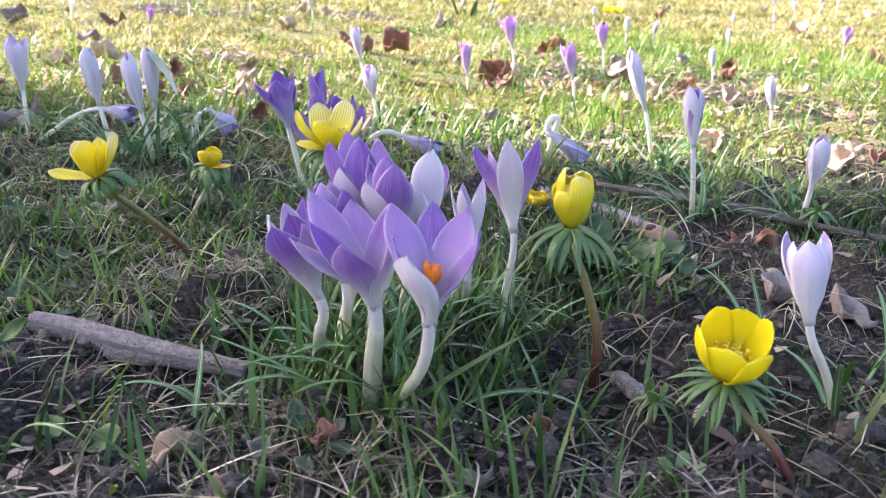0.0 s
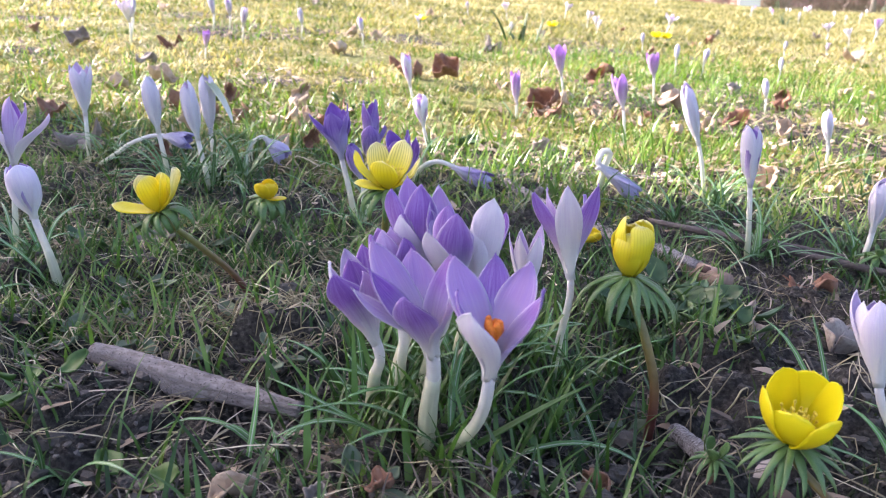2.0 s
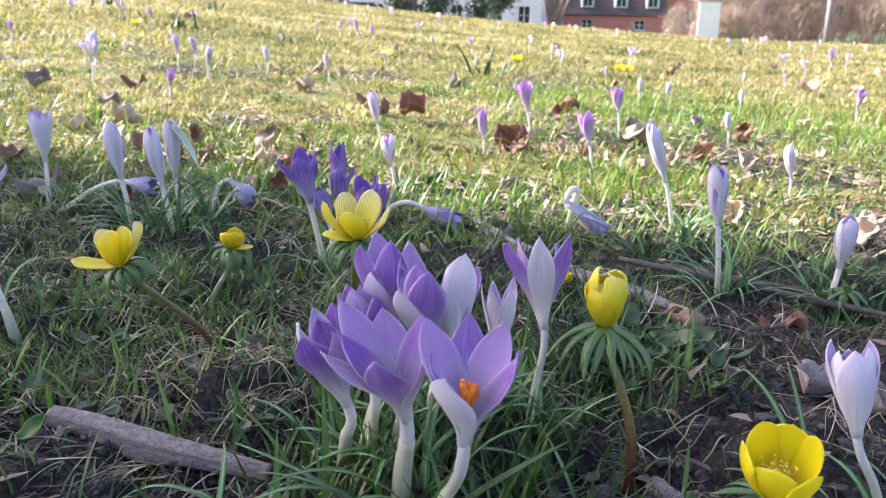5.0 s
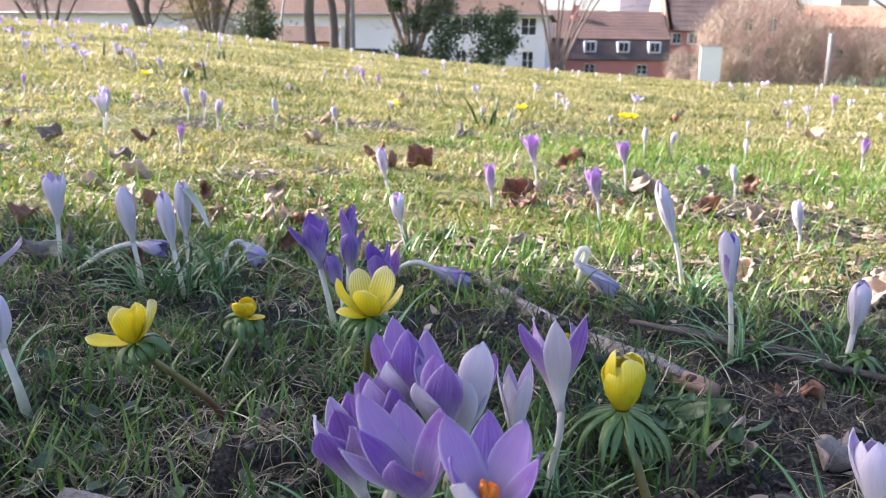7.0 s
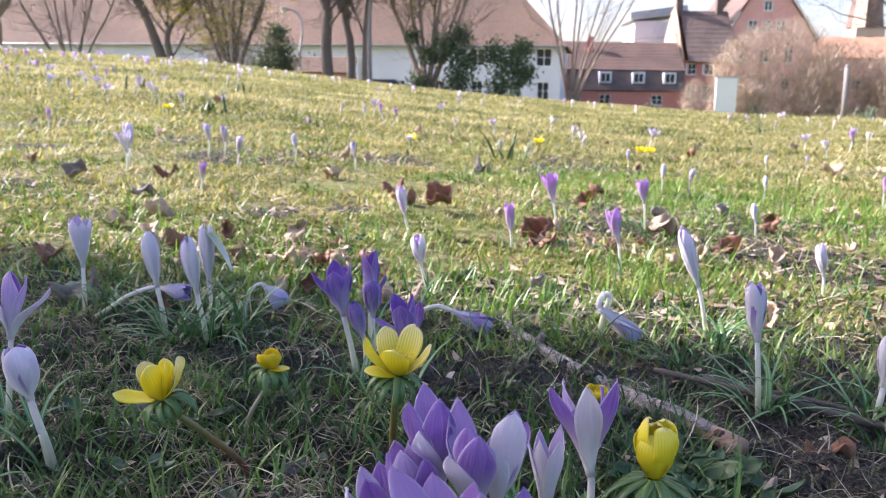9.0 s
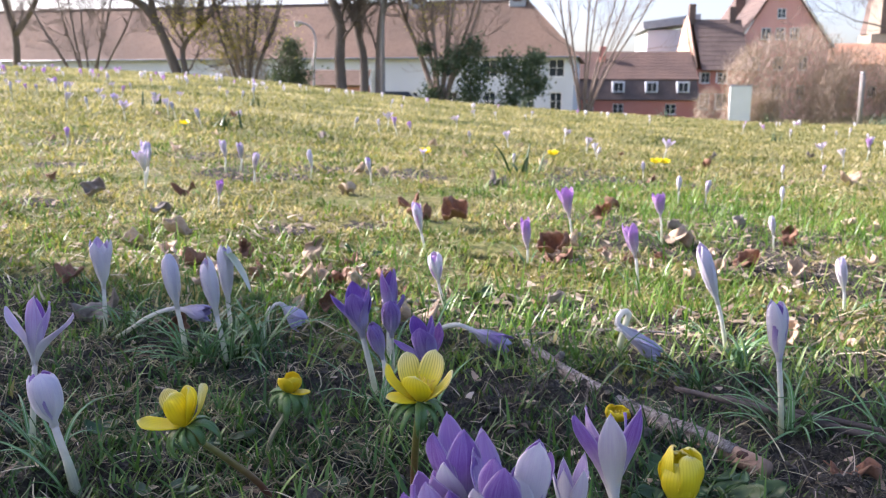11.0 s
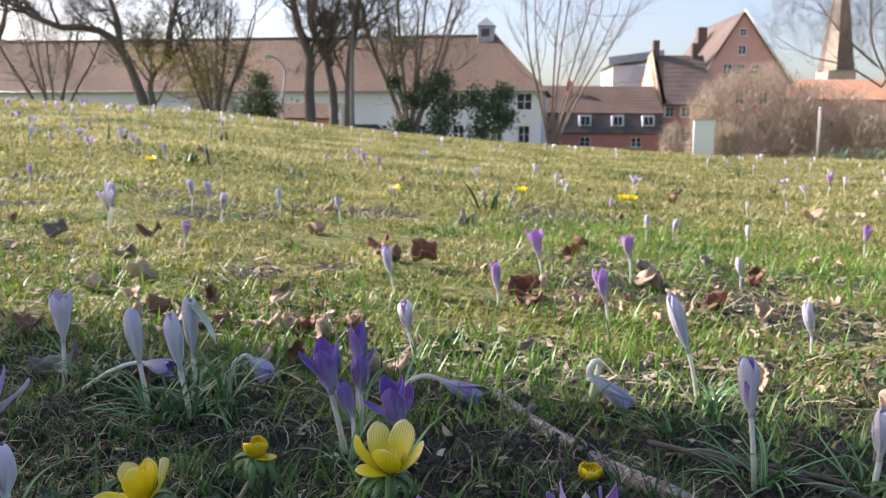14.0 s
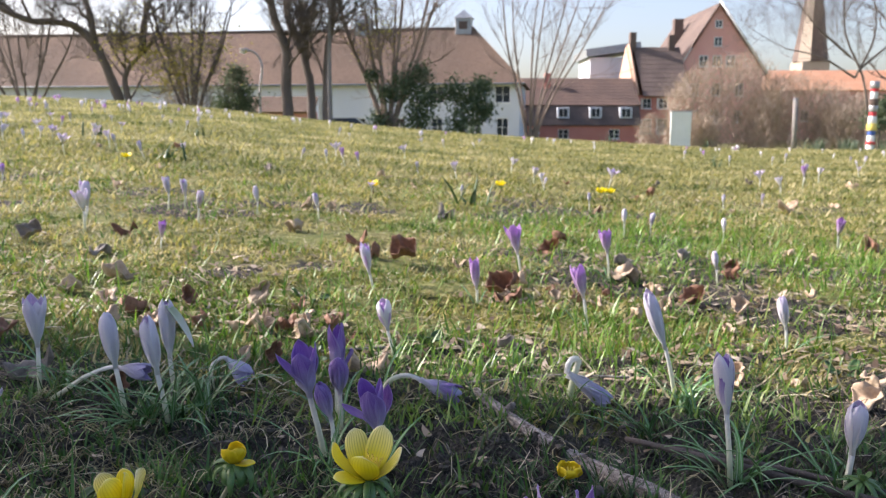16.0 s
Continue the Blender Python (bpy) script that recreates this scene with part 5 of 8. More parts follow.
crocus((0.343, 0.765), (0.341, 0.765, 0.016), (0.334, 0.765, 0.049), "white", 0.0068, 0.0020, 0.0120, "short whitish lilac crocus bud", turn=-1.0, seed=92, group=PALE, leaves=3)
crocus((0.239, 0.444), (0.242, 0.444, 0.023), (0.243, 0.444, 0.056), "pale", 0.0080, 0.0020, 0.0140, "short pale lilac crocus bud over green leaves", turn=-1.4, stem=0.0018, seed=95, group=PALE, leaves=5)
crocus((0.099, 0.602), (0.098, 0.598, 0.024), (0.130, 0.592, 0.002), "wilted", 0.0080, 0.0050, 0.0140, "wilted crocus bent over with a white stem", turn=-1.4, stem=0.0026, seed=98, group=PALE, leaves=3, via=[(0.104, 0.603, 0.022), (0.106, 0.602, 0.034), (0.102, 0.600, 0.035)], ruffle=0.16)
crocus((-0.052, 0.612), (-0.018, 0.606, 0.016), (0.015, 0.602, 0.002), "wilted", 0.0080, 0.0085, 0.0145, "fallen violet crocus lying on the grass", turn=-1.4, stem=0.0019, seed=101, group=DARK, leaves=1, via=[(-0.041, 0.610, 0.015), (-0.029, 0.608, 0.019)], ruffle=0.10, outer="violet")

# farther crocuses: a few kinds, then set out over the meadow
FAR = "far crocuses in the meadow"


def far_kind(kind, belly, mouth, label, seed, outer=None):
    x0, y0 = 0.0, -3.0 - 0.3 * seed
    z0 = float(top(x0, y0)) - 0.004
    return crocus((x0, y0), (x0 + 0.003, y0, z0 + 0.036), (x0 - 0.002, y0, z0 + 0.072), kind, belly, mouth, 0.0145, label, turn=seed * 0.7, stem=0.0018, seed=seed, grid=(6, 4), sides=5, outer=outer, group=FAR)


KINDS = [far_kind("white", 0.0075, 0.0025, "pale lilac crocus bud in sunlit grass", 1), far_kind("pink", 0.0090, 0.0070, "purple crocus in sunlit grass", 2),
         far_kind("lilac_pale", 0.0105, 0.0130, "open pale lilac crocus in sunlit grass", 3), far_kind("lilac", 0.0085, 0.0050, "lilac crocus in sunlit grass", 4, "white"),
         far_kind("lilac_pale", 0.0130, 0.0210, "wide open lilac crocus in sunlit grass", 5, "white")]
rngf = np.random.RandomState(77)


def plant(kind, x, y, size=1.0, lean=10):
    m = Matrix.Translation(spot(x, y, 0.003)) @ Euler((radians(rngf.uniform(-lean, lean)), radians(rngf.uniform(-lean, lean)), rngf.uniform(0, 6.28))).to_matrix().to_4x4() @ Matrix.Scale(size, 4)
    return copy_thing(KINDS[kind], m)


for k, x, y, s in ((0, 0.387, 1.094, 0.75), (0, 0.555, 1.556, 0.75), (0, 0.379, 2.035, 0.75), (0, 0.363, 1.572, 0.85), (3, 0.410, 1.554, 0.80), (0, 0.792, 2.218, 0.75),
                   (3, 0.939, 2.313, 0.70), (1, 0.729, 1.443, 0.95), (3, -0.587, 1.282, 1.20), (2, -0.580, 1.270, 1.05), (3, -0.544, 1.561, 1.0), (3, -0.520, 1.585, 0.95)):
    plant(k, x, y, s)
for k, x, y, s in ((3, -0.438, 1.406, 0.95), (0, -0.372, 1.572, 0.9), (3, -0.249, 1.576, 0.85), (1, -0.411, 1.137, 0.7), (1, -1.022, 1.833, 0.75), (0, -0.470, 3.195, 1.0),
                   (2, 0.350, 2.756, 0.9), (0, 0.33, 2.60, 0.8), (4, -0.19, 2.10, 0.6), (0, 0.05, 2.15, 0.6), (3, 1.62, 3.55, 1.3), (2, 1.66, 3.50, 1.1)):
    plant(k, x, y, s)
far_heads, far_stems, kept = [Bag(), Bag(), Bag()], Bag(), 0
for i in range(470):
    y = 2.6 + 9.4 * rngf.uniform(0, 1) ** 0.95
    x = rngf.uniform(-0.68, 0.68) * y
    d = vnoise(x * 0.7 + 40, y * 0.7, 91)
    if (-0.28 * y < x < 0.30 * y and rngf.uniform() < 0.62) or (d < 0.42 and rngf.uniform() < 0.75) or (y > 8 and x > -0.1 * y and rngf.uniform() < 0.6):
        continue
    if y < 7.5 and kept < 215:
        plant(int(rngf.choice([0, 0, 0, 1, 2, 2, 3, 4, 4])), x, y, rngf.uniform(0.9, 1.4), 16)
        kept += 1
        continue
    q, k = np.array(spot(x, y, 0.003)), rngf.uniform(1.0, 1.6)
    up_ = np.array([rngf.uniform(-0.25, 0.25), rngf.uniform(-0.25, 0.25), 1.0]) * 0.075 * k
    far_stems.add(tube([q, q + up_ * 0.3, q + up_ * 0.52], 0.0022 * k, 5))
    wide = rngf.uniform(0.7, 1.5)
    far_heads[int(rngf.choice([0, 0, 1, 2]))].add(tube([q + up_ * f for f in (0.48, 0.65, 0.82, 1.0)], [0.002 * k, 0.0085 * k, 0.0105 * k * wide, 0.0055 * k * wide * wide], 6))
for bag, mname, lab in zip(far_heads, ("white", "lilac_pale", "pink"), ("whitish", "pale lilac", "pink-purple")):
    tagged(part("far_crocus", bag.mesh("far_crocus"), M[mname]), lab + " crocus heads dotted over the far meadow", "crocus", kind="stuff")
tagged(part("far_crocus_stem", far_stems.mesh("far_crocus_stem"), M["tube"]), "white crocus stems dotted over the far meadow", "crocus", kind="stuff")


# ---- winter aconites ----
def aconite(base, neck, tip, kind, belly, mouth, L, width, label, bract="star", via=None, seed=1, turn=0.0, stamens=24, special=None, petals=6, stem=0.0012, bract_len=0.015, lobes=18, ruffle=0.02, grid=(11, 9), lobe=0.0029, tips=None, stem_mat="aconite_stem"):
    rng = np.random.RandomState(seed)
    b0 = np.array(spot(base[0], base[1], 0.004))
    t = thing("winter_aconite", b0, label, "winter aconite", "yellow winter aconites")
    nk, tp = np.array(neck) - b0, np.array(tip) - b0
    axis = (tp - nk) / np.linalg.norm(tp - nk)
    ctrl = [np.zeros(3)] + [np.array(v) - b0 for v in (via or [])] + [nk - axis * 0.002, nk + axis * 0.001]
    pts = curve_pts(ctrl, 16)
    part("stem", Bag().add(tube(pts, np.linspace(stem * 1.25, stem, 16), 8)).mesh("aconite_stem"), M[stem_mat], t, "green stem turning reddish brown below" if stem_mat == "aconite_stem" else "pale green stem")
    R = frame_of(axis)
    for i, (tx, ty, tz, wide, mname) in enumerate(tips or []):
        v = R.T @ (np.array([tx, ty, tz]) - b0 - nk)
        r = math.hypot(v[0], v[1])
        k = min(1.0, max(0.0, (r / max(float(v[2]), 1e-4) - 0.7) / 1.1))
        P = petal_grid(float(np.linalg.norm(v)) * 1.05, wide, max(r * (0.85 - 0.33 * k), 0.0060 * (1 - k)), r, math.atan2(v[1], v[0]), *grid, r0=0.0016, full=1.0, seed=seed * 5 + i, ruffle=0.07, blunt=0.82, start=0.7, tipped=0.2, height=float(v[2]), power=0.7, cup=0.5)
        part("petal", Bag().add(shell(P @ R.T + nk, 0.0004)).mesh("aconite_petal"), M[mname], t)
    for i in range(0 if tips else petals):
        sp = (special or {}).get(i, {})
        ring = i % 2
        P = petal_grid(L * sp.get("L", 1.0) * (1 + 0.05 * rng.uniform(-1, 1)), width * sp.get("W", 1.0), belly * sp.get("belly", 1.0) * (1.0 if ring == 0 else 0.9),
                       mouth * sp.get("mouth", 1.0) * (1 + 0.08 * rng.uniform(-1, 1)) * (1.0 if ring == 0 else 0.9), turn + i * 2 * math.pi / petals, *grid, r0=0.0018, full=0.85, seed=seed * 5 + i, ruffle=ruffle, blunt=0.78, start=0.8, tipped=0.15)
        part("petal", Bag().add(shell(P @ R.T + nk, 0.0004)).mesh("aconite_petal"), M[kind], t)
    if stamens:
        b = Bag()
        for i in range(stamens):
            a, rr = rng.uniform(0, 6.28), rng.uniform(0.15, 1.0)
            e = np.array([math.cos(a) * rr * belly * 0.55, math.sin(a) * rr * belly * 0.55, L * rng.uniform(0.34, 0.52)])
            c = curve_pts([R @ (e * np.array([0.3, 0.3, 0.1])) + nk, R @ (e * np.array([0.75, 0.75, 0.6])) + nk, R @ e + nk], 4)
            b.add(tube(c, [0.00022, 0.0002, 0.0002, 0.00018], 4))
            b.add((ICO_V * np.array([0.0005, 0.0005, 0.0008]) @ R.T + R @ e + nk, ICO_F, None))
        tagged(part("stamen_cluster", b.mesh("aconite_stamens"), M["anther"], t, "cluster of yellow stamens"), kind="stuff")
    for i in range(lobes):
        a = turn + (i + rng.uniform(-0.3, 0.3)) * 2 * math.pi / lobes
        ln = bract_len * rng.uniform(0.8, 1.1)
        rise, droop = {"star": (0.0, rng.uniform(0.6, 1.25)), "droop": (0.05, rng.uniform(1.3, 1.7)), "curl": (0.40, rng.uniform(2.4, 3.9))}[bract]
        P = leaf_strip((0.001 * math.cos(a), 0.001 * math.sin(a), -0.0006 * (i % 3)), a, ln, lobe * bract_len / 0.0155 * rng.uniform(0.8, 1.15), rise, droop, 9, 3, -0.12 if bract == "droop" else 0.2, rng.uniform(-0.25, 0.25))
        part("bract", Bag().add(shell(P @ R.T + nk, 0.0003)).mesh("aconite_bract"), M["bract"], t)
    return t


aconite((0.124, 0.169), (0.1045, 0.185, 0.0345), (0.1035, 0.181, 0.057), "aconite", 0.0098, 0.0102, 0.0218, 0.0136, "open yellow winter aconite on a leafy green ruff", "star", [(0.119, 0.174, 0.015)], 4, turn=-1.1, bract_len=0.0178, grid=(14, 11), stamens=44, special={0: {"L": 0.84}, 5: {"L": 0.86}}, lobes=24, lobe=0.0021)
aconite((0.074, 0.233), (0.064, 0.246, 0.061), (0.0645, 0.247, 0.080), "aconite_pale", 0.0079, 0.0036, 0.0215, 0.0100, "closed yellow winter aconite over a drooping green ruff", "droop", [(0.075, 0.236, 0.024), (0.070, 0.240, 0.042)], 7, turn=-1.2, special={0: {"L": 1.05}, 1: {"L": 0.92, "mouth": 1.1}, 3: {"L": 0.95, "mouth": 1.15}, 5: {"L": 1.06}, 6: {"L": 0.90}}, stamens=8, bract_len=0.0235, lobes=34, grid=(14, 9), ruffle=0.14, petals=7, stem=0.00155, lobe=0.0021)
aconite((-0.097, 0.331), (-0.1305, 0.3010, 0.0605), (-0.1370, 0.297, 0.077), "aconite_pale", 0.0092, 0.0115, 0.0215, 0.0108, "wide open yellow aconite leaning far over", "curl", [(-0.105, 0.325, 0.020), (-0.119, 0.312, 0.042)], 10, turn=3.14, stamens=18, bract_len=0.0205, lobes=15, grid=(14, 9), stem=0.0014, lobe=0.0026,
        tips=[(-0.1493, 0.2970, 0.0640, 0.0100, "aconite_pale"), (-0.1405, 0.3050, 0.0750, 0.0095, "aconite_striped"), (-0.1330, 0.2930, 0.0775, 0.0115, "aconite_pale"), (-0.1275, 0.2985, 0.0785, 0.0105, "aconite_pale"), (-0.1205, 0.2950, 0.0815, 0.0100, "aconite_striped"), (-0.1320, 0.3080, 0.0760, 0.0100, "aconite_pale")])
aconite((-0.120, 0.376), (-0.107, 0.383, 0.0450), (-0.106, 0.382, 0.062), "aconite_old", 0.0062, 0.0030, 0.0130, 0.0125, "small closed aconite above tightly curled green bracts", "curl", [(-0.117, 0.379, 0.020), (-0.1095, 0.382, 0.034)], 13, stamens=10, bract_len=0.0205, lobes=18, lobe=0.0040, stem=0.0011, stem_mat="pale_stem",
        tips=[(-0.1115, 0.3800, 0.0535, 0.0085, "aconite_old"), (-0.1080, 0.3770, 0.0550, 0.0095, "aconite_old"), (-0.1040, 0.3790, 0.0545, 0.0095, "aconite_old"), (-0.0955, 0.3790, 0.0465, 0.0075, "aconite_old"), (-0.1060, 0.3870, 0.0550, 0.0095, "aconite_old"), (-0.1020, 0.3850, 0.0530, 0.0080, "aconite_old")])
aconite((-0.036, 0.335), (-0.0300, 0.300, 0.0752), (-0.0280, 0.297, 0.095), "aconite_pale", 0.0112, 0.0150, 0.0195, 0.0122, "pale yellow open aconite with veined petals", "curl", [(-0.035, 0.325, 0.030), (-0.0325, 0.309, 0.055)], 16, stamens=34, bract_len=0.0205, lobes=16, grid=(14, 9), lobe=0.0023, stem=0.0015,
        tips=[(-0.0435, 0.2980, 0.0915, 0.0085, "aconite_pale"), (-0.0360, 0.3090, 0.0930, 0.0110, "aconite_striped"), (-0.0310, 0.2890, 0.0895, 0.0125, "aconite_pale"), (-0.0240, 0.3070, 0.0950, 0.0110, "aconite_striped"), (-0.0165, 0.2970, 0.0895, 0.0115, "aconite_striped"), (-0.0430, 0.2930, 0.0790, 0.0090, "aconite_pale")])
aconite((0.077, 0.444), (0.075, 0.444, 0.010), (0.0745, 0.443, 0.024), "aconite_old", 0.0070, 0.0060, 0.0100, 0.0075, "withered orange-yellow aconite close to the ground", "curl", None, 19, stamens=10, bract_len=0.007, lobes=8, ruffle=0.25, petals=8)
for x, y, s in ((-0.189, 2.144, 1), (0.178, 2.459, 2), (0.490, 2.453, 3), (0.52, 2.47, 5), (-1.021, 2.569, 4)):
    z = float(top(x, y))
    aconite((x, y), (x, y, z + 0.025), (x, y - 0.004, z + 0.050), "aconite", 0.013, 0.018, 0.021, 0.017, "small yellow aconite far out in the meadow", "star", None, 30 + s, stamens=0, lobes=8, grid=(6, 5), bract_len=0.016)
# an aconite still in leaf, and one seedling
aconite((0.086, 0.196), (0.0875, 0.198, 0.019), (0.0875, 0.197, 0.03), "bract", 0.003, 0.004, 0.006, 0.004, "aconite shoot with small green leaves", "star", None, 41, stamens=0, petals=3, lobes=12, bract_len=0.009)
aconite((0.088, 0.166), (0.088, 0.165, 0.012), (0.088, 0.164, 0.03), "bract", 0.004, 0.007, 0.007, 0.004, "tiny green aconite seedling", "star", None, 44, stamens=0, petals=5, lobes=10, bract_len=0.007, stem=0.0006)
aconite((0.243, 0.436), (0.244, 0.434, 0.012), (0.244, 0.432, 0.03), "bract", 0.003, 0.004, 0.006, 0.004, "aconite ruff of divided green leaves", "star", None, 47, stamens=0, petals=3, lobes=16, bract_len=0.016)


# ---- leaf tufts, weeds, dead leaves, sticks ----
def tuft(x, y, n, lo, hi, label, seed, width=0.0024, rise=(0.7, 1.4), droop=(0.5, 1.5)):
    rng = np.random.RandomState(seed)
    t = thing("crocus_tuft", spot(x, y, 0.004), label, "leaf tuft", "tufts of narrow leaves")
    for i in range(n):
        a, d = rng.uniform(0, 6.28), rng.uniform(0, 0.010)
        P = leaf_strip((d * math.cos(a * 3), d * math.sin(a * 3), 0), a, rng.uniform(lo, hi), width * rng.uniform(0.75, 1.2), rng.uniform(*rise), rng.uniform(*droop), 9, 5, 0.3, rng.uniform(-0.5, 0.5))
        part("leaf", Bag().add(shell(P, 0.0003)).mesh("tuft_leaf"), M["crocus_leaf"], t)
    return t


for x, y, n, lo, hi, sd in ((0.0, 0.236, 16, 0.025, 0.065, 1), (-0.015, 0.228, 12, 0.025, 0.055, 2), (0.018, 0.250, 14, 0.025, 0.065, 3), (-0.205, 0.528, 28, 0.04, 0.08, 4), (-0.175, 0.550, 24, 0.04, 0.075, 5),
                            (0.183, 0.452, 15, 0.03, 0.065, 6), (0.190, 0.590, 16, 0.03, 0.07, 7), (0.150, 0.55, 14, 0.03, 0.07, 8), (-0.29, 0.585, 12, 0.03, 0.07, 9)):
    tuft(x, y, n, lo, hi, "tuft of narrow dark green leaves with pale midribs", sd)
for x, y, n, sd in ((0.048, 0.265, 10, 21), (-0.07, 0.46, 10, 22), (0.165, 0.215, 9, 23), (0.245, 0.45, 9, 24), (-0.225, 0.36, 8, 25), (0.13, 0.225, 6, 26), (-0.06, 0.205, 5, 27), (0.06, 0.215, 5, 28), (-0.12, 0.19, 5, 29), (0.20, 0.62, 10, 30)):
    tuft(x, y, n, 0.02, 0.055, "sparse tuft of narrow green leaves", sd, 0.0020)
lone = thing("grass_leaf", spot(0.004, 0.196, 0.002), "long bright green grass leaf slanting up", "grass leaf")
part("leaf", Bag().add(shell(leaf_strip((0, 0, 0), 0.12, 0.052, 0.0038, 0.62, 0.10, 10, 5, 0.3), 0.0003)).mesh("long_leaf"), M["weed_bright"], lone)
lone = thing("grass_leaf", spot(-0.012, 0.190, 0.002), "green grass leaf arching to the soil", "grass leaf")
part("leaf", Bag().add(shell(leaf_strip((0, 0, 0), 2.9, 0.038, 0.0034, 0.75, 1.9, 12, 5, 0.3), 0.0003)).mesh("arched_leaf"), M["weed_bright"], lone)
lone = thing("grass_leaf", spot(0.02, 0.205, 0.002), "dark green leaf arching over the soil", "grass leaf")
part("leaf", Bag().add(shell(leaf_strip((0, 0, 0), 0.05, 0.058, 0.0030, 0.65, 1.5, 12, 5, 0.3), 0.0003)).mesh("arched_leaf"), M["crocus_leaf"], lone)


def oval_leaf(size, ratio, cup, seed, ripple=0.06, nv=9, nu=7, notch=0.0, jag=0.06):
    rng = np.random.RandomState(seed)
    s = np.linspace(0, 1, nv)
    w = size * ratio * 0.5 * np.sin(np.pi * np.clip(s * 0.975 + 0.012, 0, 1)) ** 0.72
    P = np.empty((nv, nu, 3))
    ph = rng.uniform(0, 6, 3)
    for j, u in enumerate(np.linspace(-1, 1, nu)):
        z = cup * size * (u * u * 0.5 * ratio + (s - 0.5) ** 2) + ripple * size * np.sin(5 * s + ph[0] + 3 * u) * abs(u) + 0.4 * ripple * size * np.sin(9 * s + ph[1])
        P[:, j] = np.stack([(s - 0.02) * size - notch * size * u * u * (s > 0.5), u * w * (1 + jag * np.sin(11 * s + ph[2]) + jag * np.sin(23 * s + ph[0] * 2 + u)), z], -1)
    return P


def weed(x, y, n, size, label, seed, mat="weed", rise=0.35, ratio=0.65):
    rng = np.random.RandomState(seed)
    t = thing("weed", spot(x, y, 0.002), label, "weed", "small weeds on the soil")
    for i in range(n):
        a = i * 2.4 + rng.uniform(-0.3, 0.3)
        sz = size * rng.uniform(0.6, 1.1)
        P = oval_leaf(sz, ratio, 0.35, seed * 9 + i)
        stalk = rng.uniform(0.3, 0.9) * size
        m = Matrix.Rotation(a, 4, "Z") @ Matrix.Translation((stalk, 0, 0.002 + stalk * 0.35)) @ Matrix.Rotation(-rng.uniform(0.0, 2 * rise), 4, "Y") @ Matrix.Rotation(rng.uniform(-0.5, 0.5), 4, "X")
        mm = np.array(m)
        leaf = part("leaf", Bag().add(shell(P @ mm[:3, :3].T + mm[:3, 3], 0.0004)).mesh("weed_leaf"), M[mat], t)
        c = curve_pts([(0, 0, 0), tuple(mm[:3, 3] * np.array([0.5, 0.5, 0.8])), tuple(mm[:3, 3])], 5)
        part("stalk", Bag().add(tube(c, 0.0005, 5)).mesh("weed_stalk"), M["weed"], t)
    return t


weed(0.112, 0.345, 9, 0.020, "low weed with broad dark green leaves", 3)
weed(0.095, 0.325, 6, 0.018, "low weed with dark green oval leaves", 5)
weed(-0.100, 0.187, 2, 0.016, "bright green young weed leaf on soil", 7, "weed_bright")
weed(-0.150, 0.228, 5, 0.012, "small bright green weed beside the stick", 9, "weed_bright")
weed(0.158, 0.196, 5, 0.010, "small round-leaved green weed", 11)
weed(0.058, 0.235, 5, 0.014, "grey-green weed leaves in the grass", 13, "weed_grey")
weed(-0.045, 0.300, 5, 0.014, "grey-green weed in short grass", 15, "weed_grey")
weed(-0.205, 0.395, 5, 0.018, "dark green weed leaves in shade", 17)
weed(-0.02, 0.178, 4, 0.011, "small brownish green weed at the clump's foot", 19, "weed_grey")
weed(0.085, 0.212, 4, 0.007, "tiny round green seedling", 21)
for x, y, k, s, sd in ((-0.175, 0.270, 4, 0.014, 201), (-0.140, 0.288, 3, 0.013, 203), (-0.118, 0.262, 4, 0.012, 205), (-0.215, 0.300, 4, 0.015, 207), (-0.160, 0.330, 4, 0.014, 209),
                       (-0.098, 0.300, 3, 0.011, 211), (-0.232, 0.350, 4, 0.016, 213), (-0.070, 0.262, 3, 0.011, 215), (-0.150, 0.395, 4, 0.016, 217), (-0.085, 0.360, 4, 0.014, 219)):
    weed(x, y, k, s, "low grey-green weed among dead grass threads", sd, "weed_grey", 0.25)
for x, y, k, s, sd in ((0.098, 0.352, 6, 0.019, 221), (0.128, 0.330, 5, 0.017, 223), (0.082, 0.345, 5, 0.016, 225), (0.118, 0.300, 4, 0.013, 227)):
    weed(x, y, k, s, "low weed with broad dark green leaves", sd)
for x, y, s, sd in ((0.30, 0.62, 0.014, 31), (0.06, 0.70, 0.016, 33), (-0.12, 0.68, 0.016, 35), (-0.02, 0.76, 0.018, 37), (-0.26, 0.62, 0.014, 39), (0.36, 0.68, 0.016, 41), (-0.15, 0.90, 0.02, 43), (0.25, 0.75, 0.014, 45)):
    weed(x, y, 5, s, "low green weed in the moss", sd)


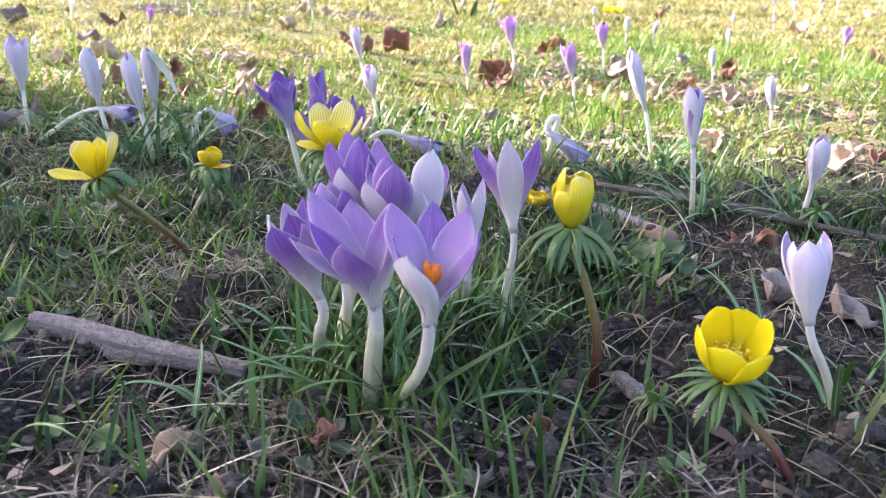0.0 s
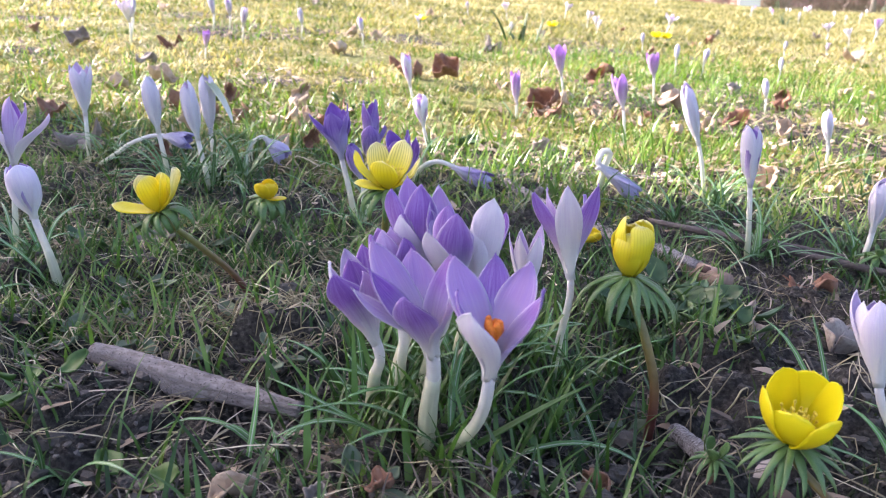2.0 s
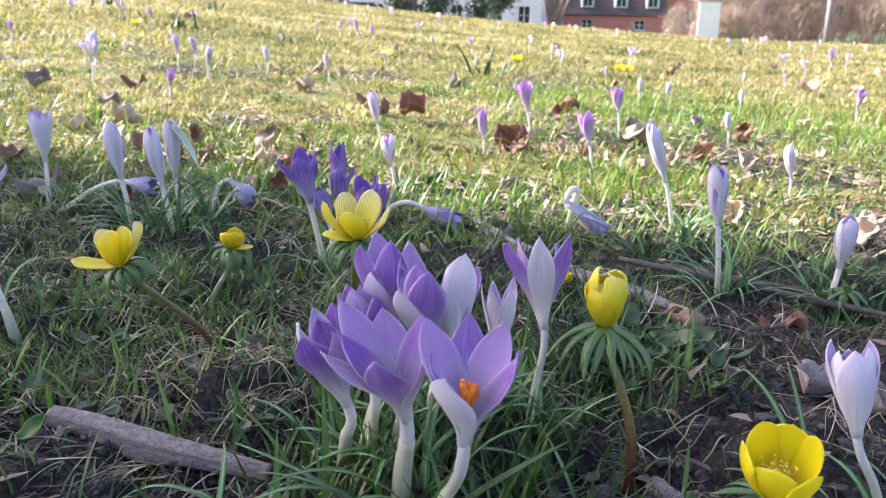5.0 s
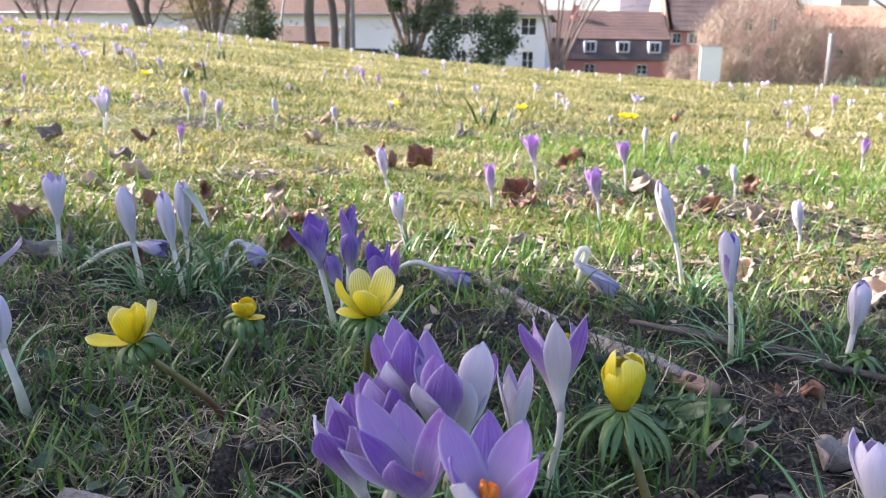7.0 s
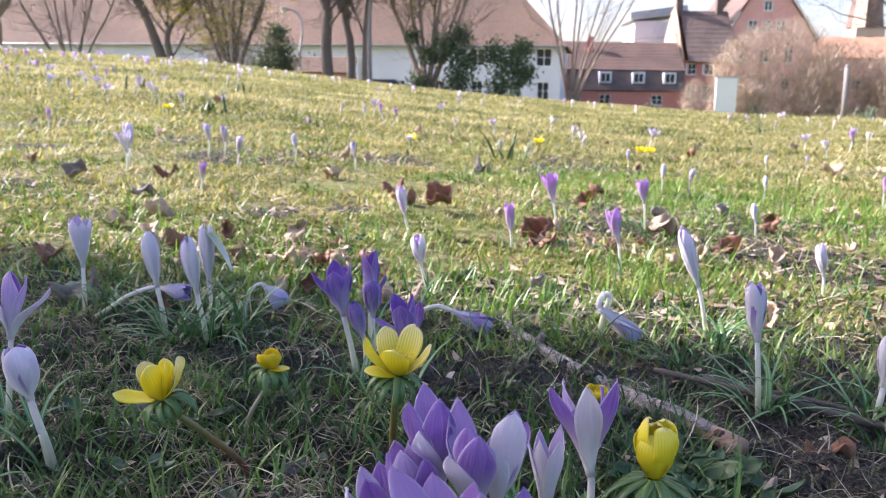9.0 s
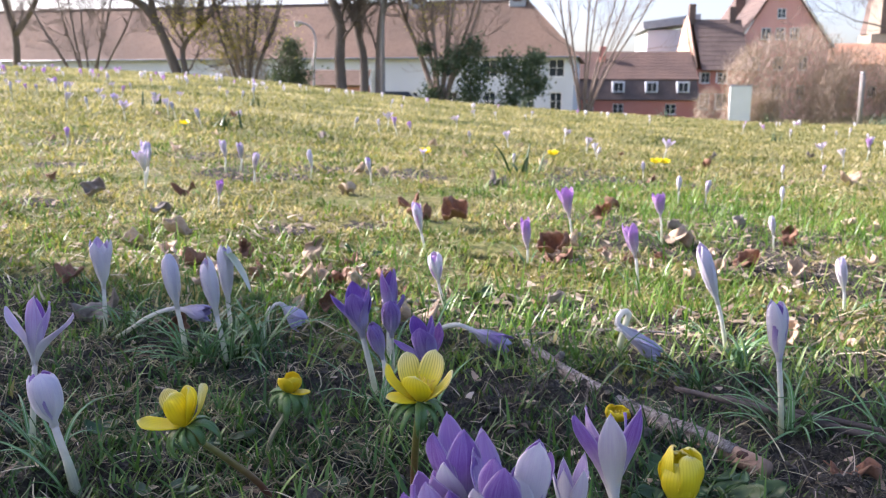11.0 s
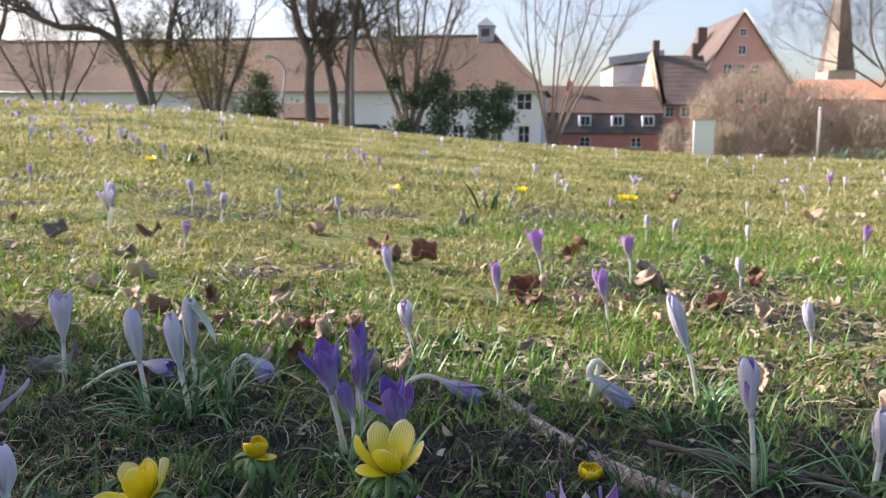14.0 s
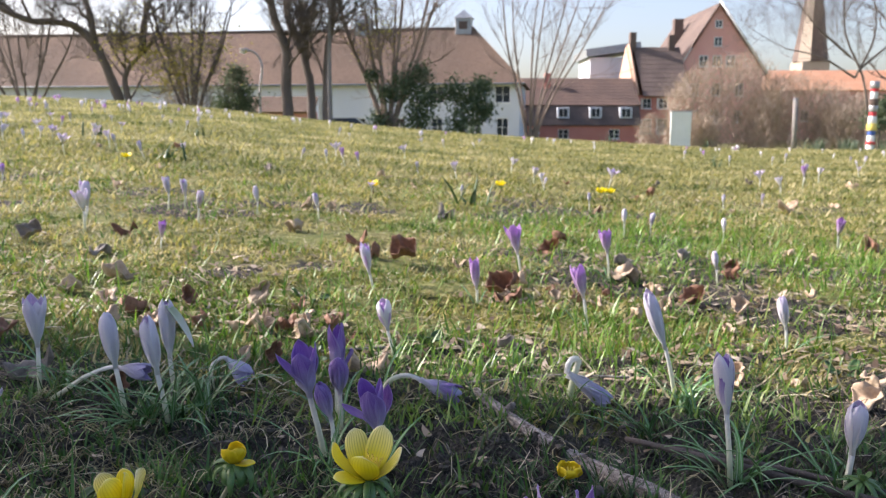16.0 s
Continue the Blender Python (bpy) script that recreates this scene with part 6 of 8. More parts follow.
def dead_leaf(x, y, size, heading, tilt, curl, mat, label, seed, ratio=0.7, lift=0.002, roll=0.0):
    t = thing("dead_leaf", spot(x, y, 0.0), label, "dead leaf", "fallen leaves")
    P = oval_leaf(size, ratio, curl * 0.75, seed, 0.24, 17, 11, 0.0, 0.17)
    m = np.array(Matrix.Translation((0, 0, lift)) @ Matrix.Rotation(heading, 4, "Z") @ Matrix.Rotation(-tilt, 4, "Y") @ Matrix.Rotation(roll, 4, "X"))
    P = P @ m[:3, :3].T + m[:3, 3]
    b = Bag().add(shell(P, 0.0006))
    rib = P[:, P.shape[1] // 2] + np.array([0, 0, 0.0006])
    part("blade", b.mesh("dead_leaf_blade"), M[mat], t)
    ext = rib[0] + (rib[0] - rib[2]) * 1.2
    part("rib", Bag().add(tube(curve_pts([ext, rib[0], rib[len(rib) // 2], rib[-1]], 8), np.linspace(size * 0.018, size * 0.006, 8), 5)).mesh("dead_leaf_rib"), M[mat], t)
    return t


dead_leaf(-0.072, 1.150, 0.042, 0.3, 0.45, 1.2, "brown_leaf", "curled dark brown leaf standing in the moss", 1, 0.9, 0.004, 0.5)
dead_leaf(0.062, 0.985, 0.036, 0.2, 0.5, 1.4, "brown_leaf", "crumpled reddish brown leaf in sunshine", 2, 0.85, 0.002, 0.6)
dead_leaf(0.080, 1.000, 0.032, -0.6, 0.9, 1.1, "brown_leaf", "folded reddish brown leaf", 3, 0.8, 0.002, -0.5)
dead_leaf(0.065, 0.955, 0.034, 0.1, 0.1, 0.5, "brown_leaf", "flat brown leaf lying in litter", 4, 0.7, 0.003)
dead_leaf(0.295, 0.965, 0.036, 0.4, 0.15, 0.9, "brown_leaf", "brown leaf lying in sunny grass", 5, 0.7, 0.003, 0.4)
dead_leaf(0.408, 1.115, 0.030, 0.7, 0.9, 1.0, "brown_leaf", "upright curled brown leaf", 6, 0.8, 0.002, 0.4)
dead_leaf(0.160, 1.315, 0.038, 0.1, 0.35, 1.2, "brown_leaf", "dark brown leaf with rolled edge", 7, 0.7, 0.002, 0.9)
dead_leaf(-0.16, 1.315, 0.036, 0.2, 0.2, 0.8, "brown_leaf", "small dark brown leaf", 8, 0.6, 0.002, 0.4)
dead_leaf(-0.212, 0.850, 0.034, 0.9, 0.75, 0.6, "tan_leaf", "pale tan leaf standing on edge", 9, 0.55, 0.002, 0.8)
dead_leaf(-0.080, 0.655, 0.036, 0.5, 0.1, 0.7, "tan_leaf", "pale tan leaf behind violet crocuses", 10, 0.55, 0.004, 0.3)
dead_leaf(-0.15, 0.66, 0.020, 1.4, 0.8, 1.2, "brown_leaf", "dark brown rolled leaf in shade", 11, 0.6, 0.0, 0.6)
dead_leaf(-0.245, 0.56, 0.022, 1.6, 0.9, 1.2, "brown_leaf", "dark brown leaf upright behind buds", 12, 0.6, 0.0, 0.6)
dead_leaf(0.93, 2.18, 0.060, 0.2, 0.3, 0.8, "tan_leaf", "pale tan leaf in the far grass", 13, 0.7, 0.004, 0.3)
dead_leaf(-0.624, 1.177, 0.034, 0.8, 0.9, 1.2, "grey_leaf", "dark grey curled leaf in the meadow", 14, 0.8, 0.0, 0.5)
dead_leaf(-0.522, 1.263, 0.034, 0.1, 0.3, 1.2, "brown_leaf", "dark brown curled leaf in the meadow", 15, 0.6, 0.0, 0.5)
dead_leaf(-0.072, 0.170, 0.022, 0.7, 0.1, 0.4, "tan_leaf", "pale tan dead leaf lying on soil", 16, 0.34, 0.003, 0.2)
dead_leaf(-0.020, 0.178, 0.009, 0.3, 0.3, 0.8, "brown_leaf", "small dark leaf at the clump's foot", 17, 0.8, 0.003)
dead_leaf(0.165, 0.30, 0.028, 0.9, 0.2, 0.4, "grey_leaf", "grey dead leaf on trodden soil", 18, 0.6, 0.003, 0.2)
dead_leaf(0.205, 0.285, 0.022, 2.3, 0.15, 0.5, "grey_leaf", "grey dead leaf beside a white crocus", 19, 0.7, 0.003, 0.2)
dead_leaf(0.137, 0.318, 0.020, 1.5, 0.8, 0.4, "grey_leaf", "grey leaf standing upright in grass", 20, 0.35, 0.0, 0.2)
dead_leaf(0.178, 0.390, 0.024, -0.2, 0.05, 0.4, "brown_leaf", "brown leaf lying flat by the twig", 21, 0.5, 0.003, 0.1)
dead_leaf(0.31, 0.575, 0.030, 0.3, 0.2, 0.5, "tan_leaf", "tan crumpled leaf at the shadow's edge", 22, 0.7, 0.004, 0.2)
dead_leaf(0.350, 0.610, 0.022, 1.8, 0.3, 0.6, "tan_leaf", "tan leaf on bare soil", 23, 0.6, 0.004, 0.3)
dead_leaf(-0.185, 0.40, 0.026, 0.6, 0.5, 0.9, "grey_leaf", "grey-brown folded leaf in shade", 24, 0.6, 0.002, 0.4)
dead_leaf(-0.34, 0.60, 0.035, 0.6, 0.3, 0.9, "grey_leaf", "grey-brown dead leaf in shade", 25, 0.6, 0.002, 0.4)
dead_leaf(0.047, 0.192, 0.010, 0.2, 0.5, 1.2, "brown_leaf", "rusty withered tuft on the soil", 26, 0.9, 0.003, 0.4)
dead_leaf(-0.036, 0.172, 0.007, 0.9, 0.6, 1.4, "grey_leaf", "small dark rolled leaf", 27, 0.8, 0.003, 0.4)
dead_leaf(0.02, 0.162, 0.015, 0.25, 0.15, 0.4, "grey_leaf", "narrow yellowish dry leaf", 28, 0.22, 0.004, 0.2)
rngl = np.random.RandomState(31)
for cx, cy, dx, dy, n in ((-0.26, 0.77, 0.10, 0.05, 15), (-0.11, 0.74, 0.07, 0.05, 12), (0.09, 1.00, 0.09, 0.06, 11), (0.30, 0.92, 0.10, 0.08, 4), (0.33, 0.64, 0.05, 0.03, 3)):
    for i in range(n):
        dead_leaf(cx + rngl.normal(0, dx) * 0.7, cy + rngl.normal(0, dy) * 0.7, rngl.uniform(0.012, 0.028), rngl.uniform(0, 6.28), rngl.uniform(0, 0.7), rngl.uniform(0.4, 1.3), str(rngl.choice(["tan_leaf", "brown_leaf", "tan_leaf"])), "crumpled dry leaf among pale litter in sunshine", 300 + i + int(cy * 1000), rngl.uniform(0.45, 0.85), 0.004, rngl.uniform(-0.5, 0.5))
rngl = np.random.RandomState(5)
for i in range(46):
    y = rngl.uniform(0.68, 3.4)
    x = rngl.uniform(-0.62, 0.62) * y
    dead_leaf(x, y, rngl.uniform(0.022, 0.050), rngl.uniform(0, 6.28), rngl.uniform(0, 0.5), rngl.uniform(0.3, 1.2), str(rngl.choice(["tan_leaf", "brown_leaf", "grey_leaf", "tan_leaf"])), "small dry leaf lying in the meadow", 60 + i, rngl.uniform(0.4, 0.8), 0.002, rngl.uniform(-0.4, 0.4))


# grey stick lying on the soil
def rod(name, pts, radii, mat, label, category, n=12, wobble=0.06, seed=1, m=18):
    pts = np.asarray(pts, dtype=float)
    t = thing(name, pts[0], label, category)
    c = curve_pts(pts - pts[0], m)
    part("bark", Bag().add(tube(c, np.interp(np.linspace(0, 1, m), np.linspace(0, 1, len(radii)), radii), n, wobble, seed)).mesh(name + "_bark"), M[mat], t)
    return t, c


st, c = rod("stick", [(-0.1435, 0.257, 0.0130), (-0.126, 0.2515, 0.0125), (-0.105, 0.2445, 0.0105), (-0.082, 0.2375, 0.0095), (-0.052, 0.229, 0.0085)], [0.0042, 0.0046, 0.0051, 0.0055, 0.0050, 0.0044, 0.0037, 0.0030], "old_stick", "grey weathered stick lying on the soil", "stick", 20, 0.025, 4, 60)
d = c[-1] - c[-2]
d = d / np.linalg.norm(d)
part("broken_end", Bag().add(tube([c[-1] - d * 0.001, c[-1] + d * 0.0008], [0.0019, 0.0015], 9)).mesh("stick_end"), M["pith"], st, "dark hollow broken end")
part("bark_ledge", Bag().add(tube(curve_pts([c[24] + (-0.003, -0.003, -0.0020), c[29] + (0, -0.003, -0.0020), c[36] + (0, -0.0022, -0.0018)], 12), [0.0020, 0.0031, 0.0034, 0.0035, 0.0035, 0.0035, 0.0034, 0.0034, 0.0032, 0.0030, 0.0026, 0.0018], 12, 0.05, 3)).mesh("stick_ledge"), M["old_stick"], st, "thicker ledge where the bark has split")
k = c[5]
part("knot", Bag().add(tube([k, k + (-0.002, -0.006, -0.004), k + (-0.003, -0.011, -0.009)], [0.0028, 0.0021, 0.0014], 8, 0.10, 5)).mesh("stick_knot"), M["old_stick"], st)

# broken branch, bare at its thick end
zb = lambda x, y: float(land(x, y))
BR = [(0.027, 0.622, 0.005), (0.044, 0.570, 0.006), (0.060, 0.530, 0.007), (0.082, 0.480, 0.008), (0.098, 0.452, 0.009), (0.118, 0.421, 0.009)]
br, c = rod("branch", [(x, y, zb(x, y) + h) for x, y, h in BR], [0.0030, 0.0046, 0.0042, 0.0050, 0.0046, 0.0052, 0.0056], "branch", "broken branch with flaking bark and a bare end", "branch", 18, 0.14, 6, 60)
e0 = np.array([0.027, 0.622, zb(0.027, 0.622) + 0.005])
a, b = np.array([0.112, 0.430, zb(0.11, 0.43) + 0.0088]) - e0, np.array([0.1435, 0.385, zb(0.14, 0.388) + 0.0075]) - e0
part("bare_wood", Bag().add(tube(curve_pts([a, (a + b) / 2, b], 10), [0.0046, 0.0048, 0.0050, 0.0052, 0.0052, 0.0053, 0.0054, 0.0054, 0.0053, 0.0047], 14, 0.05, 2)).mesh("branch_wood"), M["bare_wood"], br, "bare reddish brown wood without bark")
d = (b - a) / np.linalg.norm(b - a)
hole = a + (b - a) * 0.72 + np.array([-0.0010, -0.0030, 0.0030])
part("hollow", Bag().add(tube([hole - d * 0.004, hole - d * 0.002, hole + d * 0.002, hole + d * 0.004], [0.0010, 0.0026, 0.0024, 0.0008], 9, 0.2, 1)).mesh("branch_hollow"), M["pith"], br, "dark rotten hollow in the wood")
flap = np.array([[a + (b - a) * s + np.array([0.0035 * u, 0.0045 * u, 0.0055 - 0.0020 * u * u + 0.0006 * math.sin(9 * s)]) for u in np.linspace(-1, 1, 6)] for s in np.linspace(-0.1, 0.62, 9)])
part("bark_flap", Bag().add(shell(flap, 0.0010)).mesh("branch_flap"), M["branch"], br, "grey flake of loose bark")
k = c[16]
part("stub", Bag().add(tube([k, k + (0.004, -0.003, 0.006), k + (0.006, -0.004, 0.010)], [0.004, 0.0032, 0.0024], 8, 0.15, 3)).mesh("branch_stub"), M["branch"], br)
rod("twig", [(0.125, 0.515, 0.004), (0.170, 0.480, 0.005), (0.215, 0.445, 0.005), (0.290, 0.385, 0.006)], [0.0018, 0.0026, 0.0022, 0.0020], "twig", "thin dark twig lying across the soil", "twig", 8, 0.10, 3)
rod("twig", [(0.155, 0.505, 0.003), (0.205, 0.470, 0.004), (0.260, 0.430, 0.005)], [0.0016, 0.0020, 0.0018], "twig", "thin brown twig beside another", "twig", 8, 0.10, 5)
rod("twig", [(0.082, 0.228, 0.010), (0.088, 0.214, 0.010), (0.094, 0.199, 0.009)], [0.0030, 0.0036, 0.0034], "branch", "short brown stump of wood in the soil", "twig", 9, 0.12, 7)
rod("twig", [(-0.085, 0.262, 0.010), (-0.066, 0.262, 0.012), (-0.050, 0.262, 0.011)], [0.0010, 0.0013, 0.0010], "twig", "thin dark twig behind the stick", "twig", 6, 0.10, 9)
rod("twig", [(0.02, 0.64, 0.002), (0.10, 0.66, 0.002), (0.16, 0.655, 0.002)], [0.0010, 0.0014, 0.0010], "stick", "pale thin twig in the sunny moss", "twig", 6, 0.10, 11)
rod("twig", [(-0.15, 0.70, 0.008), (-0.09, 0.72, 0.008), (-0.05, 0.735, 0.006)], [0.0012, 0.0016, 0.0012], "stick", "pale thin twig in sunny litter", "twig", 6, 0.10, 13)
rod("twig", [(0.30, 0.50, 0.004), (0.34, 0.52, 0.005), (0.40, 0.53, 0.005)], [0.0010, 0.0014, 0.0012], "stick", "pale thin twig on bare soil", "twig", 6, 0.10, 15)


# ---- trees and shrubs ----
def grow(bag, p, d, r, length, depth, rng, up=0.25, kids=3, spread=0.6, sides=4, bend=0.25):
    """One limb and all that springs from it."""
    n = 5 if depth > 1 else 4
    pts, q, v = [np.array(p)], np.array(p, dtype=float), np.array(d, dtype=float)
    for i in range(n):
        v = v + rng.normal(0, bend, 3) * 0.5 + np.array([0, 0, up]) * 0.3
        v /= np.linalg.norm(v)
        q = q + v * length / n
        pts.append(q.copy())
    bag.add(tube(np.array(pts), np.linspace(r, r * 0.55, n + 1), max(3, sides)))
    if depth <= 0:
        return
    for i in range(kids):
        k = rng.randint(2, n + 1)
        e = v + rng.normal(0, spread, 3)
        e /= np.linalg.norm(e)
        grow(bag, pts[k], e, r * 0.55, length * rng.uniform(0.55, 0.8), depth - 1, rng, up, kids, spread, sides - 1, bend)


def leaf_cloud(name, centre, radius, n, size, mat, parent, seed, squash=1.0):
    rng = np.random.RandomState(seed)
    C = rng.normal(0, 0.45, (n, 3)) * np.array([radius, radius, radius * squash]) + np.array(centre)
    a, b = rng.normal(0, 1, (n, 3)), rng.normal(0, 1, (n, 3))
    a /= np.linalg.norm(a, axis=1, keepdims=True)
    b = np.cross(a, b)
    b /= np.linalg.norm(b, axis=1, keepdims=True)
    s = (size * rng.uniform(0.6, 1.2, n))[:, None]
    V = np.stack([C - a * s, C - b * s * 0.55, C + a * s, C + b * s * 0.55], 1)
    Q = np.arange(n * 4).reshape(n, 4)
    UV = np.broadcast_to(np.array([[0.5, 0], [0, 0.5], [0.5, 1], [1, 0.5]])[None], (n, 4, 2)).reshape(-1, 2)
    return part(name, quad_mesh(name, V.reshape(-1, 3), Q, UV), M[mat], parent)


def tree(limbs, label, seed, radius=0.16, depth=3, kids=3, mat="bark", side=3, length=1.6, leaves=None, category="tree", name="bare_tree", spread=0.6, up=0.25, taper=0.45, sides=9, rough=0.08):
    """A leafless tree: its main limbs are given, the rest grows from them."""
    rng = np.random.RandomState(seed)
    x0, y0, _ = limbs[0][0]
    base = np.array([x0, y0, float(land(x0, y0)) - 0.05])
    t = thing(name, base, label, category)
    twigs = Bag()
    for li, limb in enumerate(limbs):
        pts = [np.array(p, dtype=float) - base for p in limb]
        if li == 0 or limb[0][2] < 1.8:
            pts = [np.array([pts[0][0], pts[0][1], float(land(limb[0][0], limb[0][1])) - 0.05 - base[2]])] + pts
        c = curve_pts(pts, 12)
        r0 = radius if li == 0 else radius * 0.75
        part("trunk" if li == 0 else "limb", Bag().add(tube(c, np.linspace(r0, r0 * taper, 12), sides, rough, seed + li)).mesh("tree_limb"), M[mat], t)
        for i in range(side):
            k = rng.randint(4, 12)
            d = c[k] - c[k - 1]
            d = d / np.linalg.norm(d) + rng.normal(0, 0.7, 3)
            grow(twigs, c[k], d / np.linalg.norm(d), min(r0, 0.3) * 0.28, length * rng.uniform(0.8, 1.3), depth, rng, up, kids, spread)
        d = c[-1] - c[-2]
        grow(twigs, c[-1], d / np.linalg.norm(d), min(r0, 0.3) * 0.40, length * 1.2, depth, rng, up, kids, spread)
    tagged(part("crown", twigs.mesh("tree_crown"), M[mat], t, "fine bare branches and twigs"), kind="stuff")
    if leaves:
        for i, (c0, r, n) in enumerate(leaves):
            leaf_cloud("leaves", np.array(c0) - base, r, int(n * 0.55), 0.07, "spring_leaf", t, seed + i)
    return t


def fan(x, y, n, spread_x, height, seed, lean=0.0, z0=None):
    """Stems that rise from one foot and part."""
    rng = np.random.RandomState(seed)
    z = float(land(x, y)) if z0 is None else z0
    out = []
    for i in range(n):
        f = (i + 0.5) / n * 2 - 1 + rng.uniform(-0.15, 0.15)
        h = height * rng.uniform(0.8, 1.05)
        yy = y + rng.uniform(-0.5, 0.5)
        out.append([(x + f * 0.25, y, z), (x + f * spread_x * 0.35 + lean * 0.2, yy, z + h * 0.35), (x + f * spread_x * 0.75 + lean * 0.6, yy, z + h * 0.7), (x + f * spread_x + lean, yy, z + h)])
    return out


tree([[(-15.2, 38, 1.0), (-15.6, 38, 2.4), (-16.3, 38, 4.0), (-16.8, 38, 4.65), (-17.6, 38, 5.0), (-18.9, 37.5, 5.0), (-20.2, 37, 5.6)], [(-14.8, 38, 1.0), (-14.9, 38, 2.7), (-14.1, 38, 3.6)], [(-16.3, 38, 4.0), (-16.4, 38, 5.3), (-16.9, 38, 6.9)], [(-14.1, 38, 3.6), (-13.9, 38, 5.0), (-13.4, 38, 6.6)]],
     "old park tree, trunk leaning and limbs spreading, bare with yellow tufts", 3, 0.26, 4, 4, side=6, leaves=[((-15.0, 37.8, 4.1), 1.0, 900), ((-14.0, 37.6, 3.7), 1.0, 900), ((-14.6, 37.6, 5.4), 1.2, 300)])
tree(fan(-19.7, 38, 7, 3.0, 5.4, 5), "many-stemmed bare shrub in front of the long roof", 5, 0.085, 3, 4, side=6, length=1.5, category="shrub", name="bare_shrub")
tree(fan(-11.9, 38, 9, 2.5, 6.3, 8), "dense upright shrub with brown stems and yellow buds", 8, 0.105, 3, 4, "bark", 5, 1.4, leaves=[((-12.2, 37.6, 3.4), 1.5, 1500), ((-12.8, 37.7, 2.6), 1.2, 800), ((-10.6, 37.6, 3.9), 1.4, 600)], category="shrub", name="bare_shrub")
tree([[(-7.3, 38, 0.7), (-7.4, 38, 2.2), (-7.3, 38, 3.7), (-7.8, 38, 5.0), (-8.1, 38, 6.4), (-8.6, 38, 8.0)], [(-6.25, 38.2, 0.7), (-6.3, 38.2, 2.4), (-6.6, 38.2, 3.7), (-6.5, 38.2, 4.5), (-6.1, 38.2, 5.6), (-5.8, 38.2, 7.2)], [(-6.6, 38.2, 3.7), (-7.1, 38.2, 4.8), (-7.35, 38.2, 6.2), (-7.4, 38, 7.4)], [(-5.5, 38, 1.2), (-5.4, 38, 3.8), (-5.1, 38, 5.4), (-4.9, 38, 7.0)]],
     "two dark park trunks, bare limbs reaching above the roof", 11, 0.30, 4, 4, side=6)
tree([[(-5.2, 37, 0.6), (-5.2, 37, 2.6), (-5.15, 37, 4.8), (-5.1, 37, 7.5)]], "slender pale upright trunk", 13, 0.13, 2, 2, "stick", 1)
tree(fan(-2.6, 38, 8, 2.7, 6.6, 14), "many-stemmed tree clad in ivy, crown bare", 14, 0.15, 3, 3, "bark_warm", 6, 1.7, leaves=[((-2.9, 37.6, 4.4), 1.4, 500)])
tree(fan(4.2, 38, 8, 2.6, 7.0, 17, 1.0), "willow-like bare shrub with long thin rods", 17, 0.075, 3, 3, "bark_warm", 5, 1.8, category="shrub", name="bare_shrub", spread=0.25)
tree([[(21.2, 40, -0.5), (20.8, 40, 2.6), (19.8, 40, 4.6), (19.5, 40, 7.0)], [(20.4, 40, 2.6), (21.2, 40, 4.6), (20.9, 40, 7.2)], [(20.4, 40, 2.6), (18.6, 40, 3.6), (16.9, 40, 4.0)], [(20.1, 40, 3.6), (18.4, 40, 5.0), (17.0, 40, 6.6)], [(20.6, 40, 3.0), (22.5, 40, 4.8), (23.8, 40, 7.0)]],
     "bare tree with thin spreading twigs beside the striped post", 20, 0.075, 4, 5, side=4, length=1.9)
tree([[(25.0, 44, -0.8), (24.8, 44, 3.0), (24.2, 44, 6.0), (24.0, 44, 8.5)], [(24.8, 44, 3.0), (26.0, 44, 5.0), (26.5, 44, 8.0)]], "bare tree with fine twigs", 23, 0.2, 4, 3, side=4, length=1.9)
tree([[(-24.5, 40, 1.2), (-24.4, 40, 3.4), (-24.9, 40, 5.6), (-24.6, 40, 8.0)], [(-24.4, 40, 3.4), (-23.2, 40, 5.0), (-22.6, 40, 7.5)]], "bare park tree before the long roof", 26, 0.22, 4, 3, side=5)
# big tree added out of view on the left, only to shade the crocus bed
tree([[(-5.84, 1.475, 0.2), (-5.84, 1.475, 3.5), (-5.84, 1.455, 7.0), (-5.95, 1.4, 10.0)], [(-5.84, 1.50, 6.5), (-7.2, 1.1, 8.6), (-8.5, 0.7, 10.5)], [(-5.84, 1.50, 6.8), (-5.2, 0.3, 9.0), (-4.9, -0.7, 11.0)]],
     "unseen thick-trunked tree added to cast shade on the crocus bed", 29, 0.92, 3, 3, side=3, length=2.4, taper=0.7, sides=32, rough=0.012)


def evergreen(x, y, blobs, label, seed, n=1150, size=0.085):
    t = thing("evergreen_shrub", (x, y, float(land(x, y)) - 0.05), label, "shrub")
    part("stem", Bag().add(tube([(0, 0, 0), (0.05, 0, 0.8), (0, 0.05, 1.6)], [0.09, 0.07, 0.03], 7)).mesh("shrub_stem"), M["bark"], t)
    for i, (dx, dz, r) in enumerate(blobs):
        leaf_cloud("foliage", (dx, 0, dz), r, int(n * r), size, "ivy", t, seed + i, 0.9)
    return t


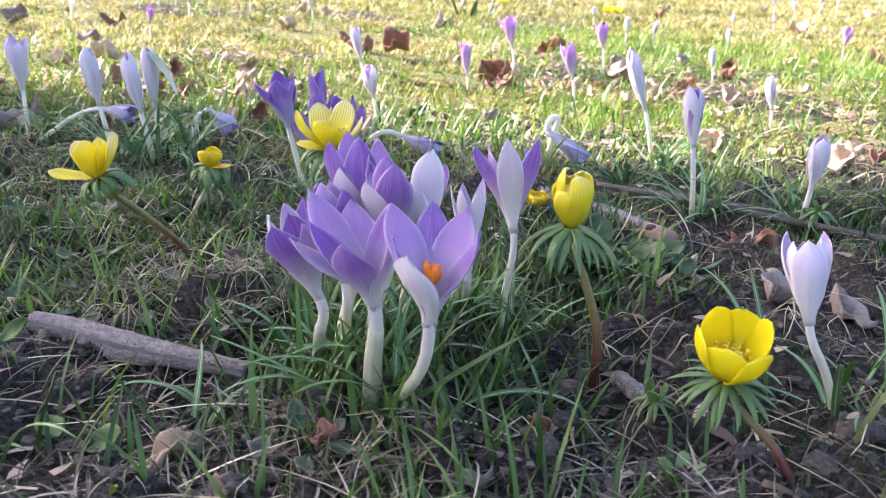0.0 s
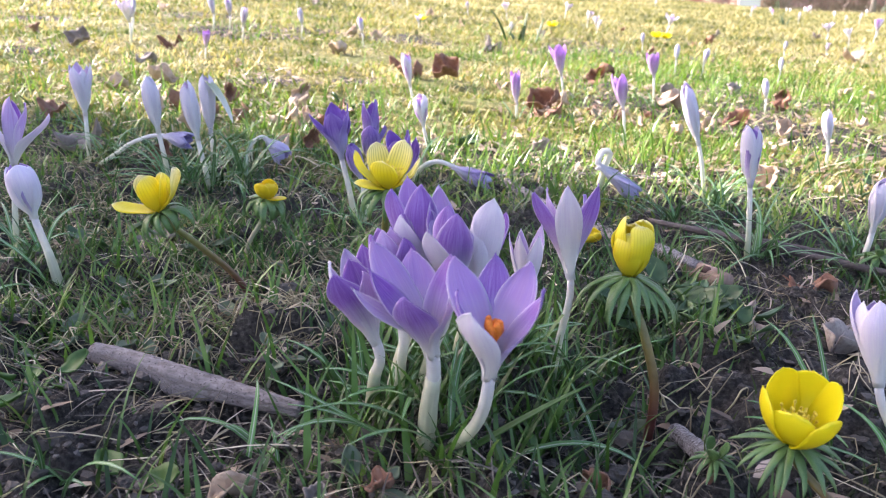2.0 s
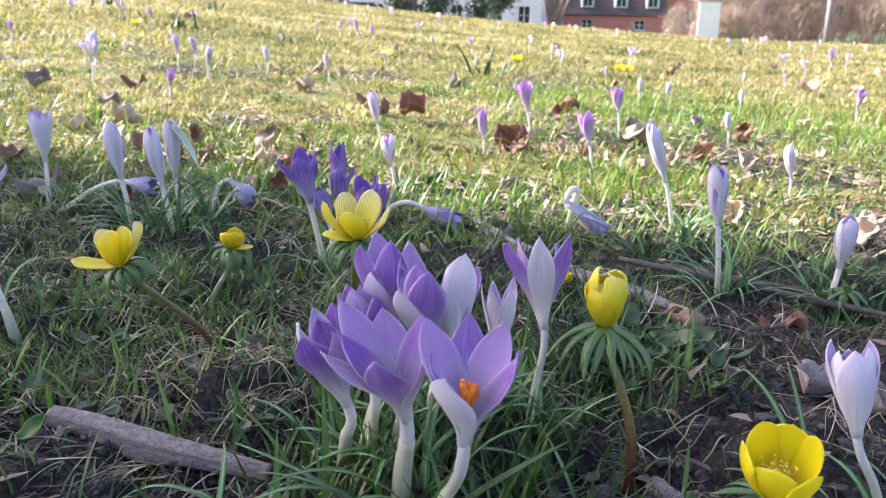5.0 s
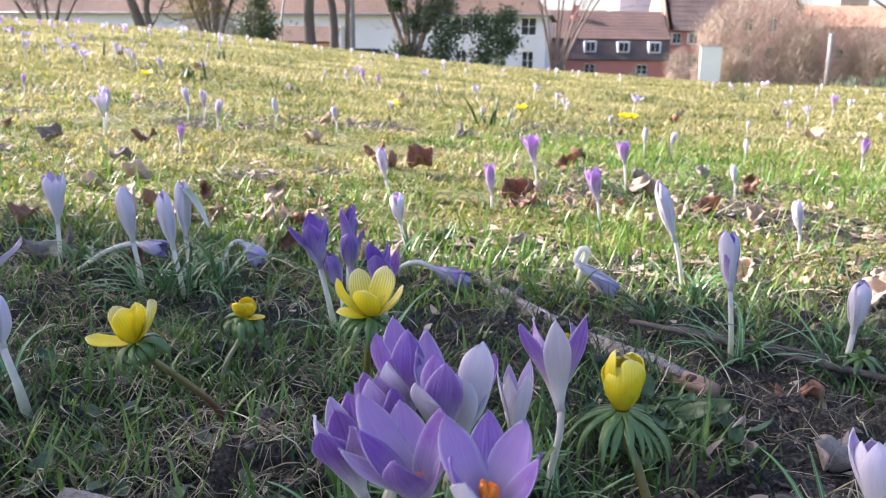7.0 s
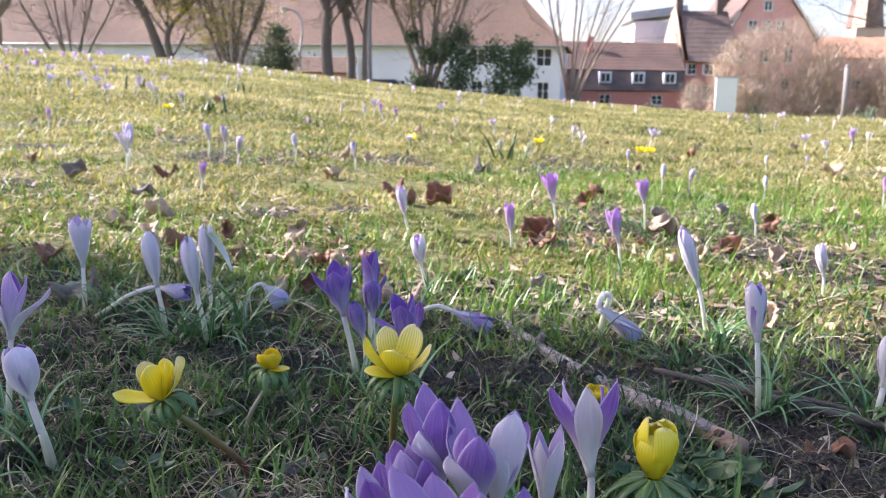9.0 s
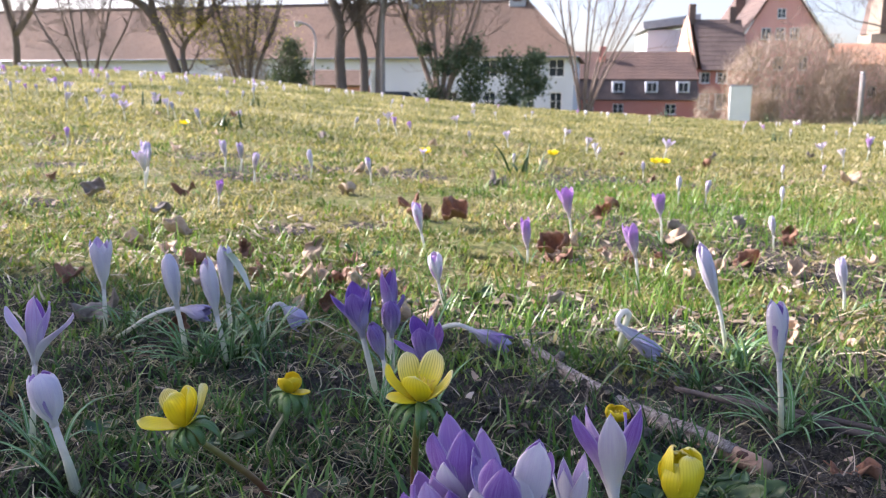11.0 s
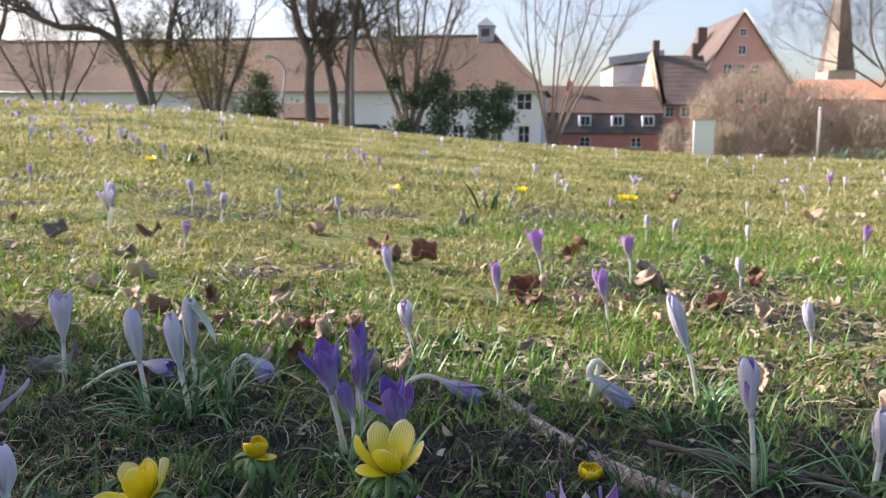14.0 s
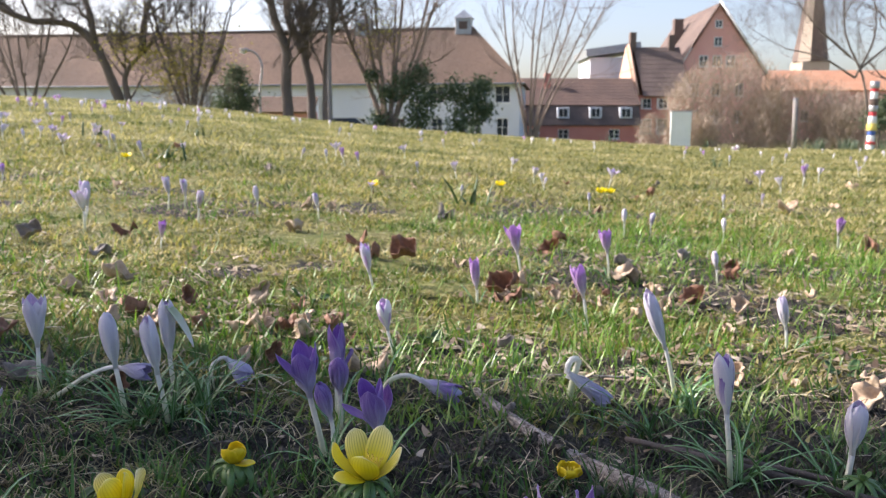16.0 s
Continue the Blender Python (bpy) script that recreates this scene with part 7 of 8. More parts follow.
evergreen(-10.3, 40, [(0, 2.3, 0.9), (0.4, 1.5, 0.8), (-0.6, 1.4, 0.8), (0.1, 3.0, 0.5)], "dark evergreen shrub beside the lamp post", 1)
evergreen(-1.2, 37.5, [(0, 1.0, 0.9), (0.3, 2.0, 0.9), (-0.6, 2.6, 0.8), (0.1, 3.1, 0.6)], "ivy-covered dark green thicket", 5)
evergreen(0.9, 37.5, [(0, 0.9, 0.9), (0.4, 1.9, 0.9), (0.9, 2.6, 0.6), (-0.4, 2.4, 0.7), (1.0, 1.5, 0.6)], "dark green ivy bush before the white house", 9)
evergreen(-3.0, 37.8, [(0, 0.9, 0.6), (0.4, 2.2, 0.5), (-0.3, 3.0, 0.4)], "ivy around bare stems", 13, 900)
evergreen(21.5, 39.5, [(0, 1.6, 0.7), (0.4, 2.3, 0.7)], "green shrub behind the striped post", 17, 1200)


def thicket(x, y, w, d, h, n, label, seed, mat="thicket", name="bare_thicket"):
    """Dense brown brushwood: many fine rods that lean apart."""
    rng = np.random.RandomState(seed)
    px, py = rng.uniform(-1, 1, n) * w, rng.normal(0, 0.4, n) * d
    crown = h * (0.55 + 0.45 * np.sqrt(np.clip(1 - (px / w) ** 2, 0, 1))) * (0.82 + 0.36 * fbm(px * 0.9 + seed * 7, py * 0.3, 3, 3))
    z0 = crown * rng.uniform(0, 1, n) ** 0.8
    ln = rng.uniform(0.25, 0.75, n)
    segs = 3
    V = np.empty((n, segs + 1, 2, 3))
    dx, dy, dz = rng.normal(0, 0.55, n), rng.normal(0, 0.55, n), rng.uniform(0.25, 1.0, n)
    a = rng.uniform(0, 3.14, n)
    kx, kz = rng.normal(0, 0.12, n), rng.normal(0, 0.12, n)
    for i in range(segs + 1):
        f = i / segs
        wdt = (0.010 + 0.012 * (1 - z0 / h)) * (1 - 0.75 * f)
        cx, cy, cz = px + (dx * f + kx * f * f) * ln, py + dy * f * ln, z0 + (dz * f + kz * f * f) * ln
        V[:, i, 0] = np.stack([cx - np.cos(a) * wdt, cy - np.sin(a) * wdt, cz], -1)
        V[:, i, 1] = np.stack([cx + np.cos(a) * wdt, cy + np.sin(a) * wdt, cz], -1)
    base = np.arange(n)[:, None] * (2 * (segs + 1)) + np.arange(segs)[None] * 2
    Q = np.stack([base, base + 1, base + 3, base + 2], -1).reshape(-1, 4)
    UV = np.stack([np.broadcast_to(np.array([0.0, 1.0])[None, None], (n, segs + 1, 2)), np.broadcast_to(np.linspace(0, 1, segs + 1)[None, :, None], (n, segs + 1, 2))], -1)
    ob = part(name, quad_mesh(name, V.reshape(-1, 3), Q, UV.reshape(-1, 2)), M[mat])
    ob.location = (x, y, float(land(x, y)) - 0.05)
    return tagged(ob, label, "thicket", kind="stuff")


thicket(16.9, 48, 3.5, 2.0, 5.5, 11500, "tall dense thicket of bare brown twigs", 1)
thicket(20.8, 47, 3.0, 2.0, 4.1, 8500, "lower dense thicket of bare brown twigs", 2)
thicket(24.0, 46, 2.4, 2.0, 3.0, 7500, "dense brushwood at the park's edge", 3)
thicket(14.8, 46, 0.9, 0.8, 2.0, 2200, "small bare bush beside the board", 4)
thicket(16.0, 62, 0.9, 0.8, 2.6, 1200, "small bare bush before the red house", 5)
thicket(-12.0, 37.8, 1.0, 0.8, 3.2, 1500, "brushwood at the foot of a shrub", 6)


# ---- houses ----
def wall_piece(L, H, holes, th=0.4):
    """A wall from 0 to L along x and 0 to H up, with holes (x0, x1, z0, z1) right through it."""
    xs = sorted({0.0, L, *[v for h in holes for v in h[:2]]})
    zs = sorted({0.0, H, *[v for h in holes for v in h[2:]]})
    V, F, ids = [], [], {}

    def vid(i, j, k):
        if (i, j, k) not in ids:
            ids[i, j, k] = len(V)
            V.append((xs[i], th * k, zs[j]))
        return ids[i, j, k]

    solid = {}
    for i in range(len(xs) - 1):
        for j in range(len(zs) - 1):
            cx, cz = (xs[i] + xs[i + 1]) / 2, (zs[j] + zs[j + 1]) / 2
            solid[i, j] = not any(h[0] < cx < h[1] and h[2] < cz < h[3] for h in holes)
    for (i, j), s in solid.items():
        if not s:
            continue
        F.append((vid(i, j, 0), vid(i + 1, j, 0), vid(i + 1, j + 1, 0), vid(i, j + 1, 0)))
        F.append((vid(i, j + 1, 1), vid(i + 1, j + 1, 1), vid(i + 1, j, 1), vid(i, j, 1)))
        for di, dj, e in ((-1, 0, ((i, j), (i, j + 1))), (1, 0, ((i + 1, j + 1), (i + 1, j))), (0, -1, ((i + 1, j), (i, j))), (0, 1, ((i, j + 1), (i + 1, j + 1)))):
            if not solid.get((i + di, j + dj), False):
                (a, b), (c, d) = e
                F.append((vid(a, b, 0), vid(c, d, 0), vid(c, d, 1), vid(a, b, 1)))
    return V, F, [(0, 0)] * len(V)


def window_set(house, x0, x1, z0, z1, off=(0, 0), depth=0.12, bars=1):
    """A window in its opening: frame, panes and sill."""
    ox, oy = off
    e = part("window", Bag().add(bevel_box(ox + x0 - 0.06, ox + x1 + 0.06, oy - 0.06, oy + depth, z0 - 0.08, z0 - 0.005, 0.01)).mesh("window_sill", False), M["paint_white"], house, "white framed window")
    b = Bag()
    w = 0.07
    for q in ((x0, x0 + w, z0, z1), (x1 - w, x1, z0, z1), (x0 + w, x1 - w, z0, z0 + w), (x0 + w, x1 - w, z1 - w, z1)):
        b.add(box_piece(ox + q[0], ox + q[1], oy + depth, oy + depth + 0.06, q[2], q[3]))
    mx = (x0 + x1) / 2
    b.add(box_piece(ox + mx - 0.03, ox + mx + 0.03, oy + depth + 0.004, oy + depth + 0.05, z0 + w, z1 - w))
    for i in range(bars):
        zz = z0 + (z1 - z0) * (i + 1) / (bars + 1)
        b.add(box_piece(ox + x0 + w, ox + mx - 0.03, oy + depth + 0.006, oy + depth + 0.048, zz - 0.02, zz + 0.02))
        b.add(box_piece(ox + mx + 0.03, ox + x1 - w, oy + depth + 0.006, oy + depth + 0.048, zz - 0.02, zz + 0.02))
    part("frame", b.mesh("window_frame", False), M["paint_white"], e)
    part("pane", Bag().add(box_piece(ox + x0 + 0.01, ox + x1 - 0.01, oy + depth + 0.062, oy + depth + 0.075, z0 + 0.01, z1 - 0.01)).mesh("window_pane", False), M["glass"], e)


def slab(corners, th):
    """A roof plane of some thickness over its corners."""
    c = [Vector(p) for p in corners]
    nrm = (c[1] - c[0]).cross(c[-1] - c[0]).normalized() * th
    n = len(c)
    V = [tuple(p) for p in c] + [tuple(p - nrm) for p in c]
    F = [tuple(range(n)), tuple(range(2 * n - 1, n - 1, -1))] + [(j, i, i + n, j + n) for i, j in ((i, (i + 1) % n) for i in range(n))]
    return V, F, [(0, 0)] * (2 * n)


def tiled(corners, rows, mat, parent, th=0.12, lap=0.025):
    """A roof plane in courses, each proud of the one above it; corners: eave a, eave b, ridge b, ridge a."""
    a, b, c, d = [Vector(p) for p in corners]
    up = (b - a).cross(d - a).normalized()
    V, F = [], []
    for i in range(rows):
        f0, f1 = i / rows, (i + 1) / rows
        V += [a.lerp(d, f0) + up * lap, b.lerp(c, f0) + up * lap, a.lerp(d, f1), b.lerp(c, f1)]
        k = 4 * i
        F.append((k, k + 1, k + 3, k + 2))
        if i:
            F.append((k - 2, k - 1, k + 1, k))
    k = len(V)
    V += [a - up * th, b - up * th, c - up * th, d - up * th]
    F += [(k + 3, k + 2, k + 1, k), (k, k + 1, 1, 0), (k - 2, k - 1, k + 2, k + 3)]
    bag = Bag().add(([tuple(v) for v in V], F, None))
    return part("roof", bag.mesh("roof_plane", False), M[mat], parent)


BASE = -1.6
# long white house with a hipped roof
H1 = thing("white_house", (6.66, 70, BASE), "long white plastered house with a brown hipped tile roof", "house")
H1.rotation_euler = (0, 0, radians(-8.2))
L1, E1, D1, R1 = 95.0, 5.65, 12.0, 10.9
holes = []
for i, xc in enumerate([1.2, 3.6, 7.0, 10.4, 14.0, 18.0, 22.0, 26.0, 30.5, 35.0, 40.0, 45.0, 50.0, 55.0, 60.0]):
    holes.append((L1 - xc - 0.8, L1 - xc + 0.25, 1.0, 2.55))
    if xc < 12:
        holes.append((L1 - xc - 0.95, L1 - xc + 0.40, 3.85, 5.35))
me = Bag().add(wall_piece(L1, E1, holes)).mesh("white_wall", False)
me.transform(Matrix.Translation((-L1, 0, 0)))
part("wall", me, M["plaster_white"], H1)
for h in holes:
    window_set(H1, *h, off=(-L1, 0))
part("side_wall", Bag().add(box_piece(-0.4, 0, 0.402, D1, 0, E1)).mesh("white_side", False), M["plaster_white"], H1)
part("side_wall", Bag().add(box_piece(-L1, -L1 + 0.4, 0.402, D1, 0, E1)).mesh("white_side", False), M["plaster_white"], H1)
part("back_wall", Bag().add(box_piece(-L1 + 0.402, -0.402, D1 - 0.4, D1, 0, E1)).mesh("white_back", False), M["plaster_white"], H1)
o = 0.45
rl, rr = -L1 + 4.6, -4.6
tiled([(-L1 - o, -o, E1 - 0.1), (o, -o, E1 - 0.1), (rr, D1 / 2, R1), (rl, D1 / 2, R1)], 26, "roof", H1, 0.12, 0.03)
tiled([(o, D1 + o, E1 - 0.1), (-L1 - o, D1 + o, E1 - 0.1), (rl, D1 / 2, R1), (rr, D1 / 2, R1)], 8, "roof", H1)
part("roof", Bag().add(slab([(o, -o, E1 - 0.05), (o, D1 + o, E1 - 0.05), (rr, D1 / 2, R1 + 0.05)], 0.12)).mesh("hip", False), M["roof"], H1)
part("roof", Bag().add(slab([(-L1 - o, D1 + o, E1 - 0.05), (-L1 - o, -o, E1 - 0.05), (rl, D1 / 2, R1 + 0.05)], 0.12)).mesh("hip", False), M["roof"], H1)
part("ridge", Bag().add(tube([(rl, D1 / 2, R1 + 0.03), (rr, D1 / 2, R1 + 0.03)], 0.16, 8)).mesh("ridge_tiles"), M["roof_grey"], H1)
part("gutter", Bag().add(tube([(-L1 - o, -o - 0.08, E1 - 0.18), (o, -o - 0.08, E1 - 0.18)], 0.09, 8)).mesh("gutter"), M["zinc"], H1)
for xc in (-5.6, -15.2):
    c = part("cupola", Bag().add(bevel_box(xc - 0.75, xc + 0.75, D1 / 2 - 0.75, D1 / 2 + 0.75, R1 - 0.6, R1 + 0.9, 0.05)).mesh("cupola", False), M["zinc"], H1, "grey metal roof cupola")
    part("cap", Bag().add(([(xc - 0.9, D1 / 2 - 0.9, R1 + 0.9), (xc + 0.9, D1 / 2 - 0.9, R1 + 0.9), (xc + 0.9, D1 / 2 + 0.9, R1 + 0.9), (xc - 0.9, D1 / 2 + 0.9, R1 + 0.9), (xc, D1 / 2, R1 + 1.75)], [(3, 2, 1, 0), (0, 1, 4), (1, 2, 4), (2, 3, 4), (3, 0, 4)], None)).mesh("cupola_cap", False), M["zinc"], c)
    part("louvre", Bag().add(box_piece(xc - 0.4, xc + 0.4, D1 / 2 - 0.79, D1 / 2 - 0.755, R1 - 0.1, R1 + 0.6)).mesh("cupola_louvre", False), M["slate_dark"], c)

# low red house with a dark upper band
H2 = thing("red_house", (8.4, 82, BASE), "low red house with a dark tiled mansard and brown roof", "house")
w2 = [(3.4, 4.5, 0.55, 1.55), (8.6, 9.7, 0.55, 1.55), (0.6, 1.5, 0.55, 1.55)]
part("wall", Bag().add(wall_piece(11.6, 1.95, w2)).mesh("red_wall", False), M["plaster_red"], H2)
for h in w2:
    window_set(H2, *h)
part("band", Bag().add(slab([(-0.25, -0.3, 1.95), (11.85, -0.3, 1.95), (11.85, 0.9, 4.05), (-0.25, 0.9, 4.05)], 0.15)).mesh("mansard_band", False), M["slate_dark"], H2, "dark tiled mansard band")
for xc in (3.9, 7.2, 10.3):
    dm = part("dormer", Bag().add(bevel_box(xc - 0.62, xc + 0.62, -0.05, 1.0, 2.65, 3.75, 0.03)).mesh("dormer", False), M["plaster_white"], H2, "small white dormer window")
    part("pane", Bag().add(box_piece(xc - 0.42, xc + 0.42, -0.09, -0.055, 2.8, 3.6)).mesh("dormer_pane", False), M["glass"], dm)
    part("bar", Bag().add(box_piece(xc - 0.03, xc + 0.03, -0.12, -0.095, 2.8, 3.6)).mesh("dormer_bar", False), M["paint_white"], dm)
tiled([(-0.4, 0.7, 4.0), (12.0, 0.7, 4.0), (12.0, 5.5, 7.0), (-0.4, 5.5, 7.0)], 9, "roof_dark", H2)
tiled([(12.0, 11.0, 3.4), (-0.4, 11.0, 3.4), (-0.4, 5.5, 7.0), (12.0, 5.5, 7.0)], 5, "roof_dark", H2)
part("side_wall", Bag().add(([(0, 0.402, 0), (0, 10.5, 0), (0, 10.5, 3.4), (0, 5.5, 6.7), (0, 1.0, 3.9), (0, 0.402, 1.9), (0.3, 0.402, 0), (0.3, 10.5, 0), (0.3, 10.5, 3.4), (0.3, 5.5, 6.7), (0.3, 1.0, 3.9), (0.3, 0.402, 1.9)],
     [(5, 4, 3, 2, 1, 0), (6, 7, 8, 9, 10, 11), (0, 1, 7, 6), (1, 2, 8, 7), (2, 3, 9, 8), (3, 4, 10, 9), (4, 5, 11, 10), (5, 0, 6, 11)], None)).mesh("red_side", False), M["plaster_red"], H2)
part("chimney", Bag().add(bevel_box(2.4, 3.0, 3.6, 4.2, 5.4, 7.4, 0.03)).mesh("chimney", False), M["plaster_red"], H2)

# taller narrow house with a bright gable
H3 = thing("gabled_house", (20.9, 86, BASE), "narrow red and white house with a cream gable wall", "house")
w3 = [(0.5, 1.5, 1.0, 2.6), (2.2, 3.3, 1.0, 2.6), (0.5, 1.4, 3.7, 4.8), (2.2, 3.2, 3.7, 4.8)]
part("wall", Bag().add(wall_piece(5.2, 5.1, w3)).mesh("narrow_wall", False), M["plaster_red"], H3)
for h in w3:
    window_set(H3, *h)
    part("shutter", Bag().add(bevel_box(h[0] - 0.22, h[0] - 0.065, -0.05, -0.004, h[2], h[3], 0.01)).mesh("shutter", False), M["paint_white"], H3)
gab = [(0, 0.402, 0), (0, 10.0, 0), (0, 10.0, 5.2), (0, 5.0, 10.7), (0, 0.402, 5.2)]
part("gable_wall", Bag().add(slab([(-0.02 + p[0], p[1], p[2]) for p in gab], 0.4)).mesh("gable_wall", False), M["plaster_cream"], H3, "sunlit cream plastered gable")
part("coping", Bag().add(tube([(-0.1, -0.1, 5.2), (-0.1, 5.0, 10.85)], 0.16, 6)).mesh("gable_coping"), M["plaster_cream"], H3)
tiled([(0.45, -0.4, 5.0), (5.6, -0.4, 5.0), (5.6, 5.0, 10.6), (0.45, 5.0, 10.6)], 11, "roof_grey", H3)
tiled([(5.6, 10.4, 5.0), (0.45, 10.4, 5.0), (0.45, 5.0, 10.6), (5.6, 5.0, 10.6)], 6, "roof_grey", H3)
for xc, hh in ((0.3, 12.2), (4.6, 11.9)):
    part("chimney", Bag().add(bevel_box(xc - 0.35, xc + 0.35, 4.6, 5.3, 9.9, hh, 0.04)).mesh("chimney", False), M["roof_grey"], H3)

# white block behind
H4 = thing("white_block", (17.6, 97, BASE), "plain white block with a flat grey roof", "house")
part("wall", Bag().add(bevel_box(0, 5.2, 0, 8, 0, 10.0, 0.05)).mesh("block_wall", False), M["plaster_white"], H4)
part("roof", Bag().add(slab([(-0.5, -0.5, 10.0), (6.0, -0.5, 10.9), (6.0, 8.5, 10.9), (-0.5, 8.5, 10.0)], -0.9)).mesh("block_roof", False), M["zinc"], H4)

# big pink gabled house
H5 = thing("gabled_house", (26.2, 90, BASE), "large pink house with a steep gable and tiled roof", "house")
W5, E5, A5, X5 = 9.4, 7.9, 15.0, 4.2
w5 = [(X5 - 0.4, X5 + 0.4, 12.6, 13.4), (X5 - 0.45, X5 + 0.45, 10.6, 11.6), (2.2, 3.2, 8.4, 9.6), (X5 - 0.5, X5 + 0.5, 8.4, 9.6), (5.2, 6.2, 8.4, 9.6), (1.4, 2.4, 5.2, 6.6), (3.8, 4.8, 5.2, 6.6), (6.4, 7.4, 5.2, 6.6), (1.4, 2.4, 2.2, 3.6), (3.8, 4.8, 2.2, 3.6), (6.4, 7.4, 2.2, 3.6)]
low5 = [h for h in w5 if h[3] < E5]
part("wall", Bag().add(wall_piece(W5, E5, low5)).mesh("pink_wall", False), M["plaster_pink"], H5)
part("gable_wall", Bag().add(slab([(0, 0, E5 + 0.002), (W5, 0, E5 + 0.002), (X5, 0, A5)], 0.4)).mesh("pink_gable", False), M["plaster_pink"], H5)
for h in w5:
    if h in low5:
        window_set(H5, *h)
    else:
        window_set(H5, *h, off=(0, -0.14), depth=0.02)
part("side_wall", Bag().add(box_piece(0, 0.4, 0.402, 16, 0, E5)).mesh("pink_side", False), M["plaster_pink"], H5)
part("side_wall", Bag().add(box_piece(W5 - 0.4, W5, 0.402, 16, 0, E5)).mesh("pink_side", False), M["plaster_pink"], H5)
tiled([(-1.0, 16.2, E5 - 0.8), (-1.0, -0.35, E5 - 0.8), (X5, -0.35, A5 + 0.25), (X5, 16.2, A5 + 0.25)], 14, "roof_grey", H5)
tiled([(W5 + 0.4, -0.35, E5 - 0.4), (W5 + 0.4, 16.2, E5 - 0.4), (X5, 16.2, A5 + 0.25), (X5, -0.35, A5 + 0.25)], 14, "roof_grey", H5)
part("verge", Bag().add(tube([(W5 + 0.4, -0.4, E5 - 0.3), (X5, -0.4, A5 + 0.35)], 0.14, 6)).mesh("verge"), M["paint_white"], H5)
part("chimney", Bag().add(bevel_box(X5 - 2.6, X5 - 1.5, 8.0, 9.0, A5 - 4.2, A5 - 0.4, 0.05)).mesh("chimney", False), M["roof_grey"], H5)

# long low house with an orange roof
H6 = thing("orange_roofed_house", (42.0, 110, BASE), "long low house under an orange tile roof", "house")
w6 = [(3 + 4 * i, 4.2 + 4 * i, 2.5, 4.0) for i in range(8)]
part("wall", Bag().add(wall_piece(38, 6.8, w6)).mesh("pink_long_wall", False), M["plaster_pink"], H6)
for h in w6:
    window_set(H6, *h)
part("side_wall", Bag().add(box_piece(0, 0.4, 0.402, 10, 0, 6.8)).mesh("long_side", False), M["plaster_pink"], H6)
tiled([(-0.5, -0.4, 6.7), (38.5, -0.4, 6.7), (38.5, 5, 9.7), (-0.5, 5, 9.7)], 8, "roof_red", H6)
tiled([(38.5, 10.4, 6.7), (-0.5, 10.4, 6.7), (-0.5, 5, 9.7), (38.5, 5, 9.7)], 4, "roof_red", H6)

# church tower
H7 = thing("church_tower", (64.3, 142, BASE), "pale church tower with a steep tiled spire", "church tower")
part("wall", Bag().add(bevel_box(-2.4, 2.4, -2.4, 2.4, 0, 13.0, 0.1)).mesh("tower_wall", False), M["tower_and_lit_facet"], H7)
part("window", Bag().add(bevel_box(-0.5, 0.5, -2.48, -2.41, 9.5, 11.5, 0.02)).mesh("tower_window", False), M["slate_dark"], H7)
ring = [(2.9 * math.cos(a), 2.9 * math.sin(a)) for a in np.arange(8) * math.pi / 4 + math.pi / 8]
# facet 4 faces left: its sunlight is put in as a paler colour
for i in range(8):
    (xa, ya), (xb, yb) = ring[i], ring[(i + 1) % 8]
    tiled([(xa, ya, 13.0), (xb, yb, 13.0), (xb * 0.04, yb * 0.04, 34), (xa * 0.04, ya * 0.04, 34)], 12, "tower_and_lit_facet" if i == 4 else "roof_grey", H7, 0.1, 0.04)

# small brick-red shed behind the lamp
H8 = thing("shed", (-13.2, 52, BASE + 0.6), "low shed with reddish walls behind the shrubs", "shed")
part("wall", Bag().add(bevel_box(0, 4.6, 0, 3, 0, 2.2, 0.04)).mesh("shed_wall", False), M["plaster_pink"], H8)
tiled([(-0.3, -0.3, 2.15), (4.9, -0.3, 2.15), (4.9, 1.6, 3.2), (-0.3, 1.6, 3.2)], 6, "roof", H8)

# ---- things at the park's edge ----
zl = lambda x, y: float(land(x, y))
lp = thing("street_lamp", (-10.25, 45, zl(-10.25, 45) - 0.05), "grey park lamp on a bent post", "lamp")
hl = 4.35 - zl(-10.25, 45)
part("post", Bag().add(tube(curve_pts([(0, 0, 0), (0, 0, hl * 0.5), (0, 0, hl - 0.25), (-0.25, 0, hl + 0.02), (-0.62, 0, hl + 0.1)], 20), np.linspace(0.09, 0.055, 20), 9)).mesh("lamp_post"), M["metal_grey"], lp)
hd = part("head", Bag().add(bevel_box(-1.0, -0.55, -0.14, 0.14, hl + 0.03, hl + 0.20, 0.04)).mesh("lamp_head", False), M["metal_grey"], lp)
part("globe", Bag().add((ICO_V * np.array([0.22, 0.15, 0.13]) + np.array([-0.8, 0, hl + 0.02]), ICO_F, None)).mesh("lamp_globe"), M["lamp_head"], hd, "white opal cover")

sg = thing("notice_board", (9.5, 32, zl(9.5, 32) - 0.05), "white notice board seen at the meadow's edge", "notice board")
part("panel", Bag().add(bevel_box(-0.41, 0.41, -0.04, 0.04, 0.05, 1.52, 0.015)).mesh("board_panel", False), M["board"], sg)
for dx in (-0.38, 0.38):
    part("post", Bag().add(tube([(dx, 0.07, 0), (dx, 0.07, 1.5)], 0.03, 8)).mesh("board_post"), M["metal_grey"], sg)
part("rail", Bag().add(bevel_box(-0.44, 0.44, -0.05, 0.05, 1.522, 1.57, 0.01)).mesh("board_rail", False), M["metal_grey"], sg)

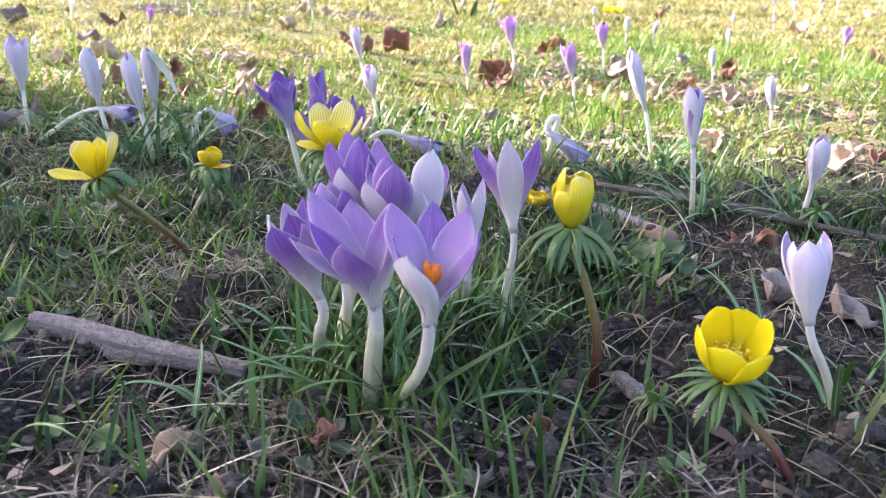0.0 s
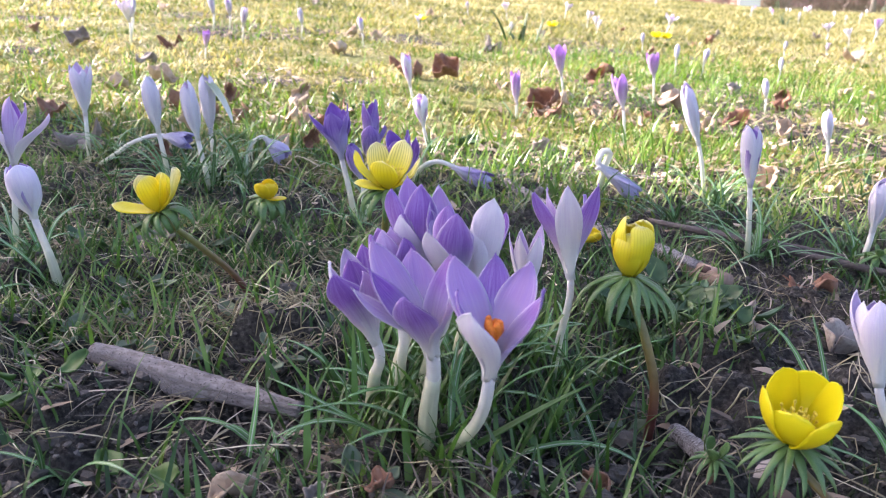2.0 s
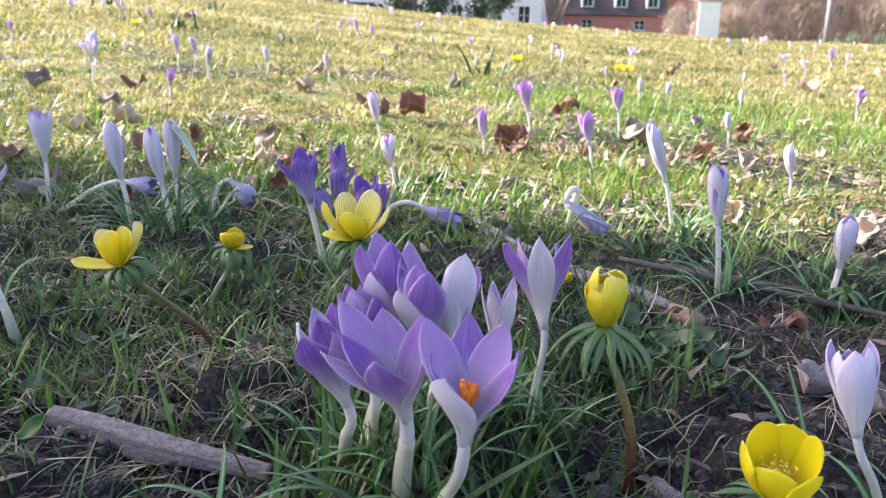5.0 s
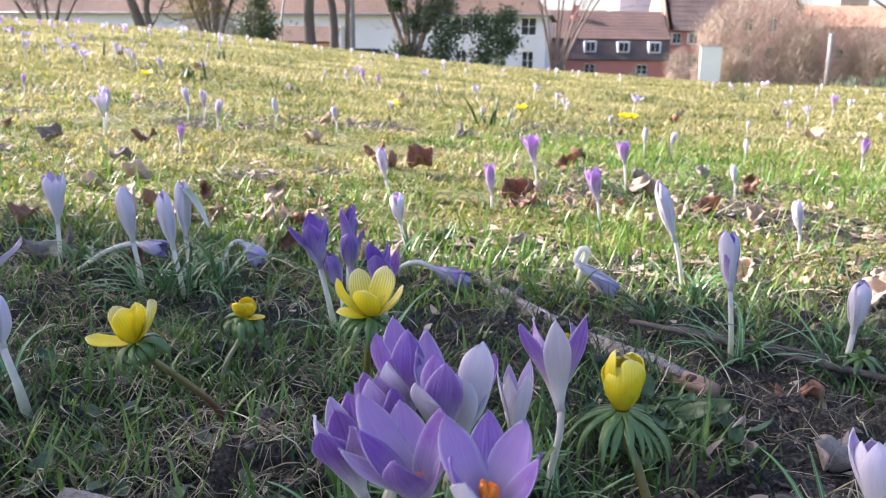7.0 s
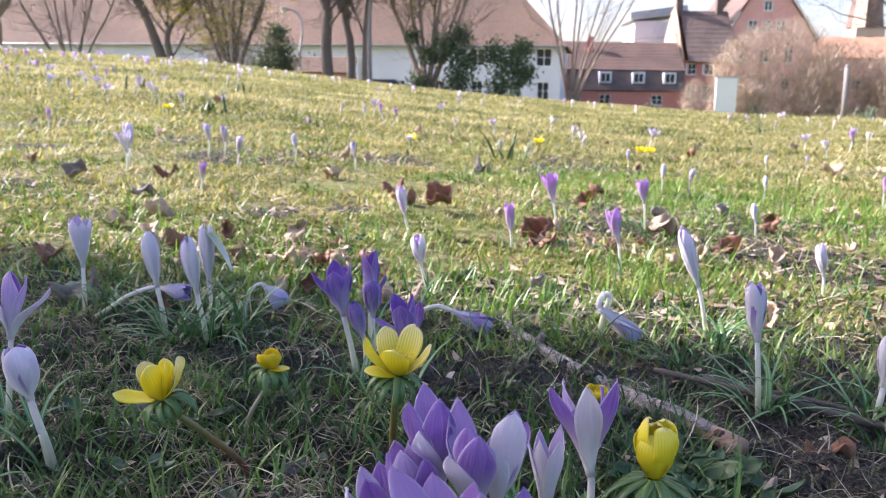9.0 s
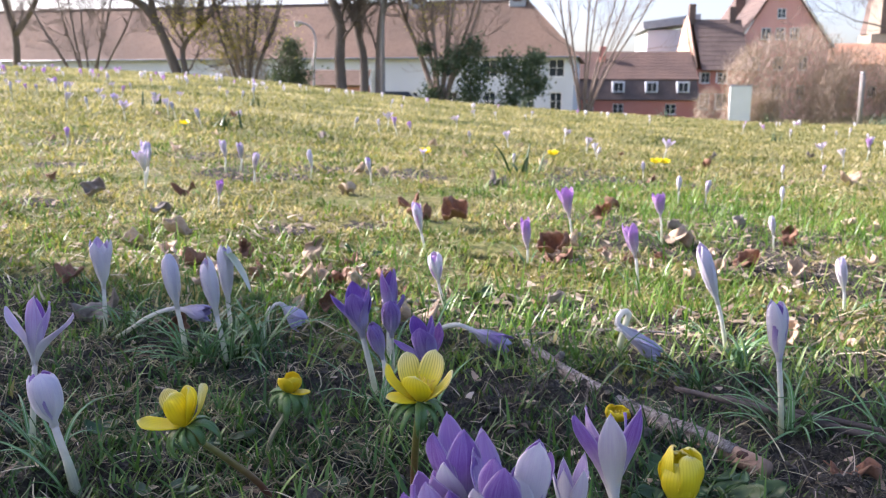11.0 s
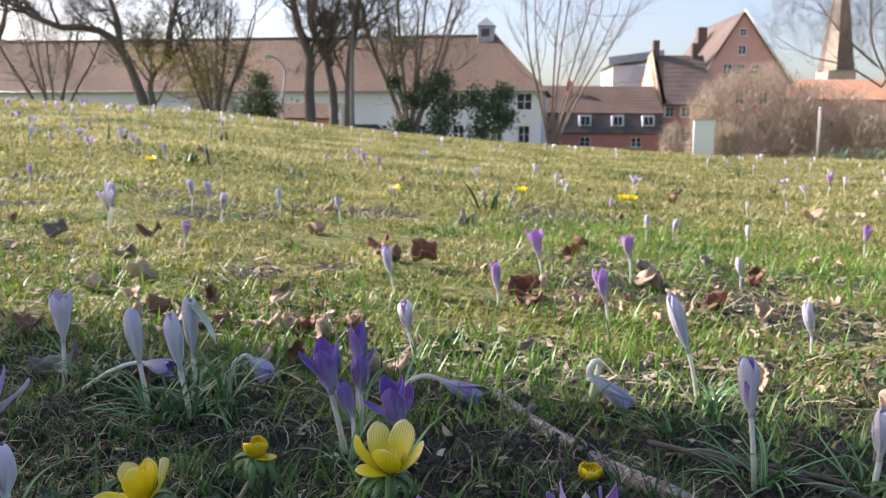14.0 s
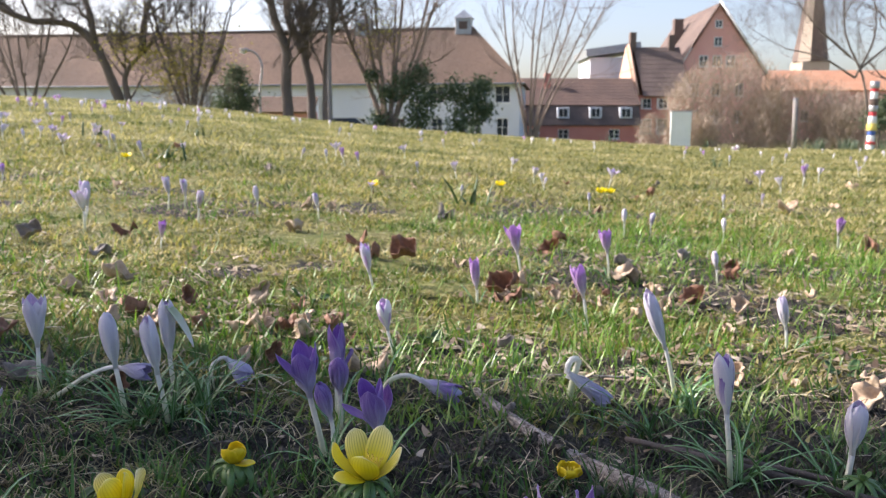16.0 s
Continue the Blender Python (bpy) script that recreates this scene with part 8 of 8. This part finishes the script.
pl = thing("wooden_post", (13.2, 30, zl(13.2, 30) - 0.05), "weathered pale round wooden post", "post")
part("shaft", Bag().add(tube([(0, 0, 0), (-0.02, 0, 1.0), (-0.05, 0, 1.95)], [0.095, 0.09, 0.085], 12, 0.03, 2)).mesh("post_shaft"), M["stick"], pl)
part("cap", Bag().add(tube([(-0.05, 0, 1.951), (-0.05, 0, 2.02)], [0.095, 0.05], 12)).mesh("post_cap"), M["metal_grey"], pl)

tt = thing("striped_post", (20.35, 38, zl(20.35, 38) - 0.05), "tall round post painted in coloured rings", "post")
z, cols = 0.0, ["paint_white", "stripe_red", "paint_white", "stripe_blue", "stripe_yellow", "paint_white", "stripe_red", "metal_grey", "roof_grey", "paint_white", "stripe_red", "metal_grey"]
for i, cname in enumerate(cols):
    hgt = [0.42, 0.14, 0.30, 0.22, 0.34, 0.34, 0.20, 0.30, 0.30, 0.34, 0.14, 0.34][i]
    r = 0.19 + 0.025 * math.sin(i * 1.9)
    part("ring", Bag().add(tube([(0, 0, z), (0, 0, z + 0.03), (0, 0, z + hgt - 0.032), (0, 0, z + hgt - 0.002)], [r * 0.92, r, r, r * 0.92], 14)).mesh("post_ring"), M[cname], tt)
    z += hgt

pb = thing("signpost", (-6.0, 40, zl(-6.0, 40) - 0.05), "narrow pale board standing between the trees", "signpost")
part("panel", Bag().add(bevel_box(-0.20, 0.20, -0.03, 0.03, 0.2, 1.75 - zl(-6, 40), 0.01)).mesh("sign_panel", False), M["board"], pb)
part("post", Bag().add(tube([(0.28, 0.05, 0), (0.28, 0.05, 1.6 - zl(-6, 40))], 0.035, 8)).mesh("sign_post"), M["metal_grey"], pb)


def parked_car(x, y, label, rz=0.0):
    t = thing("parked_car", (x, y, zl(x, y)), label, "car")
    t.rotation_euler = (0, 0, rz)
    bm = bmesh.new()
    bmesh.ops.create_cube(bm, size=1.0)
    for v in bm.verts:
        v.co = Vector((v.co.x * 4.2, v.co.y * 1.75, 0.65 + v.co.z * 0.7))
    bmesh.ops.bevel(bm, geom=bm.edges[:], offset=0.16, segments=3, affect="EDGES")
    me = bpy.data.meshes.new("car_body")
    bm.to_mesh(me)
    bm.free()
    part("body", me, M["paint_white"], t)
    V = [(-1.5, -0.75, 1.001), (1.2, -0.75, 1.001), (1.2, 0.75, 1.001), (-1.5, 0.75, 1.001), (-1.1, -0.6, 1.5), (0.6, -0.6, 1.5), (0.6, 0.6, 1.5), (-1.1, 0.6, 1.5)]
    part("cabin", Bag().add((V, [(3, 2, 1, 0), (4, 5, 6, 7), (0, 1, 5, 4), (1, 2, 6, 5), (2, 3, 7, 6), (3, 0, 4, 7)], None)).mesh("car_cabin", False), M["glass"], t)
    for wx in (-1.3, 1.3):
        for wy in (-0.82, 0.82):
            part("wheel", Bag().add(tube([(wx, wy - 0.09, 0.32), (wx, wy + 0.09, 0.32)], 0.32, 16)).mesh("car_wheel"), M["slate_dark"], t)
    return t


parked_car(-6.2, 52, "light grey parked car glimpsed behind the trees")

# clumps of bulb leaves along the edge
for i, (x, y, n) in enumerate(((7.6, 16.2, 40), (8.1, 16.0, 40), (8.5, 16.4, 30), (9.0, 16.2, 30), (5.6, 17.0, 18), (3.5, 17.0, 12), (0.6, 16.8, 10), (0.062, 1.99, 7), (-0.95, 2.75, 8), (-1.7, 3.9, 8), (1.9, 5.6, 5), (-1.35, 4.4, 6))):
    tuft_big = thing("bulb_leaves", spot(x, y, 0.01), "clump of upright green bulb leaves", "leaf clump", "clumps of bulb leaves")
    rng = np.random.RandomState(200 + i)
    small = 0.35 if y < 8 else 1.0
    for j in range(n):
        a = rng.uniform(0, 6.28)
        P = leaf_strip((rng.normal(0, 0.10) * small, rng.normal(0, 0.08) * small, 0), a, rng.uniform(0.15, 0.32) * small, 0.022 * small if y > 8 else 0.010, rng.uniform(1.1, 1.5), rng.uniform(0.2, 0.9), 6, 3)
        part("leaf", Bag().add(shell(P, 0.001)).mesh("bulb_leaf"), M["weed_grey"] if y > 8 else M["weed"], tuft_big)
